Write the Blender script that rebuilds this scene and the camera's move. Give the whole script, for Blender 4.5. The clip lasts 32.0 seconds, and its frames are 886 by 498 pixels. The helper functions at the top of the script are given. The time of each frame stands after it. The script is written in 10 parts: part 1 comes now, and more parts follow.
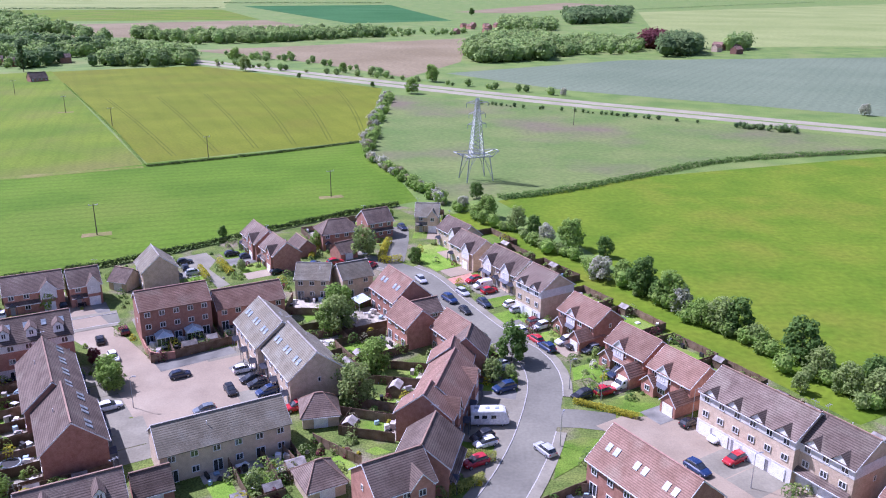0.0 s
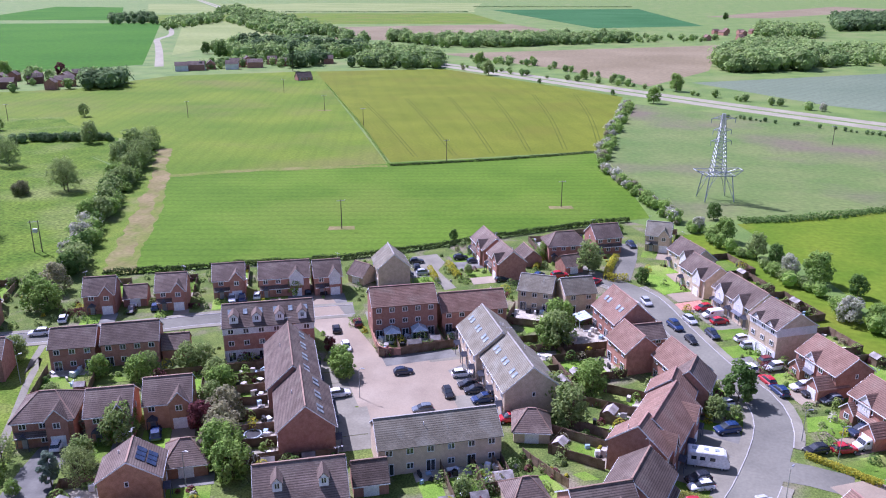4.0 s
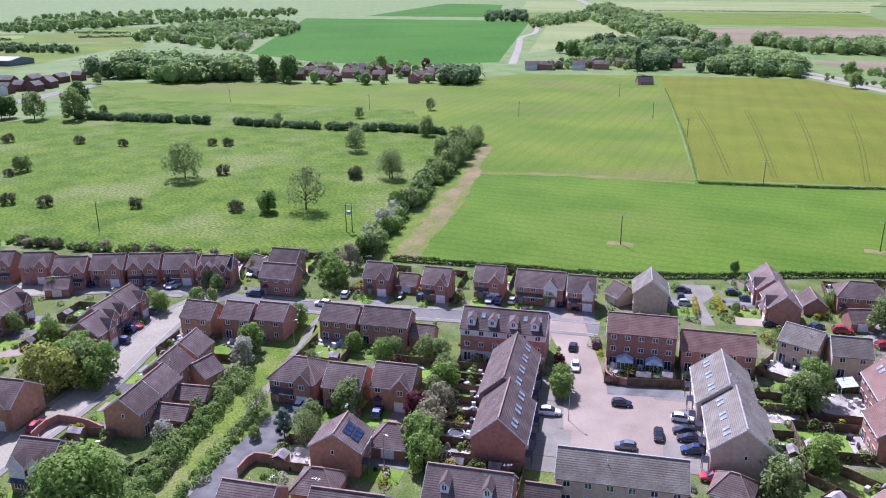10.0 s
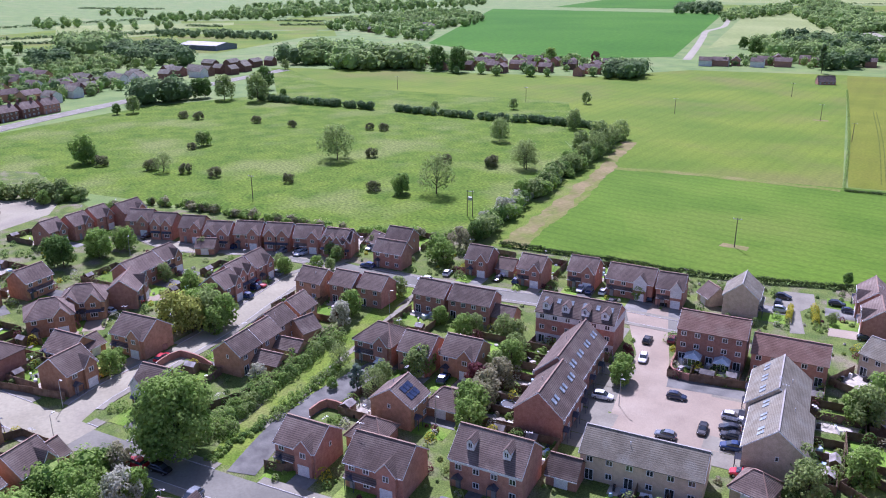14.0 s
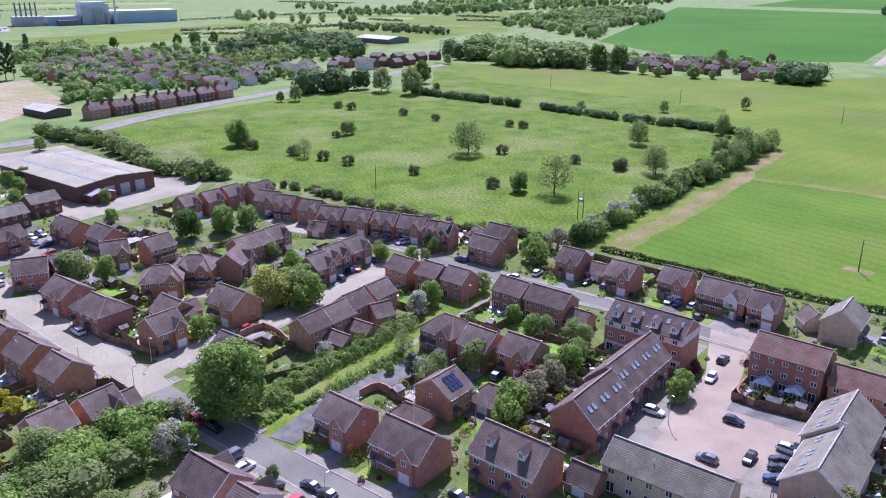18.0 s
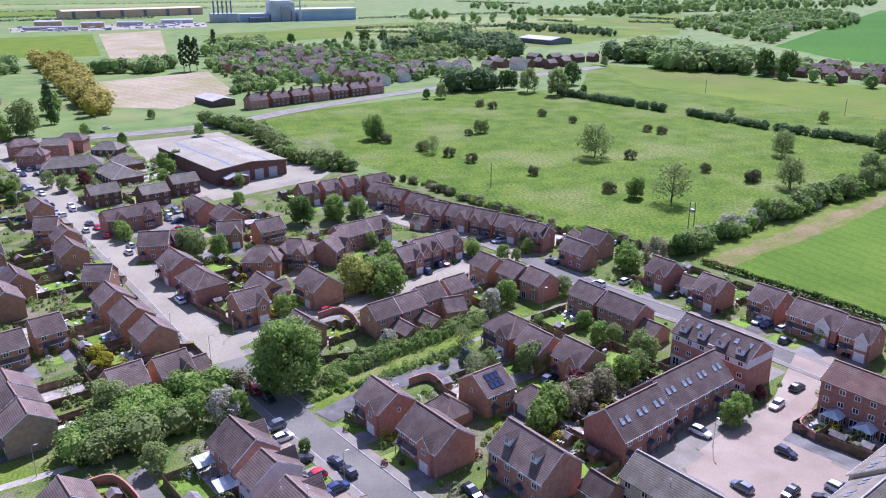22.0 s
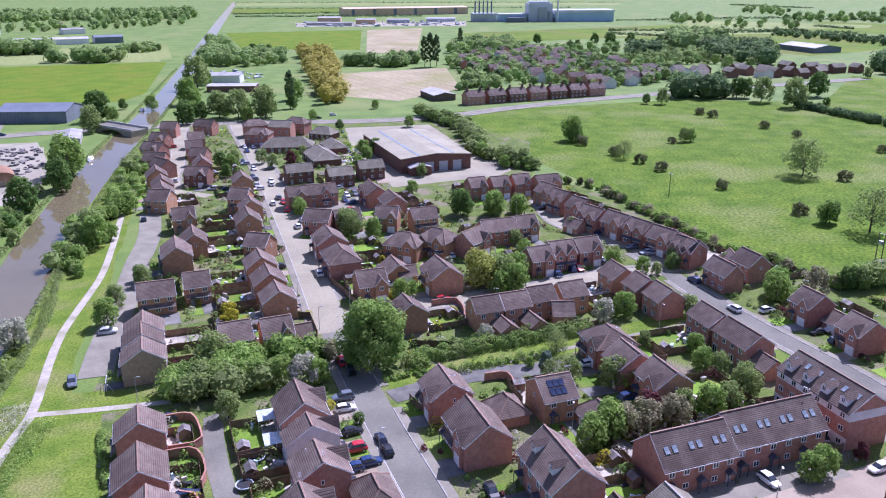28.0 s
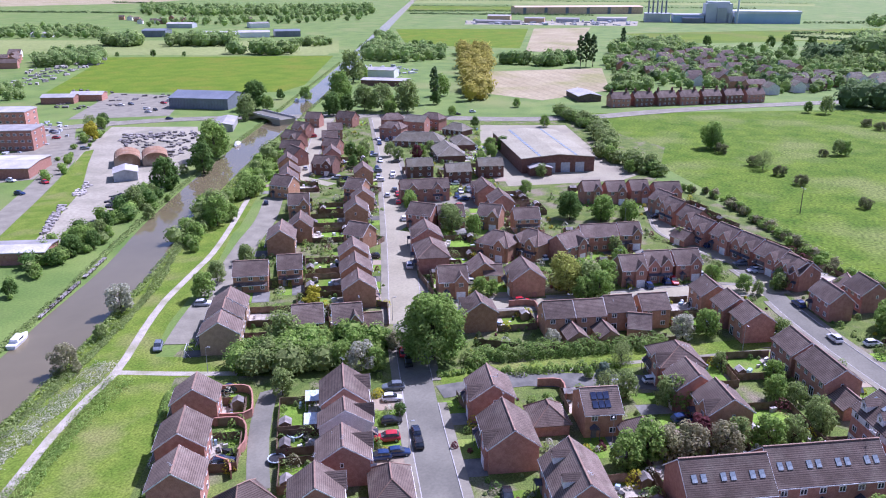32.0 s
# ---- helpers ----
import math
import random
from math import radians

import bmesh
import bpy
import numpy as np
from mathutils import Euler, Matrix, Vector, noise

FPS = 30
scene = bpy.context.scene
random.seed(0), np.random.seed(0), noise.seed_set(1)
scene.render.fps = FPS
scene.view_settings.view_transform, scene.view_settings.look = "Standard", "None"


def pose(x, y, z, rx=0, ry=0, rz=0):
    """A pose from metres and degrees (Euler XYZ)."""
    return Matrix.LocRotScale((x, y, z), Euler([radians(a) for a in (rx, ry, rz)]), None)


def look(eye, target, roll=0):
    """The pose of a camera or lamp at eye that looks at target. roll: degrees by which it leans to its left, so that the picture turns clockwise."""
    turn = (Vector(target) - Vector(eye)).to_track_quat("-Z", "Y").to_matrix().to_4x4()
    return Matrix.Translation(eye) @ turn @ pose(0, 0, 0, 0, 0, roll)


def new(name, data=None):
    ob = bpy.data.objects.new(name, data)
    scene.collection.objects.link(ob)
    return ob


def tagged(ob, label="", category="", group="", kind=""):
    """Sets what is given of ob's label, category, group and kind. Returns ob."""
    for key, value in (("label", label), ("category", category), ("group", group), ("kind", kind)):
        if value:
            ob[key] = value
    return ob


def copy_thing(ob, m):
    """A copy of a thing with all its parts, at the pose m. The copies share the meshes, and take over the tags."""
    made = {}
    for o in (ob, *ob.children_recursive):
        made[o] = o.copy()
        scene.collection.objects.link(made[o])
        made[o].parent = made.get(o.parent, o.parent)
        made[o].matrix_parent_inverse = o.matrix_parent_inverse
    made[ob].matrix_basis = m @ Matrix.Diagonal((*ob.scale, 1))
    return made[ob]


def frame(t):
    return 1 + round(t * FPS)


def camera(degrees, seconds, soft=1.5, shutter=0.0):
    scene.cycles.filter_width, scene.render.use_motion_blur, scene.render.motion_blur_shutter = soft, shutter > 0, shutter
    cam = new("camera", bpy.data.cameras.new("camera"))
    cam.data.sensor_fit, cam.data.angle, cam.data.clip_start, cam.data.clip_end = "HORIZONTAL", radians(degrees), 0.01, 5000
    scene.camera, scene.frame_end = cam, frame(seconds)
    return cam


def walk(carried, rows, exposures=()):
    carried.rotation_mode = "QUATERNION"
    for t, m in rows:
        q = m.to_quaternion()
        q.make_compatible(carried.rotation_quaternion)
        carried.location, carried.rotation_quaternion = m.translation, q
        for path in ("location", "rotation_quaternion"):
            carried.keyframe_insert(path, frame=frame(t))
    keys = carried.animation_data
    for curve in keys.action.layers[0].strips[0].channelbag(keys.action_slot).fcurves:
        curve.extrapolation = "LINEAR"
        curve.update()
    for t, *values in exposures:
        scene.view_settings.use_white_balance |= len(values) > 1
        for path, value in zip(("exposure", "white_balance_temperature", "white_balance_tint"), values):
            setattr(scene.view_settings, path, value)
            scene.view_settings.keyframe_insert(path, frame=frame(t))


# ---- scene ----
cam = camera(58.04, 32.0, soft=1.1)
walk(cam, [
    (0.0, pose(0.00, 0.00, 69.35, 71.540, -0.423, 0.142)),
    (0.5, pose(-0.08, 0.06, 69.59, 71.579, -0.394, 2.120)),
    (1.0, pose(-0.04, 0.27, 69.88, 71.606, -0.330, 4.148)),
    (1.5, pose(-0.25, 0.41, 70.35, 71.591, -0.309, 6.108)),
    (2.0, pose(-0.40, 0.31, 70.67, 71.617, -0.273, 8.098)),
    (2.5, pose(-0.37, 0.37, 70.98, 71.634, -0.210, 10.237)),
    (3.0, pose(-0.48, 0.42, 71.17, 71.669, -0.183, 12.365)),
    (3.5, pose(-0.52, 0.56, 71.46, 71.672, -0.124, 14.618)),
    (5.5, pose(2.14, 1.45, 72.31, 71.726, 0.114, 23.854)),
    (6.0, pose(3.31, 1.88, 72.61, 71.733, 0.160, 26.109)),
    (6.5, pose(4.80, 2.40, 73.14, 71.701, 0.170, 28.403)),
    (7.0, pose(6.18, 3.32, 73.51, 71.694, 0.157, 30.686)),
    (7.5, pose(7.64, 4.32, 73.98, 71.645, 0.156, 32.909)),
    (8.0, pose(9.71, 5.21, 74.63, 71.613, 0.201, 35.129)),
    (8.5, pose(11.41, 6.21, 74.94, 71.581, 0.165, 36.963)),
    (9.0, pose(13.47, 7.37, 75.46, 71.557, 0.180, 38.793)),
    (9.5, pose(15.61, 8.54, 75.95, 71.559, 0.224, 40.587)),
    (10.0, pose(17.62, 9.99, 76.49, 71.501, 0.253, 42.381)),
    (10.5, pose(19.54, 11.42, 76.86, 71.512, 0.254, 44.179)),
    (11.0, pose(21.49, 13.05, 77.12, 71.537, 0.312, 45.966)),
    (11.5, pose(23.49, 14.63, 77.25, 71.526, 0.358, 47.729)),
    (12.0, pose(25.39, 16.45, 77.03, 71.523, 0.382, 49.441)),
    (12.5, pose(28.23, 17.47, 77.21, 71.067, 0.410, 51.115)),
    (13.0, pose(33.41, 15.59, 78.30, 70.684, 0.340, 52.572)),
    (13.5, pose(38.70, 14.48, 79.26, 70.851, 0.294, 54.078)),
    (14.0, pose(40.45, 16.80, 79.03, 70.903, 0.302, 55.747)),
    (14.5, pose(42.16, 19.01, 79.08, 70.863, 0.297, 57.378)),
    (16.5, pose(48.78, 28.16, 79.70, 70.733, 0.223, 63.988)),
    (17.0, pose(50.13, 30.47, 79.78, 70.697, 0.212, 65.591)),
    (17.5, pose(51.54, 32.84, 79.78, 70.685, 0.190, 67.210)),
    (18.0, pose(52.90, 34.93, 79.74, 70.698, 0.136, 68.758)),
    (18.5, pose(54.33, 37.30, 79.90, 70.656, 0.127, 70.363)),
    (19.0, pose(55.52, 39.54, 79.97, 70.633, 0.140, 71.899)),
    (19.5, pose(56.81, 42.21, 79.87, 70.654, 0.151, 73.538)),
    (20.0, pose(57.81, 44.63, 79.84, 70.681, 0.155, 75.106)),
    (20.5, pose(58.60, 47.18, 79.86, 70.687, 0.146, 76.597)),
    (21.0, pose(59.40, 49.91, 79.81, 70.702, 0.161, 78.195)),
    (21.5, pose(60.28, 52.44, 79.89, 70.720, 0.196, 79.728)),
    (22.0, pose(60.98, 55.19, 79.84, 70.755, 0.198, 81.339)),
    (22.5, pose(61.36, 57.87, 79.75, 70.753, 0.191, 82.907)),
    (23.0, pose(62.06, 60.53, 79.77, 70.762, 0.181, 84.499)),
    (23.5, pose(62.55, 63.40, 79.71, 70.796, 0.170, 86.137)),
    (24.0, pose(62.30, 65.77, 79.58, 70.805, 0.173, 87.652)),
    (24.5, pose(62.60, 68.55, 79.53, 70.845, 0.120, 89.241)),
    (25.0, pose(63.08, 71.35, 79.55, 70.851, 0.098, 90.845)),
    (25.5, pose(63.06, 73.98, 79.43, 70.875, 0.077, 92.415)),
    (27.5, pose(62.51, 84.91, 79.09, 70.917, 0.161, 98.679)),
    (28.0, pose(62.30, 87.55, 79.12, 70.919, 0.133, 100.239)),
    (28.5, pose(62.02, 90.30, 79.15, 70.904, 0.130, 101.816)),
    (29.0, pose(61.60, 92.99, 79.14, 70.913, 0.133, 103.393)),
    (29.5, pose(60.71, 95.33, 79.08, 70.877, 0.102, 104.935)),
    (30.0, pose(59.95, 97.67, 79.07, 70.855, 0.102, 106.463)),
    (30.5, pose(59.14, 100.11, 79.06, 70.843, 0.093, 108.022)),
    (31.0, pose(58.59, 102.52, 79.07, 70.879, 0.069, 109.563)),
    (31.5, pose(57.62, 105.18, 79.09, 70.862, 0.050, 111.187)),
    (32.0, pose(56.64, 107.57, 79.13, 70.830, 0.020, 112.737)),
], exposures=[(0.0, 0.52, 5210, 40), (32.0, 0.52, 5210, 40)])

# ---- sky and sun ----
SUN_FROM = Vector((-0.57, 0.27, 0.777)).normalized()
world = bpy.data.worlds.new("sky")
scene.world = world
world.use_nodes = True
wn = world.node_tree.nodes
sky = wn.new("ShaderNodeTexSky")
sky.sky_type = 'NISHITA'
sky.sun_disc = False
sky.sun_elevation = math.asin(SUN_FROM.z)
sky.sun_rotation = math.atan2(SUN_FROM.x, SUN_FROM.y)
sky.air_density, sky.dust_density = 1.0, 1.5
world.node_tree.links.new(sky.outputs[0], wn["Background"].inputs[0])
wn["Background"].inputs[1].default_value = 0.086
sun_data = bpy.data.lights.new("sun", 'SUN')
sun_data.energy, sun_data.angle, sun_data.color = 5.0, radians(0.55), (1.0, 0.965, 0.91)
sun = new("sun", sun_data)
sun.matrix_world = look(SUN_FROM * 300, (0, 0, 0))


# ---- materials ----
def material(name, dark, light, rough=0.8, coarse=0.3, fine=3.0, bump=0.0, bump_scale=8.0, metal=0.0, vary=0.0,
             stripe=None, third=None, third_scale=0.02, gloss=0.35, island=0.0, detail=6.0, grain=0.22):
    """A surface with coarse patches, fine grain, and, where asked, rows (stripe: angle, or None for courses by height, pitch, strength) and a third colour in large patches."""
    m = bpy.data.materials.new(name)
    m.use_nodes = True
    nt = m.node_tree
    n, link = nt.nodes, nt.links.new
    bsdf = n["Principled BSDF"]
    bsdf.inputs["Roughness"].default_value = rough
    bsdf.inputs["Metallic"].default_value = metal
    bsdf.inputs["Specular IOR Level"].default_value = gloss
    tc = n.new("ShaderNodeTexCoord")

    def noise_at(scale, det=detail):
        t = n.new("ShaderNodeTexNoise")
        t.inputs["Scale"].default_value, t.inputs["Detail"].default_value = scale, det
        link(tc.outputs["Object"], t.inputs["Vector"])
        return t.outputs["Fac"]

    def mixed(fac, a, b, mode='MIX'):
        x = n.new("ShaderNodeMix")
        x.data_type, x.blend_type = 'RGBA', mode
        for sock, v in ((x.inputs["Factor"], fac), (x.inputs["A"], a), (x.inputs["B"], b)):
            if isinstance(v, (tuple, float, int)):
                sock.default_value = (*v, 1) if isinstance(v, tuple) else v
            else:
                link(v, sock)
        return x.outputs["Result"]

    def ramp(fac, lo, hi):
        r = n.new("ShaderNodeMapRange")
        link(fac, r.inputs["Value"])
        r.inputs["From Min"].default_value, r.inputs["From Max"].default_value = lo, hi
        return r.outputs["Result"]

    colour = mixed(ramp(noise_at(coarse), 0.35, 0.65), dark, light)
    if third:
        colour = mixed(ramp(noise_at(third_scale, 4.0), 0.5, 0.68), colour, third)
    grey = mixed(ramp(noise_at(fine), 0.25, 0.75), (1 - grain,) * 3, (1 + grain,) * 3)
    colour = mixed(1.0, colour, grey, 'MULTIPLY')
    if stripe:
        angle, pitch, strength = stripe
        mp = n.new("ShaderNodeMapping")
        mp.inputs["Rotation"].default_value = (0, 0, -radians(angle or 0))
        link(tc.outputs["Object"], mp.inputs["Vector"])
        wv = n.new("ShaderNodeTexWave")
        wv.bands_direction = 'Z' if angle is None else 'Y'
        wv.inputs["Scale"].default_value = 0.314 / pitch
        wv.inputs["Distortion"].default_value = 0.15 if angle is None else 0.6
        link(mp.outputs["Vector"], wv.inputs["Vector"])
        colour = mixed(1.0, colour, mixed(ramp(wv.outputs["Fac"], 0.55, 1.0), (1.0,) * 3, (1 - strength,) * 3), 'MULTIPLY')
    if vary or island:
        info = n.new("ShaderNodeObjectInfo" if vary else "ShaderNodeNewGeometry")
        hsv = n.new("ShaderNodeHueSaturation")
        r = n.new("ShaderNodeMapRange")
        link(info.outputs["Random" if vary else "Random Per Island"], r.inputs["Value"])
        amount = vary or island
        r.inputs["To Min"].default_value, r.inputs["To Max"].default_value = 1 - amount, 1 + amount
        link(r.outputs["Result"], hsv.inputs["Value"])
        link(colour, hsv.inputs["Color"])
        colour = hsv.outputs["Color"]
    link(colour, bsdf.inputs["Base Color"])
    if bump:
        b = n.new("ShaderNodeBump")
        b.inputs["Strength"].default_value, b.inputs["Distance"].default_value = bump, 0.05
        link(noise_at(bump_scale), b.inputs["Height"])
        link(b.outputs["Normal"], bsdf.inputs["Normal"])
    return m


def leaf_material(name, dark, light, coarse=0.9):
    m = material(name, dark, light, rough=0.8, coarse=coarse, fine=4.0, island=0.3, gloss=0.08)
    nt = m.node_tree
    bsdf = nt.nodes["Principled BSDF"]
    out = nt.nodes["Material Output"]
    tr = nt.nodes.new("ShaderNodeBsdfTranslucent")
    mx = nt.nodes.new("ShaderNodeMixShader")
    mx.inputs[0].default_value = 0.5
    src = bsdf.inputs["Base Color"].links[0].from_socket
    nt.links.new(src, tr.inputs["Color"])
    nt.links.new(bsdf.outputs[0], mx.inputs[1])
    nt.links.new(tr.outputs[0], mx.inputs[2])
    nt.links.new(mx.outputs[0], out.inputs["Surface"])
    return m


GRASS = material("grass", (0.10, 0.17, 0.03), (0.16, 0.23, 0.046), 0.9, 0.05, 1.6, 0.4, 6, third=(0.185, 0.22, 0.06), third_scale=0.02, gloss=0.3)
LAWN = material("lawn", (0.115, 0.215, 0.022), (0.18, 0.285, 0.036), 0.9, 0.25, 5, 0.3, 14, vary=0.25, third=(0.205, 0.24, 0.06), third_scale=0.1, grain=0.4, gloss=0.12)
BANK = material("rough bank grass", (0.10, 0.165, 0.018), (0.16, 0.215, 0.03), 0.95, 0.18, 2.2, 0.7, 3, third=(0.20, 0.21, 0.065), third_scale=0.07, grain=0.5, gloss=0.1)
GARDEN = material("garden soil and planting", (0.085, 0.13, 0.028), (0.15, 0.19, 0.045), 0.95, 0.22, 3.2, 0.6, 6, third=(0.215, 0.185, 0.125), third_scale=0.13, grain=0.55, gloss=0.12)
PATIO = material("patio slabs", (0.300, 0.270, 0.207), (0.460, 0.420, 0.333), 0.85, 0.6, 4, 0.2, 12, vary=0.25)
ASPHALT = material("worn asphalt", (0.145, 0.141, 0.113), (0.200, 0.194, 0.153), 0.9, 0.12, 1.8, 0.2, 20, third=(0.225, 0.217, 0.168), third_scale=0.05, grain=0.12, gloss=0.2)
PAVING = material("pavement asphalt", (0.2, 0.186, 0.14), (0.268, 0.251, 0.19), 0.9, 0.2, 2.5, 0.2, 20, grain=0.12, gloss=0.2)
DRIVE = material("driveway tarmac", (0.115, 0.113, 0.099), (0.215, 0.210, 0.180), 0.9, 0.3, 3, 0.2, 18, vary=0.35, grain=0.1)
BLOCKS = material("block paving", (0.265, 0.212, 0.149), (0.325, 0.262, 0.184), 0.85, 0.15, 4, 0.2, 18, third=(0.360, 0.300, 0.216), third_scale=0.06, grain=0.12)
YARD = material("dusty concrete yard", (0.280, 0.255, 0.184), (0.370, 0.340, 0.248), 0.9, 0.06, 0.8, 0.2, 8, third=(0.220, 0.210, 0.144), third_scale=0.05, grain=0.2)
PALE_ROAD = material("pale concrete road", (0.285, 0.262, 0.180), (0.360, 0.334, 0.232), 0.9, 0.1, 1.4, 0.2, 18, third=(0.255, 0.230, 0.167), third_scale=0.05, grain=0.13, gloss=0.2)
GRAVEL = material("pale gravel", (0.36, 0.325, 0.26), (0.46, 0.42, 0.34), 0.95, 0.5, 4, 0.3, 20, third=(0.27, 0.26, 0.16), third_scale=0.15)
KERB = material("kerb stone", (0.38, 0.37, 0.35), (0.5, 0.48, 0.46), 0.85, 0.8, 5)
BRICK = {
    "red": material("red brick", (0.35, 0.17, 0.118), (0.45, 0.235, 0.17), 0.85, 1.2, 9, 0.3, 22, vary=0.16),
    "brick": material("brown brick", (0.38, 0.20, 0.112), (0.49, 0.275, 0.165), 0.85, 1.2, 9, 0.3, 22, vary=0.2),
    "dark": material("dark brown brick", (0.15, 0.075, 0.055), (0.21, 0.11, 0.08), 0.85, 1.2, 9, 0.3, 22, vary=0.14),
    "buff": material("buff brick", (0.54, 0.42, 0.29), (0.66, 0.53, 0.385), 0.85, 1.2, 9, 0.3, 22, vary=0.1),
    "buff2": material("pale brown brick", (0.36, 0.25, 0.16), (0.45, 0.32, 0.21), 0.85, 1.2, 9, 0.3, 22, vary=0.1),
    "white": material("white render", (0.62, 0.6, 0.57), (0.75, 0.73, 0.7), 0.85, 0.6, 6, 0.15, 18),
}
ROOF = {
    "brown": material("brown roof tiles", (0.145, 0.108, 0.086), (0.215, 0.164, 0.133), 0.85, 0.45, 4, 0.35, 9, vary=0.22, third=(0.235, 0.195, 0.152), third_scale=0.25, stripe=(None, 0.21, 0.5), gloss=0.18),
    "red": material("red roof tiles", (0.215, 0.128, 0.092), (0.29, 0.182, 0.136), 0.85, 0.45, 4, 0.35, 9, vary=0.14, third=(0.27, 0.195, 0.144), third_scale=0.25, stripe=(None, 0.21, 0.4), gloss=0.18),
    "grey": material("grey roof tiles", (0.178, 0.158, 0.114), (0.242, 0.218, 0.160), 0.85, 0.45, 4, 0.35, 9, vary=0.14, third=(0.26, 0.248, 0.193), third_scale=0.3, stripe=(None, 0.21, 0.35), gloss=0.18),
}
RIDGE = {
    "brown": material("ridge tiles brown", (0.25, 0.16, 0.115), (0.33, 0.22, 0.16), 0.8, 1, 6, vary=0.15),
    "red": material("ridge tiles red", (0.30, 0.17, 0.13), (0.38, 0.23, 0.18), 0.8, 1, 6, vary=0.15),
    "grey": material("ridge tiles grey", (0.30, 0.28, 0.25), (0.4, 0.37, 0.33), 0.8, 1, 6, vary=0.15),
}
WHITE = material("white painted trim", (0.72, 0.72, 0.71), (0.84, 0.84, 0.82), 0.45, 1.5, 8, gloss=0.5)
BLACK = material("black plastic", (0.02, 0.02, 0.022), (0.04, 0.04, 0.042), 0.5, 2, 9)
LEAD = material("dark slate canopy", (0.05, 0.055, 0.075), (0.09, 0.095, 0.12), 0.6, 1, 8, vary=0.2)
GLASS = material("dark window glass", (0.02, 0.025, 0.03), (0.05, 0.06, 0.07), 0.06, 0.8, 2, gloss=0.9)
SKYLIGHT = material("roof window glass", (0.20, 0.24, 0.26), (0.36, 0.41, 0.43), 0.12, 0.8, 3, gloss=0.9)
SOLAR = material("solar cells", (0.012, 0.02, 0.05), (0.03, 0.045, 0.09), 0.15, 0.8, 4, gloss=0.9)
CONSERVATORY = material("conservatory roof panes", (0.45, 0.55, 0.58), (0.62, 0.7, 0.72), 0.12, 0.9, 4, gloss=0.9)
DOOR = material("painted door", (0.10, 0.09, 0.10), (0.5, 0.5, 0.5), 0.5, 0.05, 5, vary=0.6)
FENCE = material("weathered fence boards", (0.135, 0.085, 0.05), (0.25, 0.175, 0.115), 0.9, 0.6, 6, 0.4, 14, vary=0.35)
SHED = material("shed felt and boards", (0.2, 0.18, 0.16), (0.4, 0.37, 0.34), 0.85, 0.6, 6, vary=0.5)
TIMBER = material("creosoted pole", (0.10, 0.075, 0.055), (0.17, 0.13, 0.10), 0.9, 1, 7)
STEEL = material("galvanised steel", (0.38, 0.39, 0.40), (0.5, 0.51, 0.52), 0.5, 0.8, 6, metal=0.6)
BARK = material("bark", (0.06, 0.045, 0.032), (0.13, 0.10, 0.075), 0.95, 1.5, 8, 0.6, 10)
WATER = material("canal water", (0.150, 0.125, 0.066), (0.180, 0.15, 0.082), 0.03, 0.02, 0.2, 0.012, 0.8, gloss=0.6, grain=0.05)
LEAVES = {
    "g": leaf_material("green leaves", (0.20, 0.325, 0.07), (0.36, 0.475, 0.118)),
    "v": leaf_material("yellow green leaves", (0.33, 0.37, 0.08), (0.50, 0.52, 0.14)),
    "k": leaf_material("clipped dark hedge leaves", (0.05, 0.085, 0.025), (0.11, 0.155, 0.045)),
    "l": leaf_material("light leaves", (0.225, 0.31, 0.095), (0.36, 0.43, 0.15)),
    "d": leaf_material("dark leaves", (0.1, 0.19, 0.045), (0.2, 0.3, 0.075)),
    "w": leaf_material("hawthorn in blossom", (0.28, 0.32, 0.16), (0.74, 0.70, 0.60)),
    "p": leaf_material("faded blossom leaves", (0.24, 0.26, 0.10), (0.46, 0.41, 0.28)),
    "r": leaf_material("copper leaves", (0.13, 0.045, 0.05), (0.26, 0.10, 0.10)),
    "y": leaf_material("golden leaves", (0.38, 0.36, 0.03), (0.56, 0.52, 0.06)),
    "c": leaf_material("blue-green needles", (0.15, 0.22, 0.15), (0.28, 0.34, 0.25)),
    "b": leaf_material("thin young leaves", (0.22, 0.29, 0.09), (0.35, 0.41, 0.15)),
    "s": leaf_material("hawthorn scrub", (0.10, 0.135, 0.04), (0.27, 0.24, 0.14), 0.5),
    # W and D clothe far trees; distance haze is put into their lighter colours
    "W": leaf_material("haze-tinted woodland leaves", (0.225, 0.335, 0.11), (0.39, 0.49, 0.17), 0.07),
    "D": leaf_material("dark woodland leaves", (0.125, 0.2, 0.08), (0.235, 0.32, 0.125), 0.07),
    "Y": leaf_material("yellow green willow leaves", (0.36, 0.34, 0.07), (0.50, 0.45, 0.12), 0.07),
}


# ---- mesh tools ----
def mesh(name, verts, faces, mats=(), slots=None):
    me = bpy.data.meshes.new(name)
    me.from_pydata(verts, [], faces)
    for m in mats:
        me.materials.append(m)
    if slots is not None:
        me.polygons.foreach_set("material_index", slots)
    me.update()
    return me


def part(name, me, parent=None, m=None, label=""):
    """Links a mesh as one object, under a thing or a part, at the pose m."""
    ob = new(name, me)
    if parent is not None:
        ob.parent = parent
    if m is not None:
        ob.matrix_basis = m
    if label:
        ob["label"] = label
    return ob


def empty(name, m, label, category, group="", kind=""):
    ob = new(name)
    ob.empty_display_size = 0.5
    ob.matrix_basis = m
    return tagged(ob, label, category, group, kind)


BOX_FACES = [(0, 3, 2, 1), (4, 5, 6, 7), (0, 1, 5, 4), (1, 2, 6, 5), (2, 3, 7, 6), (3, 0, 4, 7)]


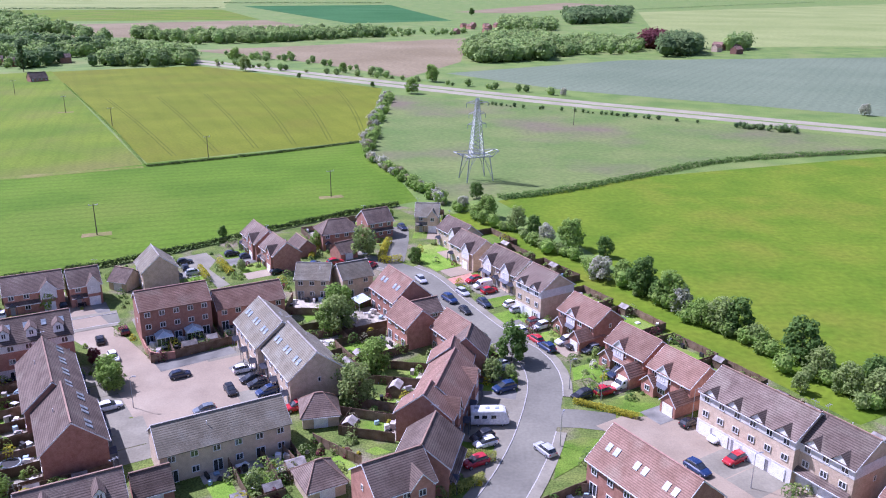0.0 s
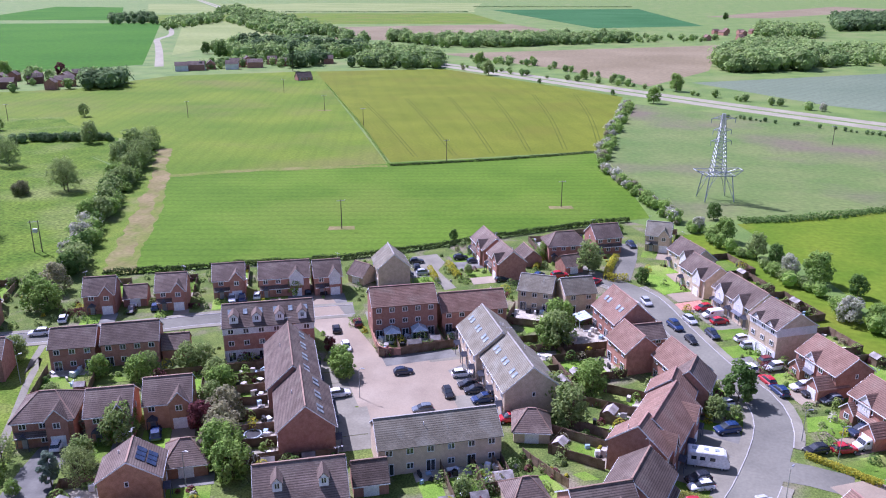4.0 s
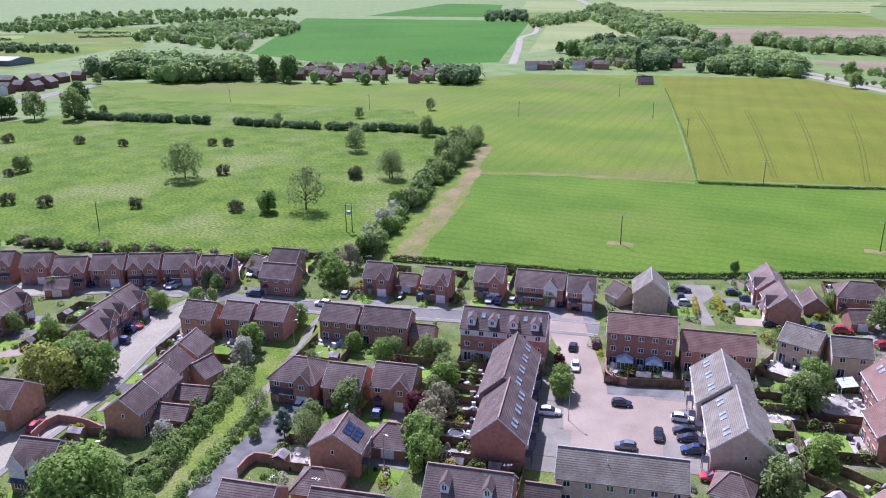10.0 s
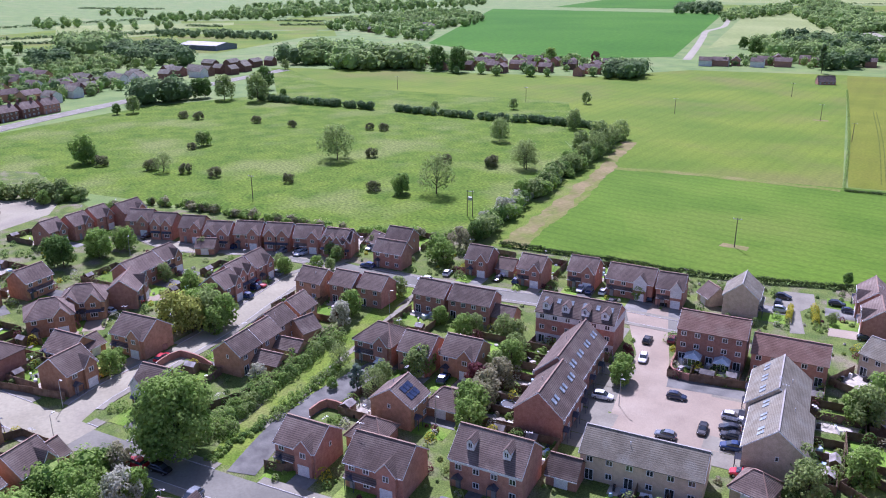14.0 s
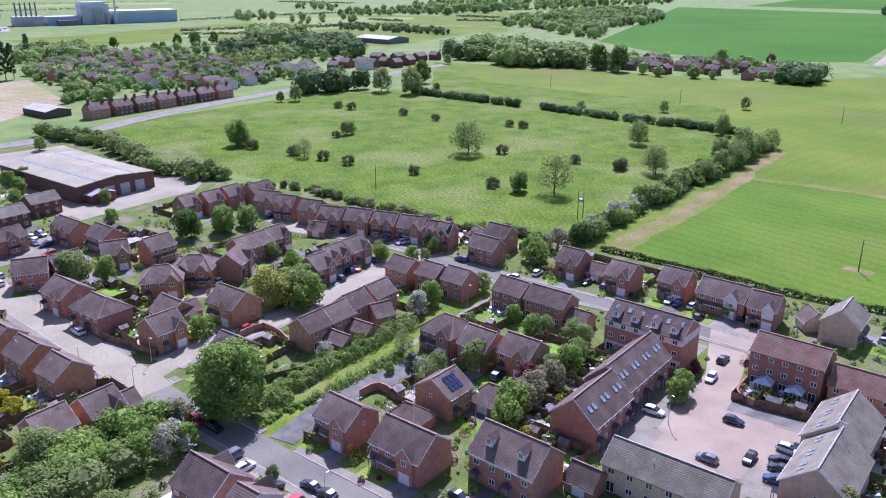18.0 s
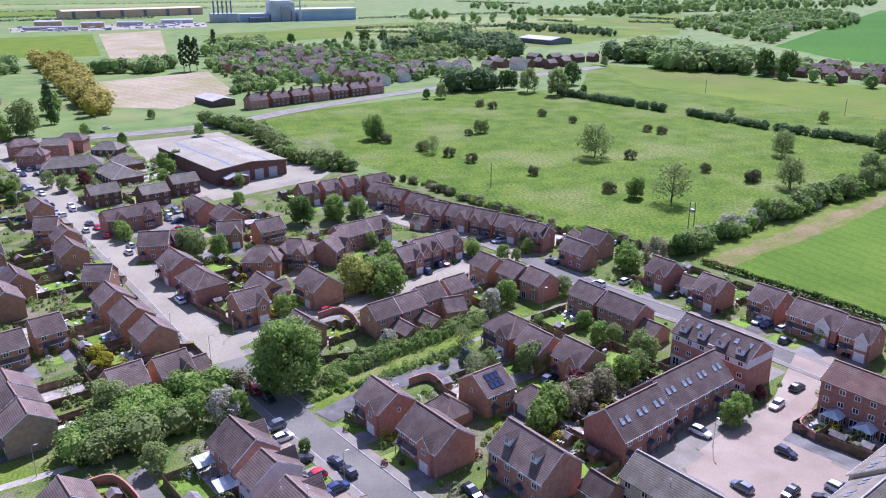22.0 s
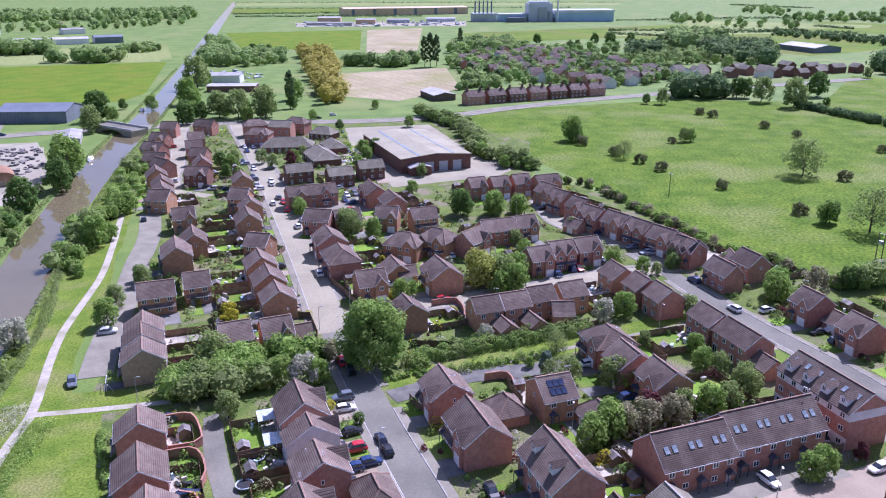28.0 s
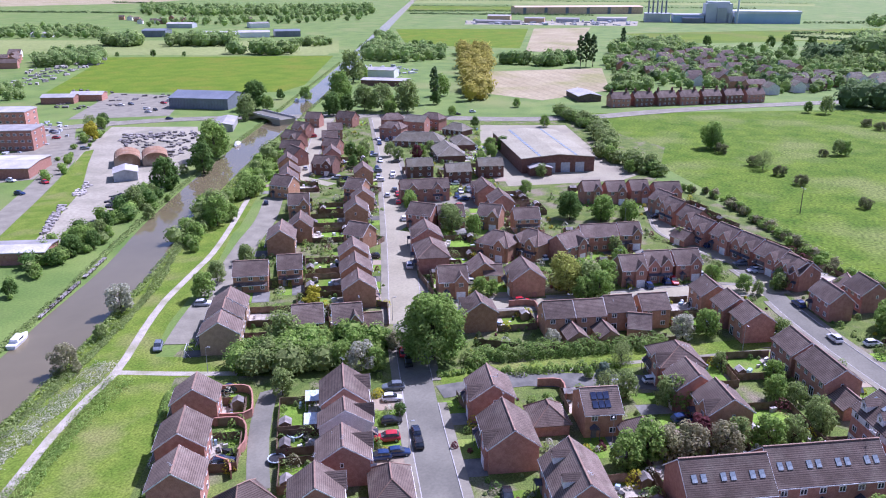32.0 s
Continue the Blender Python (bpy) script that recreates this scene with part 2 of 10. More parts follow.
def box_data(x0, y0, z0, x1, y1, z1):
    return [(x0, y0, z0), (x1, y0, z0), (x1, y1, z0), (x0, y1, z0), (x0, y0, z1), (x1, y0, z1), (x1, y1, z1), (x0, y1, z1)], BOX_FACES


def joined(pieces):
    """One vertex and face list from several."""
    verts, faces = [], []
    for v, f in pieces:
        k = len(verts)
        verts += v
        faces += [tuple(i + k for i in face) for face in f]
    return verts, faces


def boxes(name, mat, *bs):
    v, f = joined([box_data(*b) for b in bs])
    return mesh(name, v, f, [mat])


def tube(a, b, r0, r1, sides=6):
    a, b = Vector(a), Vector(b)
    q = (b - a).to_track_quat('Z', 'Y')
    v = []
    for c, r in ((a, r0), (b, r1)):
        v += [tuple(c + q @ Vector((r * math.cos(2 * math.pi * i / sides), r * math.sin(2 * math.pi * i / sides), 0))) for i in range(sides)]
    f = [(i, (i + 1) % sides, sides + (i + 1) % sides, sides + i) for i in range(sides)]
    return v, f + [tuple(range(sides - 1, -1, -1)), tuple(range(sides, 2 * sides))]


def sheet(name, points, z, mat, label, kind="structure", category="ground"):
    """A flat patch of ground with a clear outline."""
    area = sum(points[i - 1][0] * points[i][1] - points[i][0] * points[i - 1][1] for i in range(len(points)))
    pts = list(points) if area > 0 else list(points)[::-1]
    if category in ("driveway", "patio", "lawn", "parking"):
        z += 0.004 * (len(PATCHES) % 11) + 0.0006 * (len(PATCHES) // 11 % 6)
    me = mesh(name, [(x, y, z) for x, y in pts], [tuple(range(len(pts)))], [mat])
    bm = bmesh.new()
    bm.from_mesh(me)
    bmesh.ops.triangulate(bm, faces=bm.faces[:])
    bm.to_mesh(me)
    bm.free()
    if category not in ("ground", "field"):
        PATCHES.append(pts)
    return tagged(new(name, me), label, category, kind=kind)


PATCHES = []
WAYS = []


def smooth_line(points, step=6.0):
    """Points along a soft curve through those given."""
    p = [Vector((x, y, 0)) for x, y in points]
    out = []
    for i in range(len(p) - 1):
        a, b, c, d = p[max(i - 1, 0)], p[i], p[i + 1], p[min(i + 2, len(p) - 1)]
        k = max(1, int((c - b).length / step))
        for j in range(k):
            t = j / k
            out.append(0.5 * ((2 * b) + (c - a) * t + (2 * a - 5 * b + 4 * c - d) * t * t + (3 * b - a - 3 * c + d) * t ** 3))
    return out + [p[-1]]


def ribbon(name, points, width, z, mat, label, offset=0.0, thick=0.0, kind="structure", category="road", step=6.0):
    """A strip along a line; offset moves it to the left; thick gives it sides."""
    line = smooth_line(points, step)
    if category in ("path", "grass", "water"):
        WAYS.append((line, width / 2))
    v, f = [], []
    for i, c in enumerate(line):
        d = (line[min(i + 1, len(line) - 1)] - line[max(i - 1, 0)]).normalized()
        s = Vector((-d.y, d.x, 0))
        for e in (-width / 2, width / 2):
            q = c + s * (offset + e)
            v.append((q.x, q.y, z))
            if thick:
                v.append((q.x, q.y, z - thick))
    k = 4 if thick else 2
    for i in range(len(line) - 1):
        a, b = i * k, (i + 1) * k
        if thick:
            f += [(a, b, b + 2, a + 2), (a + 1, b + 1, b, a), (a + 2, b + 2, b + 3, a + 3)]
        else:
            f.append((a, b, b + 1, a + 1))
    return tagged(new(name, mesh(name, v, [tuple(reversed(x)) for x in f], [mat])), label, category, kind=kind)


def ragged(name, points, width, z, mat, label, seed):
    """A worn strip of ground with uneven edges."""
    g = random.Random(seed)
    line = smooth_line(points, 2.5)
    left, right, e, f = [], [], 0.0, 0.0
    for i, c in enumerate(line):
        d = (line[min(i + 1, len(line) - 1)] - line[max(i - 1, 0)]).normalized()
        e, f = 0.75 * e + g.uniform(-0.16, 0.16), 0.75 * f + g.uniform(-0.16, 0.16)
        left.append((c.x - d.y * width * (0.5 + e), c.y + d.x * width * (0.5 + e)))
        right.append((c.x + d.y * width * (0.5 + f), c.y - d.x * width * (0.5 + f)))
    n = len(line)
    v = [(x, y, z) for x, y in left + right]
    tagged(new(name, mesh(name, v, [(i, n + i, n + i + 1, i + 1) for i in range(n - 1)], [mat])), label, "track", kind="structure")


# ---- houses ----
def window_mesh(w, h, bars):
    """A white frame with mullions, proud of the wall, round recessed dark panes; one shell facing -y."""
    t = 0.1
    xs = [-w / 2]
    for i in range(bars):
        a, b = -w / 2 + w * i / bars, -w / 2 + w * (i + 1) / bars
        xs += [a + (t if i == 0 else t / 2), b - (t if i == bars - 1 else t / 2)]
    xs.append(w / 2)
    zs = [0, t, h - t, h]
    nx = len(xs)
    v = [(x, -0.07, z) for z in zs for x in xs]
    f, slots = [], []
    for r in range(3):
        for c in range(nx - 1):
            q = (r * nx + c, r * nx + c + 1, (r + 1) * nx + c + 1, (r + 1) * nx + c)
            if r == 1 and c % 2 == 1:
                k = len(v)
                v += [(v[p][0], -0.012, v[p][2]) for p in q]
                f += [(q[e], q[(e + 1) % 4], k + (e + 1) % 4, k + e) for e in range(4)] + [(k, k + 1, k + 2, k + 3)]
                slots += [0, 0, 0, 0, 1]
            else:
                f.append(q)
                slots.append(0)
    k = len(v)
    rim = [0, nx - 1, 4 * nx - 1, 3 * nx]
    v += [(v[p][0], 0.02, v[p][2]) for p in rim]
    f += [(rim[(e + 1) % 4], rim[e], k + e, k + (e + 1) % 4) for e in range(4)]
    slots += [0] * 4
    return mesh("window", v, f, [WHITE, GLASS], slots)


WINDOWS = {k: window_mesh(*k) for k in ((1.15, 1.1, 2), (1.7, 1.15, 3), (0.6, 0.9, 1), (1.5, 2.05, 2), (0.8, 1.0, 2))}
DOOR_MESH = boxes("front_door", DOOR, (-0.45, -0.05, 0.05, 0.45, 0.02, 2.05), (-0.5, -0.03, 0.0, 0.5, 0.02, 0.05), (0.3, -0.09, 1.0, 0.36, -0.05, 1.12))
_ribs = [(-0.04 - 0.025 * (k % 2), 0.02 + k * 0.105) for k in range(21)]
GARAGE_DOOR = mesh("garage_door", [(x, y, z) for y, z in _ribs for x in (-1.15, 1.15)] + [(-1.15, 0.02, 0.02), (1.15, 0.02, 0.02), (1.15, 0.02, 2.12), (-1.15, 0.02, 2.12)],
                   [(2 * k, 2 * k + 1, 2 * k + 3, 2 * k + 2) for k in range(20)] + [(40, 41, 44, 45), (1, 0, 42, 43), tuple(range(0, 42, 2)) + (45, 42), tuple(range(41, 0, -2)) + (43, 44)], [WHITE])
PORCH = mesh("porch_canopy", *joined([([(-0.9, -1.1, 2.2), (0.9, -1.1, 2.2), (0.9, 0, 2.2), (-0.9, 0, 2.2), (0, -1.1, 2.95), (0, 0, 2.95)],
                                       [(0, 1, 4), (3, 5, 2), (0, 4, 5, 3), (1, 2, 5, 4), (0, 3, 2, 1)]),
                                      box_data(-0.85, -1.05, 0, -0.75, -0.95, 2.2), box_data(0.75, -1.05, 0, 0.85, -0.95, 2.2)]), [LEAD])
SKYLIGHT_MESH = boxes("roof_window", SKYLIGHT, (-0.42, -0.62, -0.01, 0.42, 0.62, 0.07))
VENT = mesh("vent_pipe", *tube((0, 0, -0.2), (0, 0, 0.7), 0.07, 0.07, 6), [WHITE])
DISH = mesh("aerial", *joined([tube((0, 0, -0.1), (0, 0, 1.4), 0.025, 0.025, 5), box_data(-0.7, -0.02, 1.3, 0.7, 0.02, 1.34), box_data(-0.5, -0.3, 1.32, -0.46, 0.3, 1.36), box_data(0, -0.3, 1.32, 0.04, 0.3, 1.36), box_data(0.46, -0.3, 1.32, 0.5, 0.3, 1.36)]), [STEEL])


def put_window(parent, size, m):
    part("window", WINDOWS[size], parent, m)


def roof_mesh(L, W, he, hr, ridge, over=0.4, verge=0.18):
    """Two or four slopes laid in overlapping courses of tiles. ridge: its length, under L for a hipped roof."""
    k = (hr - he) / (W / 2)
    z0 = he - over * k + 0.1
    run = W / 2 + over
    n = max(6, int(math.hypot(run, hr + 0.1 - z0) / 0.36))
    hip = ridge < L - 0.5
    xe = L / 2 + (over if hip else verge)
    xr = ridge / 2 if hip else xe
    v, f = [], []

    def level(s, lift):
        y, x, z = run * (1 - s), xe + (xr - xe) * s, z0 + (hr + 0.1 - z0) * s + lift
        return [(-x, -y, z), (x, -y, z), (x, y, z), (-x, y, z)]
    rows = [level(0, -0.12)]
    for i in range(n):
        rows += [level(i / n, 0.02), level((i + 1) / n, 0.0)]
    for row in rows:
        v += row
    for i in range(len(rows) - 1):
        q = 4 * i
        for e in ((0, 1, 2, 3) if hip else (0, 2)):
            j = (e + 1) % 4
            f.append((q + e, q + j, q + 4 + j, q + 4 + e))
    q = 4 * (len(rows) - 1)
    f.append((q, q + 1, q + 2, q + 3))
    if not hip:
        for sx in (-1, 1):
            q = len(v)
            x = sx * xe
            v += [(x, -run, z0 - 0.12), (x, -run, z0 + 0.04), (x, 0, hr + 0.12), (x, run, z0 + 0.04), (x, run, z0 - 0.12), (x, 0, hr - 0.06)]
            f.append((q, q + 5, q + 4, q + 3, q + 2, q + 1) if sx < 0 else (q, q + 1, q + 2, q + 3, q + 4, q + 5))
    else:
        q = len(v)
        v += level(0, -0.12)
        f.append((q + 3, q + 2, q + 1, q))
    return v, f


def wall_data(L, W, he, hr, gable=True):
    a, b = L / 2, W / 2
    if not gable:
        return box_data(-a, -b, -0.2, a, b, he)
    v = [(-a, -b, -0.2), (a, -b, -0.2), (a, b, -0.2), (-a, b, -0.2), (-a, -b, he), (a, -b, he), (a, b, he), (-a, b, he), (-a, 0, hr - 0.08), (a, 0, hr - 0.08)]
    return v, [(3, 2, 1, 0), (0, 1, 5, 4), (2, 3, 7, 6), (1, 2, 6, 9, 5), (3, 0, 4, 8, 7), (4, 5, 9, 8), (6, 7, 8, 9)]


def barge(W, he, hr, x, over=0.4):
    k = (hr - he) / (W / 2)
    y, z = W / 2 + over, he - over * k
    v, f = [], []
    for s in (-1, 1):
        q = len(v)
        v += [(x - 0.03, s * y, z - 0.12), (x + 0.03, s * y, z - 0.12), (x + 0.03, 0, hr - 0.12), (x - 0.03, 0, hr - 0.12),
              (x - 0.03, s * y, z + 0.1), (x + 0.03, s * y, z + 0.1), (x + 0.03, 0, hr + 0.1), (x - 0.03, 0, hr + 0.1)]
        f += [tuple(i + q for i in face) for face in BOX_FACES]
    return v, f


HOUSE_RECTS = []
NO_DRIVE = set()
rng = random.Random(7)
WALL_WORDS = {"red": "red brick", "brick": "brown brick", "dark": "dark brick", "buff": "buff brick", "buff2": "pale brown brick", "white": "brick and white render"}


def gable_bay(root, x, w, depth, he, top, W, wall, roof, garage=False, base="red"):
    """A gabled bay that stands out from the front, with its own small roof running back into the main one."""
    tall_render = wall == "white" and he > 4
    bay = part("front_gable", mesh("front_gable", *_bay_walls(w, depth, he, top), [BRICK[base if tall_render else wall]]), root, Matrix.Translation((x, -W / 2, 0)))
    if tall_render:
        a = w / 2 - 0.03
        outline = [(-a, 2.8), (a, 2.8), (a, he), (0, top - 0.1), (-a, he)]
        v = [(px, y, pz) for y in (-depth - 0.03, -depth + 0.01) for px, pz in outline]
        part("render_panel", mesh("render_panel", v, [(0, 1, 2, 3, 4), (9, 8, 7, 6, 5)] + [((i + 1) % 5, i, 5 + i, 5 + (i + 1) % 5) for i in range(5)], [BRICK["white"]]), bay)
    back = W / 2 * 0.75
    over = 0.25
    k = (top - he) / (w / 2)
    v, f = [], []
    n = 6
    rows = []
    for s in (-1, 1):
        for i in range(n):
            for t, lift in ((i / n, 0.05), ((i + 1) / n, 0.0)):
                rows.append((s * (w / 2 + over) * (1 - t), he - over * k + 0.1 + (top + 0.1 - he + over * k - 0.1) * t + lift))
    rows = rows[:2 * n] + rows[2 * n:][::-1]
    for xx, z in rows:
        v += [(xx, -depth - 0.2, z), (xx, back, z)]
    f = [(2 * i, 2 * i + 1, 2 * i + 3, 2 * i + 2) for i in range(len(rows) - 1)]
    part("gable_roof", mesh("gable_roof", [(y, -x2, z) for x2, y, z in v], f, [ROOF[roof]]), bay, pose(0, 0, 0, 0, 0, 90))
    bv, bf = barge(w, he, top, 0.0, over)
    part("bargeboard", mesh("bargeboard", [(y, x2 - depth - 0.2, z) for x2, y, z in bv], bf, [WHITE]), bay)
    if garage and he < 4:
        part("garage_door", GARAGE_DOOR, bay, Matrix.Translation((0, -depth - 0.01, 0)))
    else:
        put_window(bay, (1.15, 1.1, 2), Matrix.Translation((0, -depth - 0.01, he - 1.55)))
    if he > 4:
        if garage:
            part("garage_door", GARAGE_DOOR, bay, Matrix.Translation((0, -depth - 0.01, 0)))
        else:
            put_window(bay, (1.7, 1.15, 3), Matrix.Translation((0, -depth - 0.01, 0.9)))
            part("bay_canopy", mesh("bay_canopy", [(-w / 2, -depth - 0.7, 2.35), (w / 2, -depth - 0.7, 2.35), (w / 2, -depth, 2.9), (-w / 2, -depth, 2.9), (-w / 2, -depth, 2.3), (w / 2, -depth, 2.3)],
                                   [(0, 1, 2, 3), (0, 4, 5, 1), (0, 3, 4), (1, 5, 2)], [LEAD]), bay)


def _bay_walls(w, depth, he, top):
    a = w / 2
    v = [(-a, -depth, -0.2), (a, -depth, -0.2), (a, 0.5, -0.2), (-a, 0.5, -0.2), (-a, -depth, he), (a, -depth, he), (a, 0.5, he), (-a, 0.5, he), (0, -depth, top - 0.05), (0, 0.5, top - 0.05)]
    return v, [(0, 1, 5, 8, 4), (1, 2, 6, 5), (3, 0, 4, 7), (4, 8, 9, 7), (8, 5, 6, 9), (2, 3, 7, 9, 6)]


def gablet(root, m, w, h, slope, roof):
    """A small tiled gable at the eaves, with a white front."""
    back = h / slope
    g = part("gablet", mesh("gablet", [(-w / 2, -0.3, -0.05), (w / 2, -0.3, -0.05), (0, -0.3, h), (-w / 2, 0.1, -0.05), (w / 2, 0.1, -0.05), (0, back, h)], [(0, 1, 2), (1, 4, 5, 2), (4, 3, 5), (3, 0, 2, 5), (0, 3, 4, 1)], [WHITE]), root, m)
    e = 0.22
    part("gablet_roof", mesh("gablet_roof", [(-w / 2 - e, -0.5, -0.1), (0, -0.5, h + 0.12), (w / 2 + e, -0.5, -0.1), (-w / 2 - e, 0.25, -0.1), (0, back + 0.35, h + 0.12), (w / 2 + e, 0.25, -0.1),
                                             (-w / 2 - e, -0.5, -0.2), (0, -0.5, h), (w / 2 + e, -0.5, -0.2)], [(0, 1, 4, 3), (1, 2, 5, 4), (0, 6, 7, 1), (1, 7, 8, 2)], [ROOF[roof]]), g)


def dormer(root, x, y, z, w, wall, roof, m_turn):
    """A small gabled dormer on a slope, with its window."""
    d = part("dormer", mesh("dormer", [(-w / 2, -0.9, -0.3), (w / 2, -0.9, -0.3), (w / 2, 1.6, 1.0), (-w / 2, 1.6, 1.0), (-w / 2, -0.9, 1.15), (w / 2, -0.9, 1.15), (w / 2, 1.6, 1.15), (-w / 2, 1.6, 1.15), (0, -0.9, 1.9), (0, 1.6, 1.9)],
                            [(0, 1, 5, 8, 4), (1, 2, 6, 5), (3, 0, 4, 7), (2, 3, 7, 9, 6)], [WHITE]), root, Matrix.Translation((x, y, z)) @ m_turn)
    e = 0.18
    part("dormer_roof", mesh("dormer_roof", [(-w / 2 - e, -1.15, 1.0), (0, -1.15, 1.98), (w / 2 + e, -1.15, 1.0), (-w / 2 - e, 1.8, 1.0), (0, 1.8, 1.98), (w / 2 + e, 1.8, 1.0),
                                             (-w / 2 - e, -1.15, 0.9), (0, -1.15, 1.86), (w / 2 + e, -1.15, 0.9)],
                             [(0, 1, 4, 3), (1, 2, 5, 4), (0, 6, 7, 1), (1, 7, 8, 2)], [ROOF[roof]]), d)
    put_window(d, (0.8, 1.0, 2), Matrix.Translation((0, -0.92, 0.1)))


def house(x, y, turn, L, W, he, hr, kind="g", wall="red", roof="brown", extra="-"):
    """A house: x, y its middle, turn the ridge's direction, the front on its right-hand side."""
    garage = extra == "gar"
    far = x < -200
    word = "hipped" if kind == "h" else "gabled"
    name = "garage" if garage else ("terrace" if L > 12.5 else "house")
    label = f"{WALL_WORDS[wall]} {name} with {word} {roof} tiled roof"
    root = empty(name, pose(x, y, 0, 0, 0, turn), label, name, "garages of the estate" if garage else "houses of the estate")
    if extra == "plain":
        NO_DRIVE.add(len(HOUSE_RECTS))
    HOUSE_RECTS.append((x, y, turn, L, W))
    ridge = L if kind == "g" else max(0.8, L - W * 0.75)
    part("wall", mesh("wall", *wall_data(L, W, he, hr, kind == "g"), [BRICK[wall]]), root)
    part("roof", mesh("roof", *roof_mesh(L, W, he, hr, ridge), [ROOF[roof]]), root)
    r = ridge / 2 + (0.18 if kind == "g" else 0)
    caps = [box_data(-r, -0.13, hr + 0.08, r, 0.13, hr + 0.2)]
    if kind == "h":
        k = (hr - he) / (W / 2)
        for sx in (-1, 1):
            for sy in (-1, 1):
                caps.append(tube((sx * ridge / 2, 0, hr + 0.1), (sx * (L / 2 + 0.4), sy * (W / 2 + 0.4), he - 0.4 * k + 0.14), 0.1, 0.1, 5))
    part("ridge_tiles", mesh("ridge_tiles", *joined(caps), [RIDGE[roof]]), root)
    kslope = (hr - he) / (W / 2)
    ge = he - 0.4 * kslope
    for s in (() if far else (-1, 1) if x > -20 else (-1,)):
        part("gutter", boxes("gutter", WHITE if wall != "dark" else BLACK, (-L / 2 - 0.15, s * (W / 2 + 0.42) - 0.06, ge - 0.12, L / 2 + 0.15, s * (W / 2 + 0.42) + 0.06, ge + 0.02)), root)
    if kind == "g" and not garage and not far:
        for s in (-1, 1):
            part("bargeboard", mesh("bargeboard", *barge(W, he, hr, s * (L / 2 + 0.2)), [WHITE]), root)
    front, rear = Matrix.Translation((0, -W / 2 - 0.055, 0)), Matrix.Translation((0, W / 2 + 0.055, 0)) @ pose(0, 0, 0, 0, 0, 180)
    if garage:
        part("garage_door", GARAGE_DOOR, root, front)
        return root
    storeys = 3 if he > 7 else 2
    fh = he / storeys if storeys == 3 else 2.55
    bays = int(extra[-1]) if extra.startswith("fg") and extra[-1].isdigit() else 0
    cols = max(2, round(L / (3.4 if far else 3.0)))
    xs = [-L / 2 + L * (i + 0.5) / cols for i in range(cols)]
    bay_x = {1: [L * 0.24], 2: [L * 0.25, -L * 0.25]}.get(bays, [])
    doors = [xs[0]] if L < 12.5 else xs[::2]
    for fl in range(storeys):
        z = 0.9 + fl * fh
        if z + 1.2 > he + 0.1:
            z = he - 1.35
        for i, wx in enumerate(xs):
            if not any(abs(wx - b) < 2.0 for b in bay_x):
                if fl or wx not in doors:
                    put_window(root, (1.15, 1.1, 2), front @ Matrix.Translation((wx, 0, z)))
            if far:
                continue
            if fl == 0 and i % 2 == 0:
                put_window(root, (1.5, 2.05, 2), rear @ Matrix.Translation((wx, 0, 0.06)))
            else:
                put_window(root, (1.15, 1.1, 2), rear @ Matrix.Translation((wx, 0, z)))
    if not extra.startswith("gab") and (storeys == 3 and wall != "red" or extra.startswith("dor") and he > 7):
        for s in (-1, 1):
            part("white_base", boxes("white_base", BRICK["white"], (-L / 2 + 0.02, s * W / 2 + (-0.05 if s < 0 else 0.004), 0.0, L / 2 - 0.02, s * W / 2 + (-0.004 if s < 0 else 0.05), 2.55)), root)
    for i, dx in enumerate(doors):
        if any(abs(dx - b) < 1.9 for b in bay_x):
            dx = 0.0
        part("front_door", DOOR_MESH, root, front @ Matrix.Translation((dx, 0, 0)))
        if not far and not extra.startswith("gab"):
            part("porch_canopy", PORCH, root, front @ Matrix.Translation((dx, 0, 0)))
        if L > 12.5 and storeys == 3 and i % 2:
            part("garage_door", GARAGE_DOOR, root, front @ Matrix.Translation((dx + 2.4, -0.07, 0)))
    if L < 12.5 and not far and rng.random() < 0.55:
        a, c, d = -L / 2 + 0.15, (min(bay_x) - min(3.4, L * 0.42) / 2 if bays == 1 else L / 2 - 0.15), 0.95
        part("skirt_roof", mesh("skirt_roof", [(a, -d, 2.32), (c, -d, 2.32), (c, 0, 2.95), (a, 0, 2.95), (a, -d, 2.42), (c, -d, 2.42), (c, 0, 3.05), (a, 0, 3.05)], BOX_FACES, [ROOF[roof]]), root, Matrix.Translation((0, -W / 2, 0)))
        part("fascia", boxes("fascia", WHITE, (a, -d - 0.05, 2.24, c, -d - 0.005, 2.4)), root, Matrix.Translation((0, -W / 2, 0)))
    if kind == "g":
        for s in (-1, 1):
            if rng.random() < 0.4:
                for fl in (1,):
                    put_window(root, (0.6, 0.9, 1), Matrix.Translation((s * (L / 2 + 0.005), 0.3, 1.1 + fl * fh + (0.1 if fl else 0))) @ pose(0, 0, 0, 0, 0, 90 * s))
    for i, b in enumerate(bay_x):
        gable_bay(root, b, min(3.4, L * 0.42), 0.55, he, min(hr - 0.35, he + 1.9), W, "white" if extra.startswith("fgw") else wall, roof, (i == 0 and bays == 1), wall)
    slope = math.degrees(math.atan(kslope))
    if extra.startswith("sky"):
        for side in ((-1, 1) if extra == "sky" else (1,) if extra == "skyr" else (-1,)):
            n = max(1, int(L / 4.4))
            for i in range(2 * n):
                yy = side * W * 0.27
                part("roof_window", SKYLIGHT_MESH, root, Matrix.Translation((-L / 2 + L * (i // 2 + 0.5) / n + (0.75 if i % 2 else -0.75), yy, he + (W / 2 - abs(yy)) * kslope + 0.16)) @ pose(0, 0, 0, -slope * side, 0, 0))
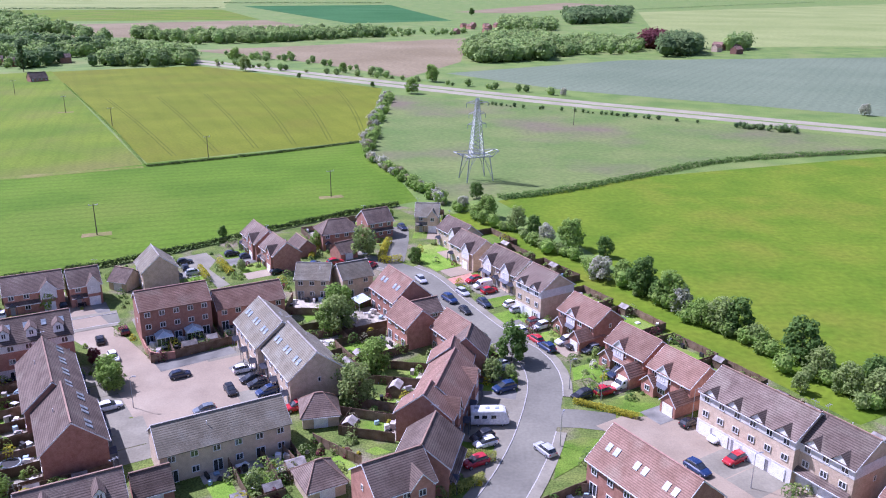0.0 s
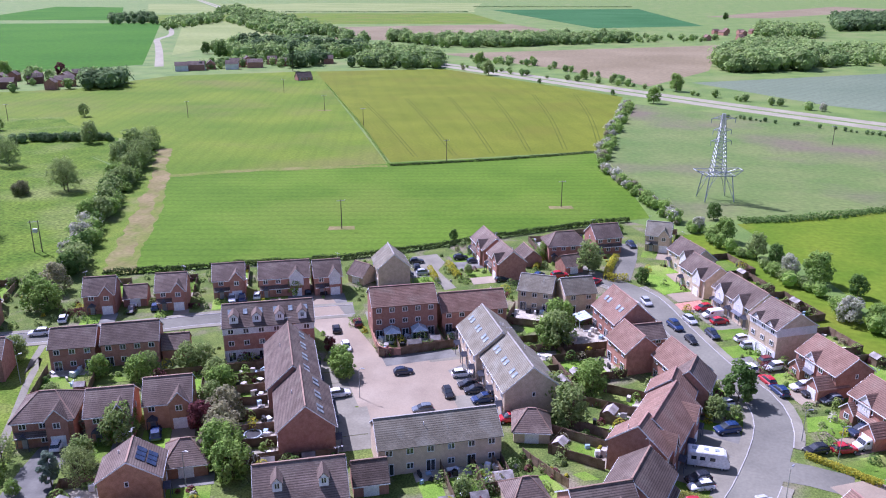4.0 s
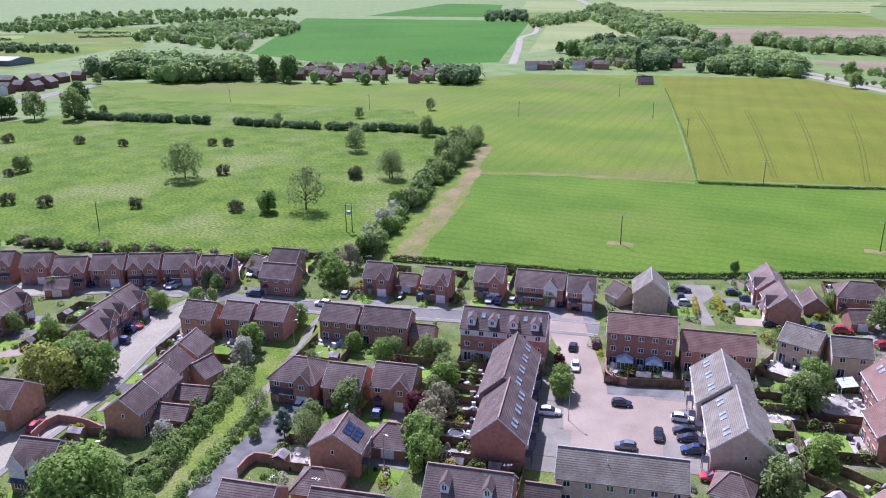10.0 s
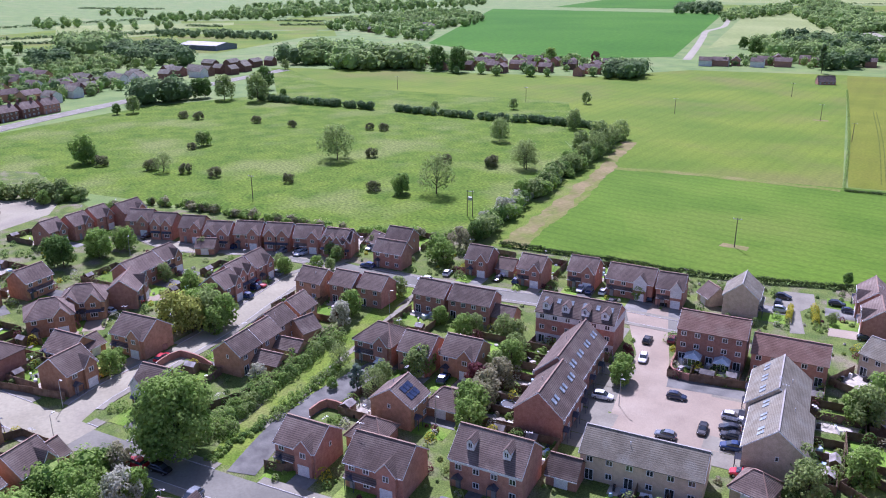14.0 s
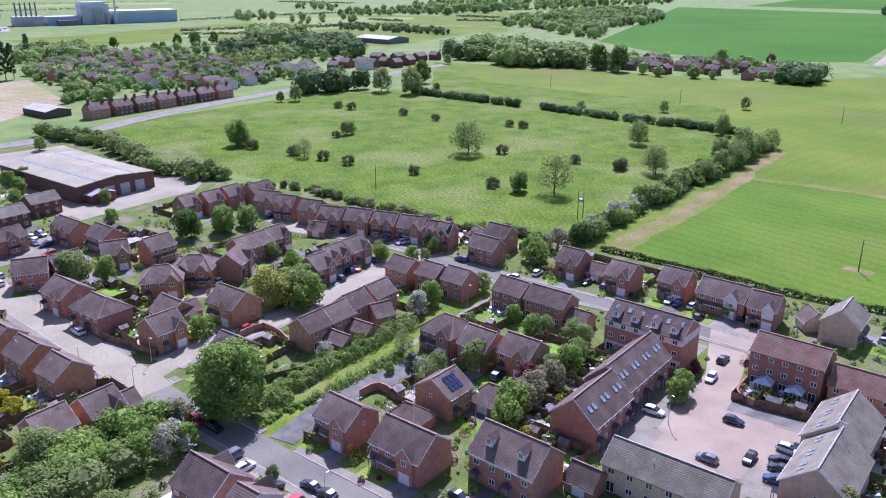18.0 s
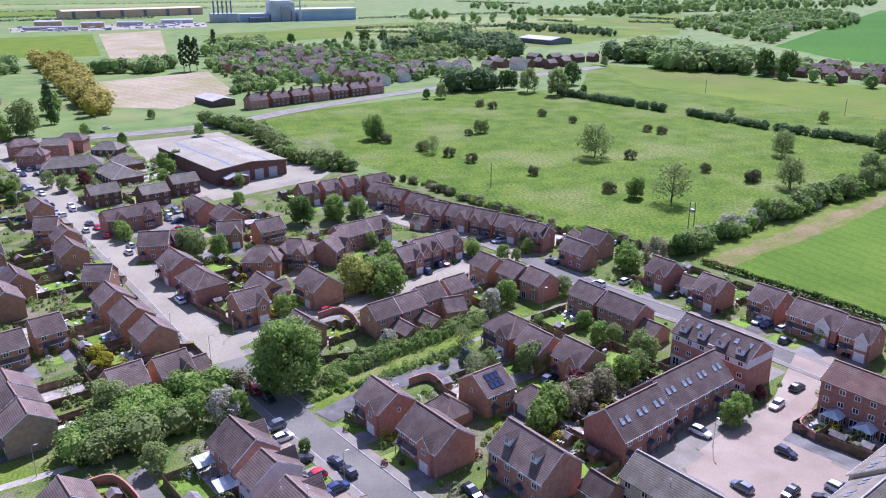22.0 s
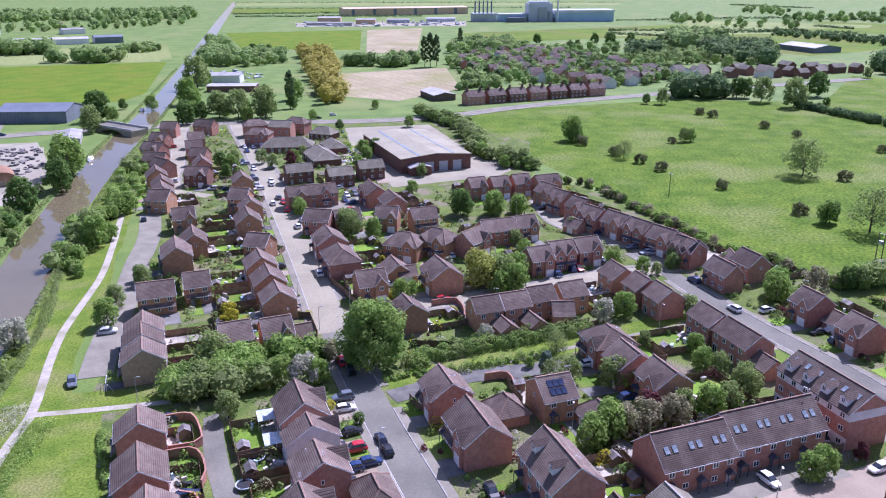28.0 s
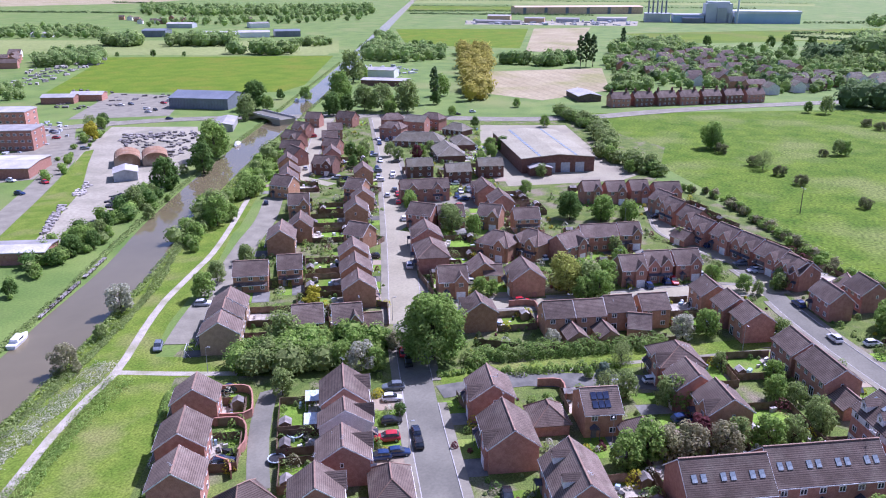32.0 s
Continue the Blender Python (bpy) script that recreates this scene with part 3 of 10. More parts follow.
    if extra.startswith("gab"):
        s = 1 if extra == "gabr" else -1
        turned = pose(0, 0, 0, 0, 0, 180 if s > 0 else 0)
        n = max(2, round(L / 4.2))
        for i in range(n):
            if s > 0:
                dormer(root, -L / 2 + L * (i + 0.5) / n, W * 0.36, he + W * 0.14 * kslope - 0.1, 1.7, wall, roof, turned)
            else:
                gablet(root, turned @ Matrix.Translation((-L / 2 + L * (i + 0.5) / n, -W / 2, he)), 2.3, 1.15, kslope, roof)
        for q in (-1, 1):
            part("white_band", boxes("white_band", BRICK["white"], (-L / 2 - 0.02, q * W / 2 + (-0.06 if q < 0 else 0.002), he - 1.75, L / 2 + 0.02, q * W / 2 + (-0.002 if q < 0 else 0.06), he - 0.02)), root)
            part("white_base", boxes("white_base", BRICK["white"], (-L / 2 - 0.02, q * W / 2 + (-0.05 if q < 0 else 0.004), 0.0, L / 2 + 0.02, q * W / 2 + (-0.004 if q < 0 else 0.05), 2.5)), root)
        for q in (-1, 1):
            part("gable_band", boxes("gable_band", BRICK["white"], (q * L / 2 + (-0.06 if q < 0 else 0.002), -W / 2, he - 1.75, q * L / 2 + (-0.002 if q < 0 else 0.06), W / 2, he - 0.02)), root)
        if extra == "gab":
            for i in range(int(L / 3.4)):
                part("garage_door", GARAGE_DOOR, root, front @ Matrix.Translation((-L / 2 + 1.7 + 3.4 * i, -0.07, 0)))
        else:
            for i in range(6):
                part("roof_window", SKYLIGHT_MESH, root, turned @ Matrix.Translation((-L / 2 + L * (i + 0.5) / 6, -W * 0.2, he + W * 0.3 * kslope + 0.16)) @ pose(0, 0, 0, slope, 0, 0))
    if extra == "wing":
        gable_bay(root, -L * 0.36, 3.0, 1.3, 2.4, 3.9, W, wall, roof)
        gable_bay(root, L * 0.36, 3.3, 3.6, 2.5, 4.3, W, wall, roof, garage=True)
        gable_bay(root, -L * 0.12, 2.7, 0.25, he, he + 1.5, W, "white", roof, False, wall)
    if extra.startswith("dor"):
        s = 1 if extra == "dorr" else -1
        n = max(2, int(L / 4.3))
        for i in range(n):
            yy = s * W * 0.27
            dormer(root, -L / 2 + L * (i + 0.5) / n, yy, he + (W / 2 - abs(yy)) * kslope - 0.1, 1.3, wall, roof, pose(0, 0, 0, 0, 0, 0 if s < 0 else 180))
        part("white_band", boxes("white_band", WHITE, (-L / 2 - 0.02, s * W / 2 + (-0.06 if s < 0 else 0.002), he - 1.0, L / 2 + 0.02, s * W / 2 + (-0.002 if s < 0 else 0.06), he - 0.02)), root)
    if extra == "solar":
        for i in range(2):
            for j in range(3):
                yy = -W * (0.18 + 0.17 * i)
                part("solar_panel", boxes("solar_panel", SOLAR, (-0.5, -0.72, 0, 0.5, 0.72, 0.05)), root,
                     Matrix.Translation((-1.3 + j * 1.15, yy, he + (W / 2 - abs(yy)) * kslope + 0.2)) @ pose(0, 0, 0, slope, 0, 0))
    if extra.startswith("cons"):
        for cx in (-L * 0.22, L * 0.2):
            conservatory(root, (rear if extra == "consr" else front) @ Matrix.Translation((cx, 0, 0)))
    if extra == "porch" or (kind == "g" and rng.random() < 0.35):
        part("vent_pipe", VENT, root, Matrix.Translation((L * rng.uniform(-0.35, 0.35), W * 0.2, he + W * 0.3 * kslope)))
    if rng.random() < 0.4:
        part("aerial", DISH, root, Matrix.Translation((L * rng.choice((-0.44, 0.44)), 0, hr + 0.1)) @ pose(0, 0, 0, 0, 0, rng.uniform(0, 180)))
    return root


def conservatory(root, m):
    w, d, h = 3.2, 2.8, 2.2
    c = part("conservatory", boxes("conservatory", WHITE, (-w / 2, -d, 0, w / 2, 0, 0.6), *[(-w / 2 + i * w / 4 - 0.05, -d, 0.6, -w / 2 + i * w / 4 + 0.05, -d + 0.08, h) for i in range(5)],
                                   *[(s * w / 2 - 0.04, -d + i * d / 3, 0.6, s * w / 2 + 0.04, -d + i * d / 3 + 0.08, h) for i in range(3) for s in (-1, 1)],
                                   (-w / 2 - 0.08, -d - 0.08, h, w / 2 + 0.08, 0, h + 0.12)), root, m)
    part("conservatory_glazing", boxes("conservatory_glazing", GLASS, (-w / 2 + 0.02, -d + 0.03, 0.6, w / 2 - 0.02, 0, h)), c)
    part("conservatory_roof", mesh("conservatory_roof", [(-w / 2 - 0.1, -d - 0.1, h + 0.13), (w / 2 + 0.1, -d - 0.1, h + 0.13), (w / 2 + 0.1, 0, h + 0.13), (-w / 2 - 0.1, 0, h + 0.13), (0, -d * 0.55, h + 0.9), (0, 0, h + 0.9)],
                                   [(0, 1, 4), (1, 2, 5, 4), (3, 0, 4, 5)], [CONSERVATORY]), c)
    part("glazing_bar", mesh("glazing_bar", *joined([tube(a, b, 0.05, 0.05, 4) for a, b in (((0, 0, h + 0.93), (0, -d * 0.55, h + 0.93)), ((0, -d * 0.55, h + 0.93), (-w / 2, -d, h + 0.16)), ((0, -d * 0.55, h + 0.93), (w / 2, -d, h + 0.16)))]), [WHITE]), c)


# ---- trees, shrubs and hedges ----
def leaf_cloud(centres, radii, count, size, seed, flat=0.9):
    """Many small leaf clumps, in and round the given lobes."""
    g = np.random.default_rng(seed)
    c, r = np.array(centres, float), np.array(radii, float)
    pick = g.choice(len(c), count, p=r ** 2 / (r ** 2).sum())
    d = g.normal(size=(count, 3))
    d /= np.linalg.norm(d, axis=1)[:, None]
    p = c[pick] + d * (r[pick] * (0.55 + 0.5 * g.random(count) ** 0.6))[:, None] * (1, 1, flat)
    return leaf_quads(p, d, size, g)


def leaf_quads(p, d, size, g):
    n = len(p)
    nrm = d * 1.0 + (0, 0, 0.55) + g.normal(scale=0.36, size=(n, 3))
    nrm /= np.linalg.norm(nrm, axis=1)[:, None]
    a = np.cross(nrm, g.normal(size=(n, 3)))
    a /= np.linalg.norm(a, axis=1)[:, None] + 1e-9
    b = np.cross(nrm, a)
    s = (size * (0.6 + 0.8 * g.random(n)))[:, None]
    bend = nrm * s * 0.25
    v = np.stack([p - a * s * 0.5 - b * s * 0.32, p + a * s * 0.5 - b * s * 0.26 - bend, p + a * s * 0.42 + b * s * 0.34, p - a * s * 0.36 + b * s * 0.3 - bend], 1).reshape(-1, 3)
    f = np.arange(4 * n).reshape(-1, 4)
    return v.tolist(), f.tolist()


def tree_meshes(seed, spread, lobes, count, leaf, trunk, base, mat, name):
    """A tree one metre high: tapered trunk with limbs, and a crown of lobes of leaf clumps."""
    g = random.Random(seed)
    cs, rs, limbs = [], [], [tube((0, 0, -0.02), (0.01, 0, base + 0.12), trunk, trunk * 0.7, 7), tube((0.01, 0, base + 0.12), (0, 0.01, 0.82), trunk * 0.7, trunk * 0.15, 6)]
    for i in range(lobes):
        u = (i + 0.5) / lobes
        a = i * 2.4 + g.uniform(-0.5, 0.5)
        z = base + (1 - base) * (0.15 + 0.73 * u)
        rad = spread * math.sin(math.pi * (0.28 + 0.62 * u)) ** 0.8 * g.uniform(0.5, 0.85)
        c = (rad * math.cos(a), rad * math.sin(a), z)
        cs.append(c)
        rs.append(spread * g.uniform(0.2, 0.42))
        if i % 3 == 0:
            limbs.append(tube((0, 0, base * 0.9 + (z - base) * 0.4), (c[0] * 0.9, c[1] * 0.9, c[2]), trunk * 0.4, trunk * 0.08, 5))
    v, f = leaf_cloud(cs, rs, count, leaf, seed)
    v = [(x, y, min(z, 1.0)) for x, y, z in v]
    return mesh("trunk", *joined(limbs), [BARK]), mesh("crown", v, f, [mat])


KINDS = {
    "g": (0.43, 34, 1550, 0.062, 0.02, 0.03, "round green deciduous tree in full leaf"), "l": (0.41, 32, 1350, 0.059, 0.018, 0.03, "light green young tree in leaf"),
    "v": (0.46, 36, 1500, 0.060, 0.02, 0.03, "wide yellow green tree in fresh leaf"),
    "d": (0.40, 28, 1400, 0.064, 0.02, 0.03, "dark green dense bushy tree"), "w": (0.44, 24, 1500, 0.060, 0.02, 0.02, "hawthorn covered in white blossom"),
    "p": (0.44, 22, 1400, 0.060, 0.02, 0.02, "shrubby tree with faded pinkish blossom"), "r": (0.40, 20, 1400, 0.060, 0.022, 0.06, "copper leaved ornamental tree in garden"),
    "y": (0.48, 18, 1200, 0.075, 0.02, 0.02, "golden yellow leaved garden shrub"), "c": (0.24, 22, 1600, 0.052, 0.02, 0.04, "blue-green conifer with soft needles"),
    "b": (0.44, 44, 1500, 0.036, 0.022, 0.08, "tall sparse tree with thin young leaves"), "G": (0.47, 70, 10500, 0.036, 0.022, 0.06, "very large full-crowned green tree beside the road"),
    "P": (0.115, 26, 1700, 0.045, 0.012, 0.02, "tall narrow dark poplar tree"), "s": (0.68, 22, 900, 0.10, 0.015, 0.0, "low domed shrub growing in the meadow"),
    "m": (0.47, 40, 2200, 0.040, 0.018, 0.04, "wide loose-crowned tree standing in the meadow"),
}
TREES = {}
for key, (spread, lobes, count, leaf, trunk, base, words) in KINDS.items():
    leaves = LEAVES[{"G": "g", "P": "D", "m": "l"}.get(key, key)]
    TREES[key] = [tree_meshes(ord(key) * 10 + i, spread, lobes, count, leaf, trunk, base, leaves, words) for i in range(1 if key in "GP" else 3)]


def tree(x, y, h, key, i=[0]):
    i[0] += 1
    group = TREES[key]
    trunk, crown = group[i[0] % len(group)]
    word = KINDS[key][6]
    name = "shrub" if h < 4.2 else "tree"
    if h < 4.2:
        word = word.replace("tall ", "").replace(" tree", " shrub" if "shrub" not in word else "")
    root = empty(name, pose(x, y, 0, 0, 0, (i[0] * 77) % 360) @ Matrix.Diagonal((h * 1.02, h * 1.02, h, 1)), word, name)
    part("trunk", trunk, root)
    part("crown", crown, root)
    return root


def hedge(name, points, width, height, mat, label, per_metre=40, leaf=0.34, ragged=0.3, seed=1, z=0.0):
    """A strip of foliage along a line, uneven in height and width."""
    g = np.random.default_rng(seed)
    line = np.array([p[:2] for p in smooth_line(points, 2.0)])
    seg = np.linalg.norm(np.diff(line, axis=0), axis=1)
    n = int(seg.sum() * per_metre)
    k = g.choice(len(seg), n, p=seg / seg.sum())
    t = g.random(n)[:, None]
    d = (line[k + 1] - line[k]) / seg[k][:, None]
    side = np.stack([-d[:, 1], d[:, 0]], 1)
    block = 0.6 + 0.8 * g.random(len(seg) // 2 + 2)
    wob = 1 + ragged * (block[k // 2] * 1.6 - 1.6) + ragged * 0.35 * g.normal(size=n)
    a = g.random(n) * math.pi
    rr = 0.7 + 0.35 * g.random(n)
    off, up = np.cos(a) * rr * width / 2 * wob, np.sin(a) ** 0.6 * rr * height * wob
    q = line[k] * (1 - t) + line[k + 1] * t + side * off[:, None]
    p = np.column_stack([q, np.maximum(up, 0.05) + z])
    nrm = np.column_stack([side * np.cos(a)[:, None], np.sin(a)])
    v, f = leaf_quads(p, nrm, leaf, g)
    return tagged(new(name, mesh(name, v, f, [mat])), label, "hedge", kind="stuff")


def planting(name, spots, mat, label, seed):
    """Low shrubs at many spots (x, y, height), too many to count."""
    g = np.random.default_rng(seed)
    ps, ds = [], []
    for x, y, h in spots:
        n = int(34 + 30 * h)
        d = g.normal(size=(n, 3))
        d /= np.linalg.norm(d, axis=1)[:, None]
        d[:, 2] = np.abs(d[:, 2])
        w = h * g.uniform(0.45, 0.75)
        ps.append(np.column_stack([x + d[:, 0] * w, y + d[:, 1] * w, 0.05 + d[:, 2] * h]))
        ds.append(d)
    v, f = leaf_quads(np.concatenate(ps), np.concatenate(ds), 0.3, g)
    return tagged(new(name, mesh(name, v, f, [mat])), label, "shrubs", kind="stuff")


def wood(name, points, count, height, mat, label, seed=1, leaves=60):
    """Far trees spread over an outline, each a lumpy crown clothed in leaf clumps."""
    g = np.random.default_rng(seed)
    poly = np.array(points)
    lo, hi = poly.min(0), poly.max(0)
    size = math.sqrt(abs(sum(poly[i - 1][0] * poly[i][1] - poly[i][0] * poly[i - 1][1] for i in range(len(poly)))) / 2 / count)
    out, gap, tries = [], size * 0.8, 0
    while len(out) < count:
        q = lo + g.random(2) * (hi - lo)
        tries += 1
        if tries % 400 == 0:
            gap *= 0.8
        if inside_of(points, q[0], q[1]) and all(abs(q[0] - p[0]) + abs(q[1] - p[1]) > gap for p in out):
            out.append(q)
    ps, ds, cv, cf = [], [], [], []
    rings, sides = 4, 8
    for q in out:
        h = height * g.choice((0.5, 0.7, 0.85, 1.0, 1.1, 1.2))
        w = h * g.uniform(0.42, 0.66)
        d = g.normal(size=(leaves, 3))
        d /= np.linalg.norm(d, axis=1)[:, None]
        d[:, 2] = np.where(g.random(leaves) < 0.72, np.abs(d[:, 2]), -np.abs(d[:, 2]) * 0.8)
        lump = 1 + 0.2 * np.sin(3 * np.arctan2(d[:, 1], d[:, 0]) + q[0]) * np.cos(4 * d[:, 2] + q[1])
        ps.append(np.column_stack([q[0] + d[:, 0] * w * lump, q[1] + d[:, 1] * w * lump, h * 0.5 + d[:, 2] * h * 0.5 * lump]) + g.normal(scale=0.035 * h, size=(leaves, 3)))
        ds.append(d)
        k = len(cv)
        for r in range(rings + 1):
            e = math.pi * r / rings
            for s in range(sides):
                a = 2 * math.pi * s / sides + r * 0.4
                rr = w * 0.84 * max(0.1, math.sin(e)) * g.uniform(0.75, 1.1)
                cv.append((q[0] + rr * math.cos(a), q[1] + rr * math.sin(a), max(0.0, h * 0.48 * (1 - math.cos(e) * g.uniform(0.86, 1.04)))))
        for r in range(rings):
            for s in range(sides):
                cf.append((k + r * sides + s, k + r * sides + (s + 1) % sides, k + (r + 1) * sides + (s + 1) % sides, k + (r + 1) * sides + s))
    leaf = height * (0.09 if leaves > 200 else 0.115 if leaves > 100 else 0.14 if leaves > 70 else 0.17 if leaves > 40 else 0.24)
    v, f = joined([leaf_quads(np.concatenate(ps), np.concatenate(ds), leaf, g), (cv, cf)])
    return tagged(new(name, mesh(name, v, f, [mat])), label, "trees", kind="stuff")


def strip(points, width):
    """The outline of a band along a line."""
    line = smooth_line(points, 12.0)
    left, right = [], []
    for i, c in enumerate(line):
        d = (line[min(i + 1, len(line) - 1)] - line[max(i - 1, 0)]).normalized() * width / 2
        left.append((c.x - d.y, c.y + d.x))
        right.append((c.x + d.y, c.y - d.x))
    return left + right[::-1]


# ---- cars ----
PAINT = {k: material(k + " car paint", c, tuple(min(1, v * 1.15 + 0.005) for v in c), 0.25, 0.5, 3, gloss=0.8) for k, c in {
    "white": (0.72, 0.72, 0.72), "silver": (0.42, 0.43, 0.45), "grey": (0.14, 0.16, 0.18), "black": (0.015, 0.015, 0.018), "navy": (0.02, 0.03, 0.06),
    "blue": (0.014, 0.036, 0.11), "red": (0.42, 0.02, 0.03), "maroon": (0.14, 0.012, 0.02), "yellow": (0.45, 0.38, 0.05)}.items()}
RUBBER = material("tyre rubber", (0.015, 0.015, 0.015), (0.03, 0.03, 0.03), 0.9, 3, 9)
LAMP = material("headlamp glass", (0.6, 0.62, 0.64), (0.75, 0.76, 0.78), 0.1, 3, 9, gloss=0.9)
TAIL = material("tail lamp", (0.35, 0.01, 0.01), (0.45, 0.02, 0.02), 0.2, 3, 9, gloss=0.9)


def loft(sections):
    """A closed shell through cross-sections along x, each a list of (y, z)."""
    n = len(sections[0][1])
    v = [(x, y, z) for x, ring in sections for y, z in ring]
    f = [(i * n + j, i * n + (j + 1) % n, (i + 1) * n + (j + 1) % n, (i + 1) * n + j) for i in range(len(sections) - 1) for j in range(n)]
    return v, f + [tuple(range(n - 1, -1, -1)), tuple(range((len(sections) - 1) * n, len(sections) * n))]


def ring(w, z0, z1):
    r = min(0.14, (z1 - z0) * 0.4)
    return [(-w + r * 0.5, z0), (w - r * 0.5, z0), (w, z0 + r), (w, z1 - r), (w - r, z1), (-w + r, z1), (-w, z1 - r), (-w, z0 + r)]


CAR_BODY = loft([(x, ring(w, a, b)) for x, w, a, b in ((-2.02, 0.72, 0.38, 0.72), (-1.9, 0.84, 0.27, 0.92), (-1.2, 0.88, 0.22, 0.98), (0.4, 0.88, 0.22, 0.96), (1.1, 0.87, 0.22, 0.93), (1.75, 0.82, 0.26, 0.78), (2.02, 0.66, 0.38, 0.66))])
CAR_CABIN = loft([(x, ring(w, 0.85, z)) for x, w, z in ((-1.85, 0.70, 0.98), (-1.45, 0.72, 1.40), (-0.6, 0.73, 1.49), (0.15, 0.72, 1.45), (1.0, 0.70, 0.98))])
CAR_ROOF = loft([(x, ring(w, a, b)) for x, w, a, b in ((-1.5, 0.58, 1.36, 1.42), (-0.6, 0.64, 1.44, 1.52), (0.12, 0.62, 1.41, 1.48), (0.25, 0.58, 1.36, 1.42))])
VAN_BODY = loft([(x, ring(w, a, b)) for x, w, a, b in ((-2.3, 0.85, 0.35, 1.8), (-2.2, 0.92, 0.28, 1.92), (0.7, 0.93, 0.26, 1.95), (1.1, 0.92, 0.26, 1.8), (1.6, 0.9, 0.28, 1.15), (2.25, 0.84, 0.32, 0.98), (2.4, 0.7, 0.4, 0.8))])
_tyre, _rim = tube((0, -0.1, 0), (0, 0.1, 0), 0.31, 0.31, 12), tube((0, -0.105, 0), (0, 0.105, 0), 0.19, 0.19, 8)
WHEEL = mesh("wheel", *joined([_tyre, _rim]), [RUBBER, STEEL], [0] * len(_tyre[1]) + [1] * len(_rim[1]))
CABIN_MESH = mesh("glasshouse", *CAR_CABIN, [GLASS])
HEAD_MESH = boxes("headlight", LAMP, (-0.06, -0.16, -0.07, 0.05, 0.16, 0.07))
TAIL_MESH = boxes("tail_light", TAIL, (-0.04, -0.12, -0.1, 0.04, 0.12, 0.1))
CARS = {}


def car(x, y, turn, colour, big=1.0):
    m = pose(x, y, 0.07, 0, 0, turn) @ Matrix.Diagonal((big, big, big, 1))
    plain = x < -45
    if (colour, plain) in CARS:
        return copy_thing(CARS[colour, plain], m)
    root = empty("car", m, f"{colour} hatchback car parked on tarmac", "car", "parked cars")
    CARS[colour, plain] = root
    part("body", mesh("body", *CAR_BODY, [PAINT[colour]]), root)
    part("glasshouse", CABIN_MESH, root)
    part("roof_panel", mesh("roof_panel", *CAR_ROOF, [PAINT[colour]]), root)
    for wx in (-1.28, 1.28):
        for wy in (-0.78, 0.78):
            part("wheel", WHEEL, root, Matrix.Translation((wx, wy, 0.31)))
    for s in () if plain else (-1, 1):
        part("headlight", HEAD_MESH, root, Matrix.Translation((1.86, s * 0.58, 0.64)))
        part("tail_light", TAIL_MESH, root, Matrix.Translation((-1.96, s * 0.62, 0.76)))
    return root


def van(x, y, turn):
    root = empty("van", pose(x, y, 0.07, 0, 0, turn), "white panel van parked on a driveway", "van", "parked cars")
    part("body", mesh("body", *VAN_BODY, [PAINT["white"]]), root)
    part("windscreen", mesh("windscreen", [(1.12, -0.75, 1.72), (1.12, 0.75, 1.72), (1.6, 0.8, 1.16), (1.6, -0.8, 1.16), (1.14, -0.75, 1.76), (1.14, 0.75, 1.76), (1.64, 0.8, 1.18), (1.64, -0.8, 1.18)], BOX_FACES, [GLASS]), root)
    for s in (-1, 1):
        part("side_window", boxes("side_window", GLASS, (0.5, s * 0.925 - 0.015, 1.2, 1.05, s * 0.925 + 0.015, 1.65)), root)
        for wx in (-1.45, 1.45):
            part("wheel", WHEEL, root, Matrix.Translation((wx, s * 0.82, 0.31)))
        part("headlight", HEAD_MESH, root, Matrix.Translation((2.28, s * 0.6, 0.72)))
        part("tail_light", TAIL_MESH, root, Matrix.Translation((-2.3, s * 0.8, 0.9)))
    return root


def motorhome(x, y, turn):
    root = empty("motorhome", pose(x, y, 0.07, 0, 0, turn), "white motorhome parked in a row of parking bays", "motorhome", "parked cars")
    part("body", mesh("body", *loft([(px, ring(w, a, b)) for px, w, a, b in ((-3.2, 1.08, 0.45, 2.65), (-3.05, 1.14, 0.35, 2.85), (2.1, 1.14, 0.35, 2.85), (2.6, 1.1, 0.35, 2.6), (3.1, 1.0, 0.4, 1.5), (3.25, 0.8, 0.5, 1.2))]), [PAINT["white"]]), root)
    for s in (-1, 1):
        for wx in (-2.2, -0.9, 0.6):
            part("side_window", boxes("side_window", GLASS, (wx - 0.4, s * 1.14 - 0.02, 1.5, wx + 0.4, s * 1.14 + 0.02, 2.1)), root)
        for wx in (-1.9, 2.1):
            part("wheel", WHEEL, root, Matrix.Translation((wx, s * 1.0, 0.31)))
    for hx in (-2.2, -0.4, 1.2):
        part("roof_hatch", boxes("roof_hatch", SKYLIGHT, (hx - 0.35, -0.35, 2.84, hx + 0.35, 0.35, 2.94)), root)
    part("windscreen", mesh("windscreen", [(2.63, -0.95, 2.45), (2.63, 0.95, 2.45), (3.08, 0.92, 1.55), (3.08, -0.92, 1.55), (2.67, -0.95, 2.5), (2.67, 0.95, 2.5), (3.13, 0.92, 1.58), (3.13, -0.92, 1.58)], BOX_FACES, [GLASS]), root)
    return root


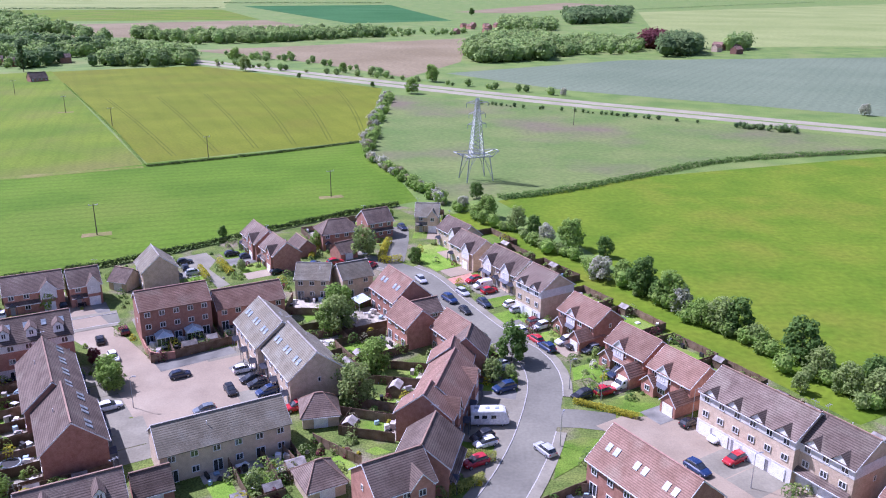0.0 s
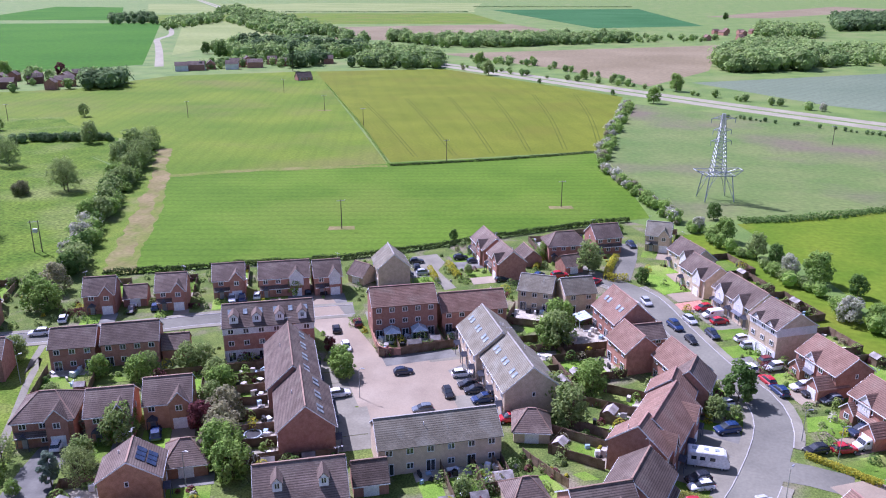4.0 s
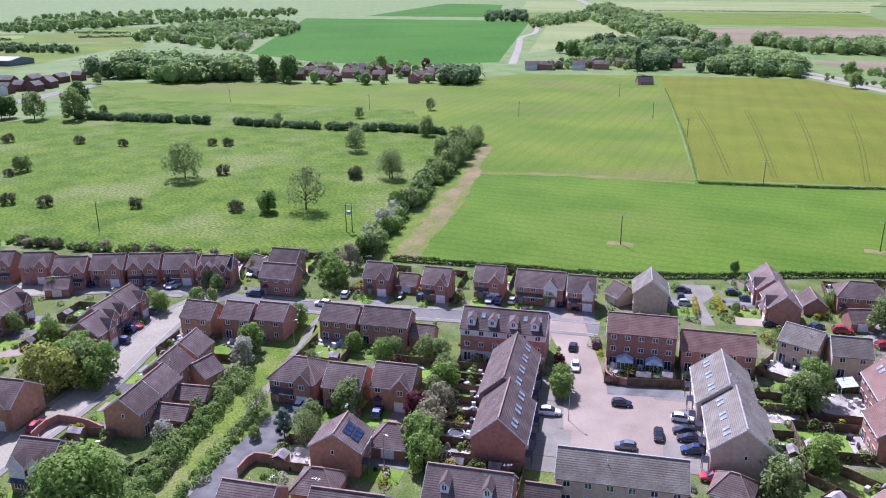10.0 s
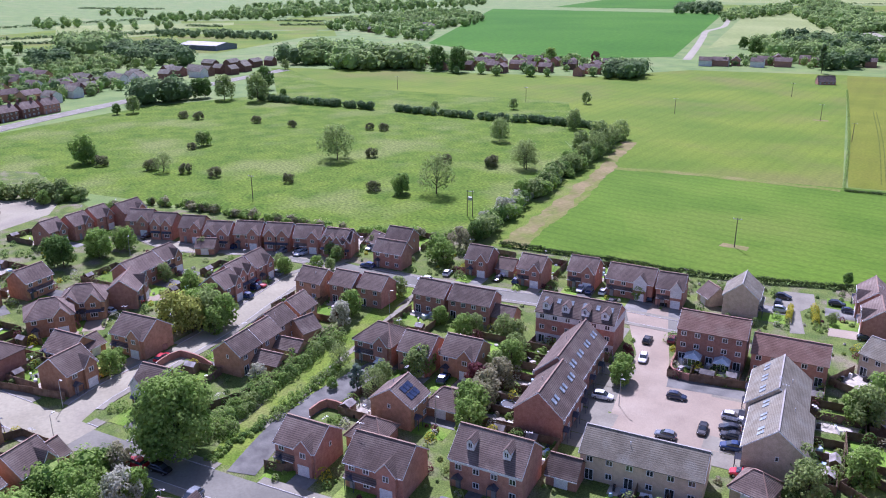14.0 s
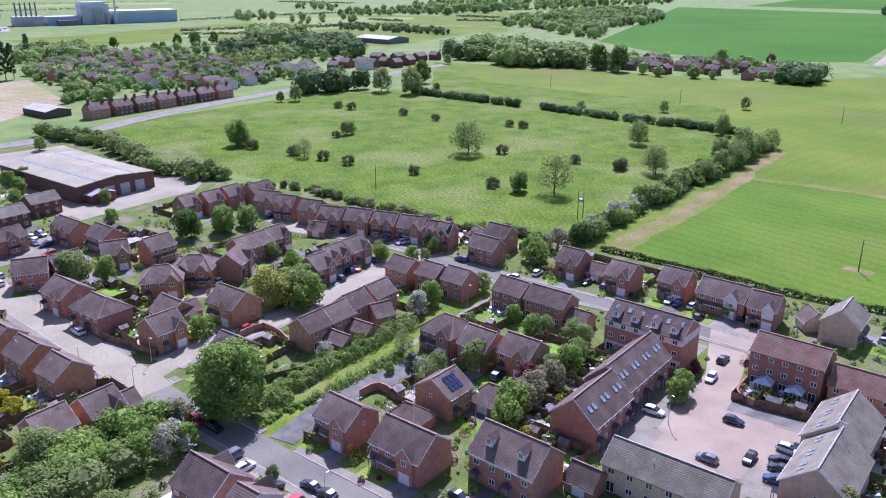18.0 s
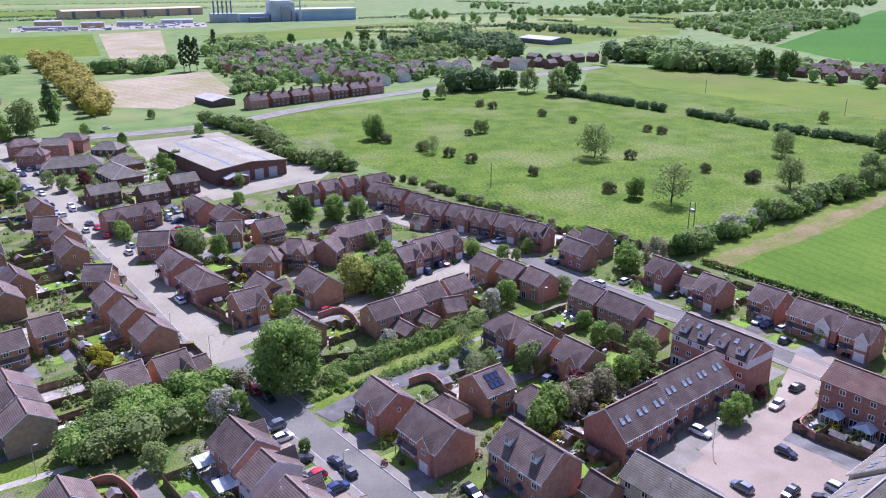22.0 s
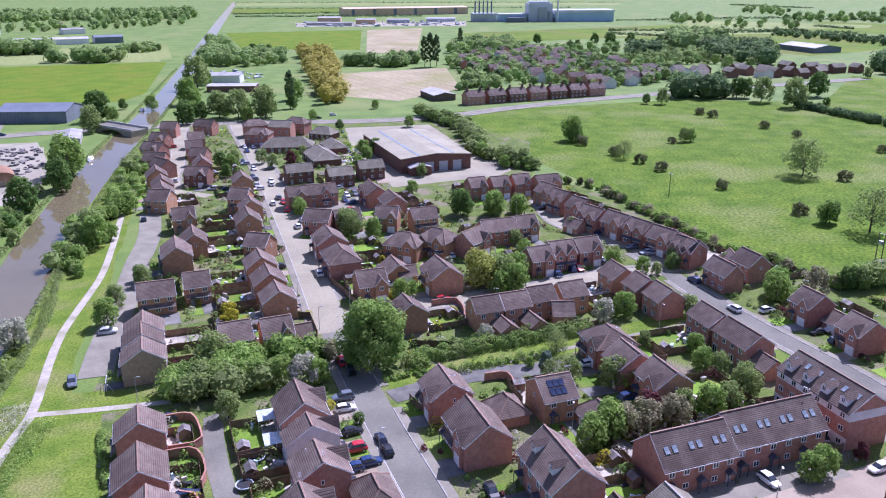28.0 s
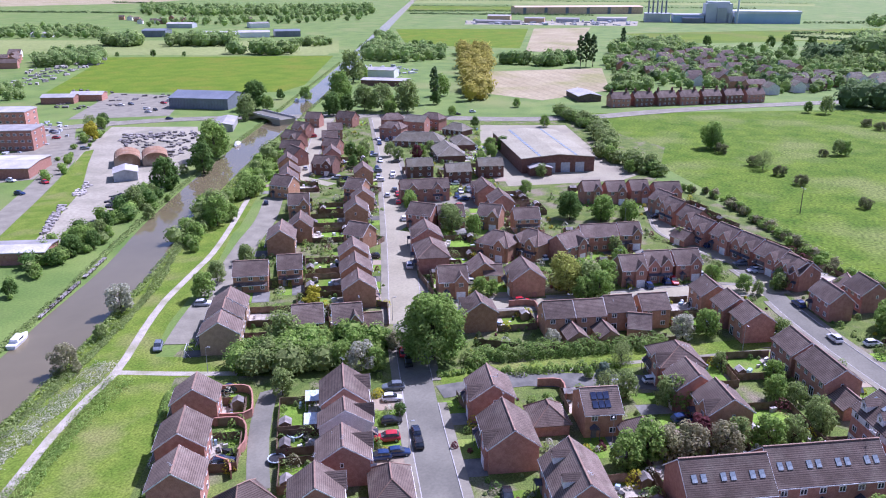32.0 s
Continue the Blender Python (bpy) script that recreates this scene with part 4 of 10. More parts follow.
# ---- street and field furniture ----
def utility_pole(x, y, h=9.3, twin=False):
    root = empty("utility_pole", pose(x, y, 0, 0, 0, 30), "dark wooden utility pole standing in a field", "pole", "poles of the power line")
    for dx in ((-1.0, 1.0) if twin else (0.0,)):
        part("pole", mesh("pole", *tube((dx, 0, -0.3), (dx, 0, h), 0.17, 0.11, 8), [TIMBER]), root)
    part("crossarm", boxes("crossarm", STEEL, (-1.3, -0.06, h - 0.5, 1.3, 0.06, h - 0.36)), root)
    for dx in (-1.15, 0, 1.15):
        part("insulator", mesh("insulator", *tube((dx, 0, h - 0.36), (dx, 0, h - 0.08), 0.08, 0.05, 6), [WHITE]), root)
    if twin:
        part("transformer", boxes("transformer", STEEL, (-0.6, -0.4, h * 0.62, 0.6, 0.4, h * 0.62 + 1.1)), root)
    return root


LAMP_POST = mesh("post", *joined([tube((0, 0, -0.1), (0, 0, 1.2), 0.09, 0.08, 8), tube((0, 0, 1.2), (0, 0, 5.8), 0.06, 0.045, 8), tube((0, 0, 5.8), (0.7, 0, 6.0), 0.04, 0.035, 6)]), [STEEL])
LAMP_HEAD = boxes("lantern", STEEL, (0.45, -0.11, 5.95, 1.05, 0.11, 6.08))


def street_lamp(x, y, turn):
    root = empty("street_lamp", pose(x, y, 0.05, 0, 0, turn), "slim grey steel street lamp beside the road", "street lamp", "street lamps")
    part("post", LAMP_POST, root)
    part("lantern", LAMP_HEAD, root)
    return root


def garden_shed(x, y, turn, w=2.2, d=1.8):
    root = empty("garden_shed", pose(x, y, 0.05, 0, 0, turn), "small timber garden shed with a felted roof", "shed", "garden sheds")
    part("shed_wall", mesh("shed_wall", *wall_data(w, d, 1.8, 2.35), [FENCE]), root)
    part("shed_roof", mesh("shed_roof", [(-w / 2 - 0.1, -d / 2 - 0.15, 1.72), (w / 2 + 0.1, -d / 2 - 0.15, 1.72), (w / 2 + 0.1, 0, 2.4), (-w / 2 - 0.1, 0, 2.4), (w / 2 + 0.1, d / 2 + 0.15, 1.72), (-w / 2 - 0.1, d / 2 + 0.15, 1.72),
                                         (-w / 2 - 0.1, 0, 2.3), (w / 2 + 0.1, 0, 2.3)],
                                [(0, 1, 2, 3), (3, 2, 4, 5), (0, 3, 5, 6), (1, 7, 4, 2)], [SHED]), root)
    return root


# ---- gardens, drives and fences ----
def in_house(x, y, margin=0.3, skip=None):
    for i, (hx, hy, turn, L, W) in enumerate(HOUSE_RECTS):
        dx, dy = x - hx, y - hy
        if i == skip or dx * dx + dy * dy > 500:
            continue
        c, s = math.cos(radians(turn)), math.sin(radians(turn))
        if abs(dx * c + dy * s) < L / 2 + margin and abs(dy * c - dx * s) < W / 2 + margin:
            return True
    return False


def on_road(x, y, margin=0.6):
    for line, half in ROADS:
        for a, b in zip(line, line[1:]):
            d = b - a
            t = max(0, min(1, ((x - a.x) * d.x + (y - a.y) * d.y) / max(d.length_squared, 1e-6)))
            if math.hypot(x - a.x - d.x * t, y - a.y - d.y * t) < half + margin:
                return True
    return False


def clear(x, y, skip=None):
    return not in_house(x, y, 0.3, skip) and not on_road(x, y)


GARDENS = []


COURT = [(-51.6, 138.6), (-42.0, 146.2), (-38.0, 141.0), (-51.6, 132.0)]


def taken(x, y):
    if inside_of(COURT, x, y):
        return True
    return any(abs((x - gx) * c + (y - gy) * s) < hx and abs((y - gy) * c - (x - gx) * s) < hy for gx, gy, c, s, hx, hy in GARDENS)


def fence_run(root, a, b, h=1.75):
    """One side of a fence: boards between posts."""
    a, b = Vector((*a, 0)), Vector((*b, 0))
    d = b - a
    n = max(1, round(d.length / 1.85))
    p = d.length / n
    v, f = [], []
    for i in range(n + 1):
        for x, y, z in ((i * p - 0.05, 0.06, h + 0.05), (i * p + 0.05, 0.06, h + 0.05), (i * p + 0.06, 0.02, h - 0.06 * (i % 2)), ((i + 1) * p - 0.06, 0.02, h - 0.06 * (i % 2))):
            if i == n and x > i * p + 0.055:
                continue
            v += [(x, -y, -0.1), (x, y, -0.1), (x, y, z), (x, -y, z)]
    k = len(v) // 4
    for i in range(k - 1):
        f += [(4 * i + e, 4 * i + (e + 1) % 4, 4 * i + 4 + (e + 1) % 4, 4 * i + 4 + e) for e in range(4)]
    f += [(3, 2, 1, 0), (4 * k - 4, 4 * k - 3, 4 * k - 2, 4 * k - 1)]
    part("fence_side", mesh("fence_side", v, [tuple(reversed(q)) for q in f], [FENCE]), root, Matrix.Translation(a) @ pose(0, 0, 0, 0, 0, math.degrees(math.atan2(d.y, d.x))))


PLANTS = []


def gardens():
    g = random.Random(21)
    for i, (hx, hy, turn, L, W) in enumerate(list(HOUSE_RECTS)):
        if W < 6.6 or hx < -345:
            continue
        fenced = hx > -250
        c, s = math.cos(radians(turn)), math.sin(radians(turn))

        def at(u, v):
            return hx + u * c - v * s, hy + u * s + v * c
        n = 1 if L < 12 else max(2, round(L / 5))
        for k in range(n):
            u0, u1 = -L / 2 + L * k / n - (0.6 if n == 1 else -0.1), -L / 2 + L * (k + 1) / n + (0.6 if n == 1 else -0.1)
            um = (u0 + u1) / 2
            depth = 0.0
            while depth < 11.5 and all(clear(*at(u, W / 2 + 0.8 + depth), i) and not taken(*at(u, W / 2 + 0.8 + depth)) for u in (u0, um, u1)):
                depth += 0.5
            if depth > 2.5:
                v0, v1 = W / 2 + 0.05, W / 2 + depth
                gx, gy = at(um, (v0 + v1) / 2)
                GARDENS.append((gx, gy, c, s, (u1 - u0) / 2, (v1 - v0) / 2))
                patio = min(2.6, depth * 0.35)
                sheet("patio", [at(u0 + 0.3, v0), at(u1 - 0.3, v0), at(u1 - 0.3, v0 + patio), at(u0 + 0.3, v0 + patio)], 0.05, PATIO, "pale slab patio behind the house", category="patio")
                lawn = LAWN if g.random() < 0.75 else PATIO
                e = g.uniform(0.4, 1.0)
                sheet("lawn" if lawn is LAWN else "patio", [at(u0 + e, v0 + patio), at(u1 - e * 0.6, v0 + patio), at(u1 - e, v1 - e), at(u0 + e, v1 - e * 1.3)], 0.055, lawn,
                      "bright mown back lawn" if lawn is LAWN else "gravelled back garden", category="lawn" if lawn is LAWN else "patio")
                for q in range(g.randint(4, 9)):
                    bx, by = at(g.choice((u0 + 0.6, u1 - 0.6)), g.uniform(v0 + 1, v1 - 0.5)) if q % 3 else at(g.uniform(u0 + 0.5, u1 - 0.5), v1 - 0.6)
                    PLANTS.append((bx, by, g.choice((0.7, 0.9, 1.2, 1.6, 2.0, 2.6)), g.choice("ggglllddyrp")))
                if not fenced:
                    continue
                f = empty("garden_fence", Matrix.Identity(4), "weathered brown timber panel fence round a garden", "fence", "garden fences")
                fence_run(f, at(u0, v0), at(u0, v1))
                fence_run(f, at(u0, v1), at(u1, v1))
                if k == n - 1:
                    fence_run(f, at(u1, v1), at(u1, v0))
                if depth > 4 and g.random() < 0.6:
                    garden_shed(*at(u0 + 1.5, v1 - 1.4), turn, g.uniform(1.8, 2.8), g.uniform(1.5, 2.1))
                if g.random() < 0.25:
                    bx, by = at(g.uniform(u0 + 0.8, u1 - 0.8), v0 + patio * 0.5)
                    table_set(bx, by, turn + g.uniform(0, 90))
            reach = 0.0
            while reach < 6.5 and not in_house(*at(um, -W / 2 - 0.8 - reach), 0.3, i) and not on_road(*at(um, -W / 2 - 0.8 - reach), 0.2):
                reach += 0.5
            if reach > 1.5 and i not in NO_DRIVE:
                w0, w1 = -W / 2 - 0.03, -W / 2 - reach - 0.4
                mid = u0 + (u1 - u0) * 0.55
                if L > 12.5:
                    sheet("forecourt", [at(u0, w0), at(u0, w1), at(u1, w1), at(u1, w0)], 0.075, PAVING, "tarmac forecourt before the terrace", category="driveway")
                    continue
                sheet("driveway", [at(mid, w0), at(mid, w1), at(u1 - 0.2, w1), at(u1 - 0.2, w0)], 0.075, DRIVE if g.random() < 0.7 else BLOCKS, "tarmac driveway in front of the house", category="driveway")
                sheet("front_lawn", [at(u0 + 0.3, w0), at(u0 + 0.3, w1 + 0.4), at(mid - 0.1, w1 + 0.4), at(mid - 0.1, w0)], 0.065, LAWN, "small mown front lawn", category="lawn")
                for q in range(g.randint(1, 4)):
                    PLANTS.append((*at(g.uniform(u0 + 0.4, mid - 0.3), w0 - g.uniform(0.4, reach)), g.choice((0.6, 0.9, 1.3, 1.7)), g.choice("gglldyrw")))


def scrub(points, width, per_metre, keys, heights, seed):
    """Wild shrubs of many heights along a line."""
    g = random.Random(seed)
    line = smooth_line(points, 1.0)
    for a, b in zip(line, line[1:]):
        for _ in range(int(per_metre * (b - a).length * width / 6 + g.random())):
            q = a.lerp(b, g.random())
            d = (b - a).normalized()
            e = g.uniform(-0.5, 0.5) * width
            PLANTS.append((q.x - d.y * e, q.y + d.x * e, g.choice(heights), g.choice(keys)))


def plant_gardens():
    for n, (key, words) in enumerate((("g", "green"), ("l", "light green"), ("d", "dark green"), ("y", "golden"), ("r", "copper"), ("p", "pinkish flowering"), ("w", "white flowering"))):
        spots = [(x, y, h) for x, y, h, k in PLANTS if k == key]
        if spots:
            planting("garden_shrubs", spots, LEAVES[key], f"low {words} shrubs growing in the gardens", 50 + n)


def garden_clutter(seed):
    """Bins, pots, toys and garden furniture standing about behind the houses, too many to count."""
    g = random.Random(seed)
    heaps = [[], [], [], []]
    for gx, gy, c, s, hx, hy in GARDENS:
        for q in range(g.randint(5, 13)):
            u, v = g.uniform(-hx + 0.5, hx - 0.5), g.choice((g.uniform(-hy, hy), -hy + g.uniform(0.4, 2.4))) * 0.92
            x, y = gx + u * c - v * s, gy + u * s + v * c
            w, l, h, a = g.uniform(0.15, 0.5), g.uniform(0.15, 0.7), g.choice((0.25, 0.4, 0.7, 0.9, 1.1)), g.uniform(0, 3.1)
            bv, bf = box_data(-w, -l, 0.04, w, l, h + 0.04)
            ca, sa = math.cos(a), math.sin(a)
            heaps[g.choice((0, 0, 1, 1, 2, 3))].append(([(x + px * ca - py * sa, y + px * sa + py * ca, pz) for px, py, pz in bv], bf))
    for pieces, mat, words in zip(heaps, (WHITE, BLACK, PLANT_BLUE, SHED), ("white garden furniture and pots", "black bins and dark garden goods", "blue garden toys and bins", "brown boxes and benches")):
        v, f = joined(pieces)
        tagged(new("garden_clutter", mesh("garden_clutter", v, f, [mat])), words + " in the back gardens", "garden goods", kind="stuff")


def fill_ground(x0, y0, x1, y1, step, odds, seed):
    """Loose shrubs on the open ground between houses, gardens and roads."""
    g = random.Random(seed)
    seg = [(a.x, a.y, b.x - a.x, b.y - a.y, half) for line, half in ROADS + WAYS for a, b in zip(line, line[1:])]
    ax, ay, dx, dy, half = np.array(seg).T
    ll = np.maximum(dx * dx + dy * dy, 1e-6)
    for gx in np.arange(x0, x1, step):
        for gy in np.arange(y0, y1, step):
            x, y = gx + g.uniform(-1, 1) * step * 0.5, gy + g.uniform(-1, 1) * step * 0.5
            h, key, roll = g.choice((0.5, 0.7, 0.9, 1.2, 1.6, 2.2)), g.choice("ggglllllddyrpw"), g.random()
            if roll > (odds if math.sin(gx * 0.21 + gy * 0.05) * math.cos(gy * 0.23 - gx * 0.07) > 0.12 else 0.2) or not inside_of(ESTATE, x, y):
                continue
            t = np.clip(((x - ax) * dx + (y - ay) * dy) / ll, 0, 1)
            if (np.hypot(x - ax - dx * t, y - ay - dy * t) < half + 2.2 + h * 0.5).any() or in_house(x, y, 0.9) or taken(x, y):
                continue
            if min((x - r[0]) ** 2 + (y - r[1]) ** 2 for r in HOUSE_RECTS) > 260 or any(inside_of(p, x, y) for p in PATCHES):
                continue
            PLANTS.append((x, y, h, key))


def inside_of(points, x, y):
    hit = False
    for i in range(len(points)):
        a, b = points[i - 1], points[i]
        if (a[1] > y) != (b[1] > y) and x < (b[0] - a[0]) * (y - a[1]) / (b[1] - a[1]) + a[0]:
            hit = not hit
    return hit


TABLE = boxes("table_top", WHITE, (-0.6, -0.45, 0.7, 0.6, 0.45, 0.75))
TABLE_STAND = mesh("table_stand", *tube((0, 0, 0), (0, 0, 0.7), 0.3, 0.05, 10), [STEEL])


def table_set(x, y, turn):
    root = empty("garden_table", pose(x, y, 0.06, 0, 0, turn), "pale garden table standing on a patio", "garden table", "garden tables")
    part("table_top", TABLE, root)
    part("table_stand", TABLE_STAND, root)
    return root


# ---- roads ----
ROADS = []


def street(points, width, mat, label, walk_width=1.6, lines=False):
    """A road at its level; pavements with kerbs follow later, once all roads are known."""
    line = smooth_line(points, 4.0)
    ROADS.append((line, width / 2))
    ribbon("road", points, width, 0.058 + 0.004 * len(ROADS), mat, label, step=4.0)
    STREETS.append((line, width, walk_width, lines, len(ROADS) - 1))


STREETS = []


def pavements():
    for line, width, ww, lines, index in STREETS:
        if not ww:
            continue
        others = [r for i, r in enumerate(ROADS) if i != index]
        for side in (-1, 1):
            v, f, kv, kf = [], [], [], []
            prev = False
            for i, c in enumerate(line):
                d = (line[min(i + 1, len(line) - 1)] - line[max(i - 1, 0)]).normalized()
                s = Vector((-d.y, d.x, 0)) * side
                mid = c + s * (width / 2 + ww / 2)
                blocked = in_house(mid.x, mid.y, 0.2)
                for ol, half in others:
                    for a, b in zip(ol, ol[1:]):
                        e = b - a
                        t = max(0, min(1, (mid - a).dot(e) / max(e.length_squared, 1e-6)))
                        if (mid - a - e * t).length < half + ww / 2 + 0.3:
                            blocked = True
                if blocked:
                    prev = False
                    continue
                q = len(v)
                a, k, b = c + s * (width / 2), c + s * (width / 2 + 0.14), c + s * (width / 2 + ww)
                v += [(k.x, k.y, 0.15), (b.x, b.y, 0.15), (b.x, b.y, 0.0)]
                kv += [(a.x, a.y, 0.0), (a.x, a.y, 0.17), (k.x, k.y, 0.17)]
                if prev:
                    quads = [(q - 3, q - 2, q + 1, q), (q - 2, q - 1, q + 2, q + 1)]
                    f += quads
                    kf += quads
                prev = True
            if f:
                tagged(new("pavement", mesh("pavement", v, f, [PAVING])), "worn grey tarmac pavement along the road", "pavement", kind="structure")
                tagged(new("kerb", mesh("kerb", kv, kf, [KERB])), "pale concrete kerb along the road", "kerb", kind="structure")


# ---- pylon ----
def pylon(x, y, turn, h=30.0):
    root = empty("pylon", pose(x, y, 0, 0, 0, turn), "tall galvanised steel lattice power pylon in a field", "pylon")
    deck = 9.0
    for sx in (-1, 1):
        for sy in (-1, 1):
            part("leg", mesh("leg", *tube((sx * 5.2, sy * 4.2, -0.3), (sx * 4.0, sy * 3.2, deck), 0.22, 0.2, 5), [STEEL]), root)
            part("leg_brace", mesh("leg_brace", *joined([tube((sx * 5.2, sy * 4.2, 0), (sx * 2.0, sy * 2.0, deck), 0.1, 0.1, 4), tube((sx * 4.6, sy * 3.7, 4.5), (sx * 1.2, sy * 3.2, deck), 0.08, 0.08, 4)]), [STEEL]), root)
            part("tower_leg", mesh("tower_leg", *tube((sx * 2.4, sy * 2.4, deck - 0.5), (sx * 0.45, sy * 0.45, h), 0.14, 0.09, 5), [STEEL]), root)

    def half(z):
        return 2.4 + (0.45 - 2.4) * (z - deck) / (h - deck)
    levels = [deck, 10.6, 12.2, 13.7, 15.2, 16.6, 18, 19.3, 20.6, 21.8, 23, 24.2, 25.4, 26.6, 27.8, 29, h]
    for fx, fy in (((-1, -1), (1, -1)), ((1, -1), (1, 1)), ((1, 1), (-1, 1)), ((-1, 1), (-1, -1))):
        bars = []
        for a, b in zip(levels, levels[1:]):
            pa, pb, qa, qb = ((fx[0] * half(a), fx[1] * half(a), a), (fy[0] * half(b), fy[1] * half(b), b), (fy[0] * half(a), fy[1] * half(a), a), (fx[0] * half(b), fx[1] * half(b), b))
            bars += [tube(pa, pb, 0.07, 0.07, 4), tube(qa, qb, 0.07, 0.07, 4), tube(qb, pb, 0.06, 0.06, 4)]
        part("bracing", mesh("bracing", *joined(bars), [STEEL]), root)
    bars = []
    for sy in (-1, 1):
        y0 = sy * 3.4
        bars += [tube((-8.2, y0 * 0.5, deck + 1.6), (-5.0, y0, deck), 0.14, 0.14, 4), tube((-5.0, y0, deck), (5.0, y0, deck), 0.16, 0.16, 4), tube((5.0, y0, deck), (8.2, y0 * 0.5, deck + 1.6), 0.14, 0.14, 4),
                 tube((-8.2, y0 * 0.5, deck + 1.7), (-4.0, y0, deck + 1.3), 0.1, 0.1, 4), tube((-4.0, y0, deck + 1.3), (4.0, y0, deck + 1.3), 0.1, 0.1, 4), tube((4.0, y0, deck + 1.3), (8.2, y0 * 0.5, deck + 1.7), 0.1, 0.1, 4)]
        bars += [tube((px, y0, deck), (px + 0.9, y0, deck + 1.3), 0.07, 0.07, 4) for px in np.arange(-4.6, 4.4, 0.9)]
    bars += [tube((px, -3.4, deck), (px, 3.4, deck), 0.12, 0.12, 4) for px in (-5.0, -3.3, -1.6, 0.0, 1.6, 3.3, 5.0)]
    bars += [tube((sx * 8.2, -1.7, deck + 1.65), (sx * 8.2, 1.7, deck + 1.65), 0.14, 0.14, 4) for sx in (-1, 1)]
    part("deck_truss", mesh("deck_truss", *joined(bars), [STEEL]), root)
    for z, reach in ((20.5, 3.6), (24.3, 3.2), (28.2, 4.2)):
        for s in (-1, 1):
            bars = [tube((s * half(z) * 0.8, dy, z + (0.0 if k else 1.1)), (s * reach, 0, z + 0.2), 0.09, 0.07, 4) for dy in (-0.7, 0.7) for k in (0, 1)]
            part("crossarm", mesh("crossarm", *joined(bars), [STEEL]), root)
            part("insulator", mesh("insulator", *tube((s * reach, 0, z + 0.2), (s * reach, 0, z - 1.4), 0.12, 0.12, 6), [SKYLIGHT]), root)
    return root


# ---- sheds and large buildings ----
PALE_METAL = material("pale roof sheeting", (0.310, 0.288, 0.205), (0.380, 0.356, 0.256), 0.95, 0.1, 1.5, 0.2, 4, stripe=(31, 1.2, 0.12), gloss=0.1)
BLUE_METAL = material("grey blue cladding", (0.15, 0.17, 0.2), (0.2, 0.22, 0.255), 0.5, 0.1, 1.5, stripe=(31, 1.0, 0.1))
# plant blue and pale plant claddings are lightened in place of distance haze
PLANT_BLUE = material("plant blue cladding", (0.33, 0.47, 0.58), (0.42, 0.55, 0.66), 0.6, 0.05, 1.0)
PALE_PLANT = material("pale plant cladding", (0.5, 0.53, 0.54), (0.6, 0.63, 0.64), 0.6, 0.05, 1.0)
PLANT_TAN = material("plant tan cladding", (0.50, 0.35, 0.2), (0.6, 0.43, 0.26), 0.7, 0.05, 1.0)
PALE_TAN = material("pale tan cladding", (0.56, 0.40, 0.25), (0.64, 0.47, 0.31), 0.7, 0.02, 0.5)
PLANT_GREY = material("plant grey cladding", (0.35, 0.37, 0.38), (0.5, 0.52, 0.53), 0.6, 0.05, 1.0)
SHED_ROOF = material("weathered sheet roof", (0.30, 0.29, 0.27), (0.44, 0.42, 0.39), 0.7, 0.15, 2, vary=0.3)


def big_shed(x, y, turn, L, W, he, hr, wall, roof, label, name="warehouse", doors=0):
    root = empty(name, pose(x, y, 0, 0, 0, turn), label, name)
    part("wall", mesh("wall", *wall_data(L, W, he, hr), [wall]), root)
    k = (hr - he) / (W / 2)
    e = 0.4
    for s in (-1, 1):
        v = [(-L / 2 - e, s * (W / 2 + e), he - e * k + 0.02), (L / 2 + e, s * (W / 2 + e), he - e * k + 0.02), (L / 2 + e, 0, hr + 0.02), (-L / 2 - e, 0, hr + 0.02)]
        v += [(px, py, pz + 0.25) for px, py, pz in v]
        part("roof_slope", mesh("roof_slope", v, BOX_FACES if s < 0 else [tuple(reversed(f)) for f in BOX_FACES], [roof]), root)
    for i in range(doors):
        part("loading_door", boxes("loading_door", PLANT_GREY, (-1.9, -0.08, 0, 1.9, 0.03, 4.2)), root, Matrix.Translation((L / 2 + 0.01, -W / 2 + W * (i + 1) / (doors + 1), 0)) @ pose(0, 0, 0, 0, 0, 90))
    return root


def office_block(x, y, turn, L, W, floors, label):
    """A flat-roofed brick block with rows of windows."""
    root = empty("works", pose(x, y, 0, 0, 0, turn), label, "works")
    h = floors * 3.1
    part("wall", boxes("wall", BRICK["red"], (-L / 2, -W / 2, -0.2, L / 2, W / 2, h)), root)
    part("flat_roof", boxes("flat_roof", SHED_ROOF, (-L / 2 - 0.2, -W / 2 - 0.2, h, L / 2 + 0.2, W / 2 + 0.2, h + 0.4)), root)
    n = int(L / 3.0)
    for fl in range(floors):
        for i in range(n):
            for s in (-1, 1):
                m = Matrix.Translation((-L / 2 + L * (i + 0.5) / n, s * (W / 2 + 0.01), 0.9 + fl * 3.1)) @ pose(0, 0, 0, 0, 0, 0 if s < 0 else 180)
                part("window", WINDOWS[(1.7, 1.15, 3)], root, m)
        for s in (-1, 1):
            for k in (-0.25, 0.25):
                part("window", WINDOWS[(1.7, 1.15, 3)], root, Matrix.Translation((s * (L / 2 + 0.01), k * W, 0.9 + fl * 3.1)) @ pose(0, 0, 0, 0, 0, 90 * s))
    return root


RUST = material("rusty sheeting", (0.24, 0.13, 0.07), (0.36, 0.22, 0.13), 0.85, 0.3, 2, third=(0.40, 0.31, 0.22), third_scale=0.2, stripe=(90, 0.8, 0.15))


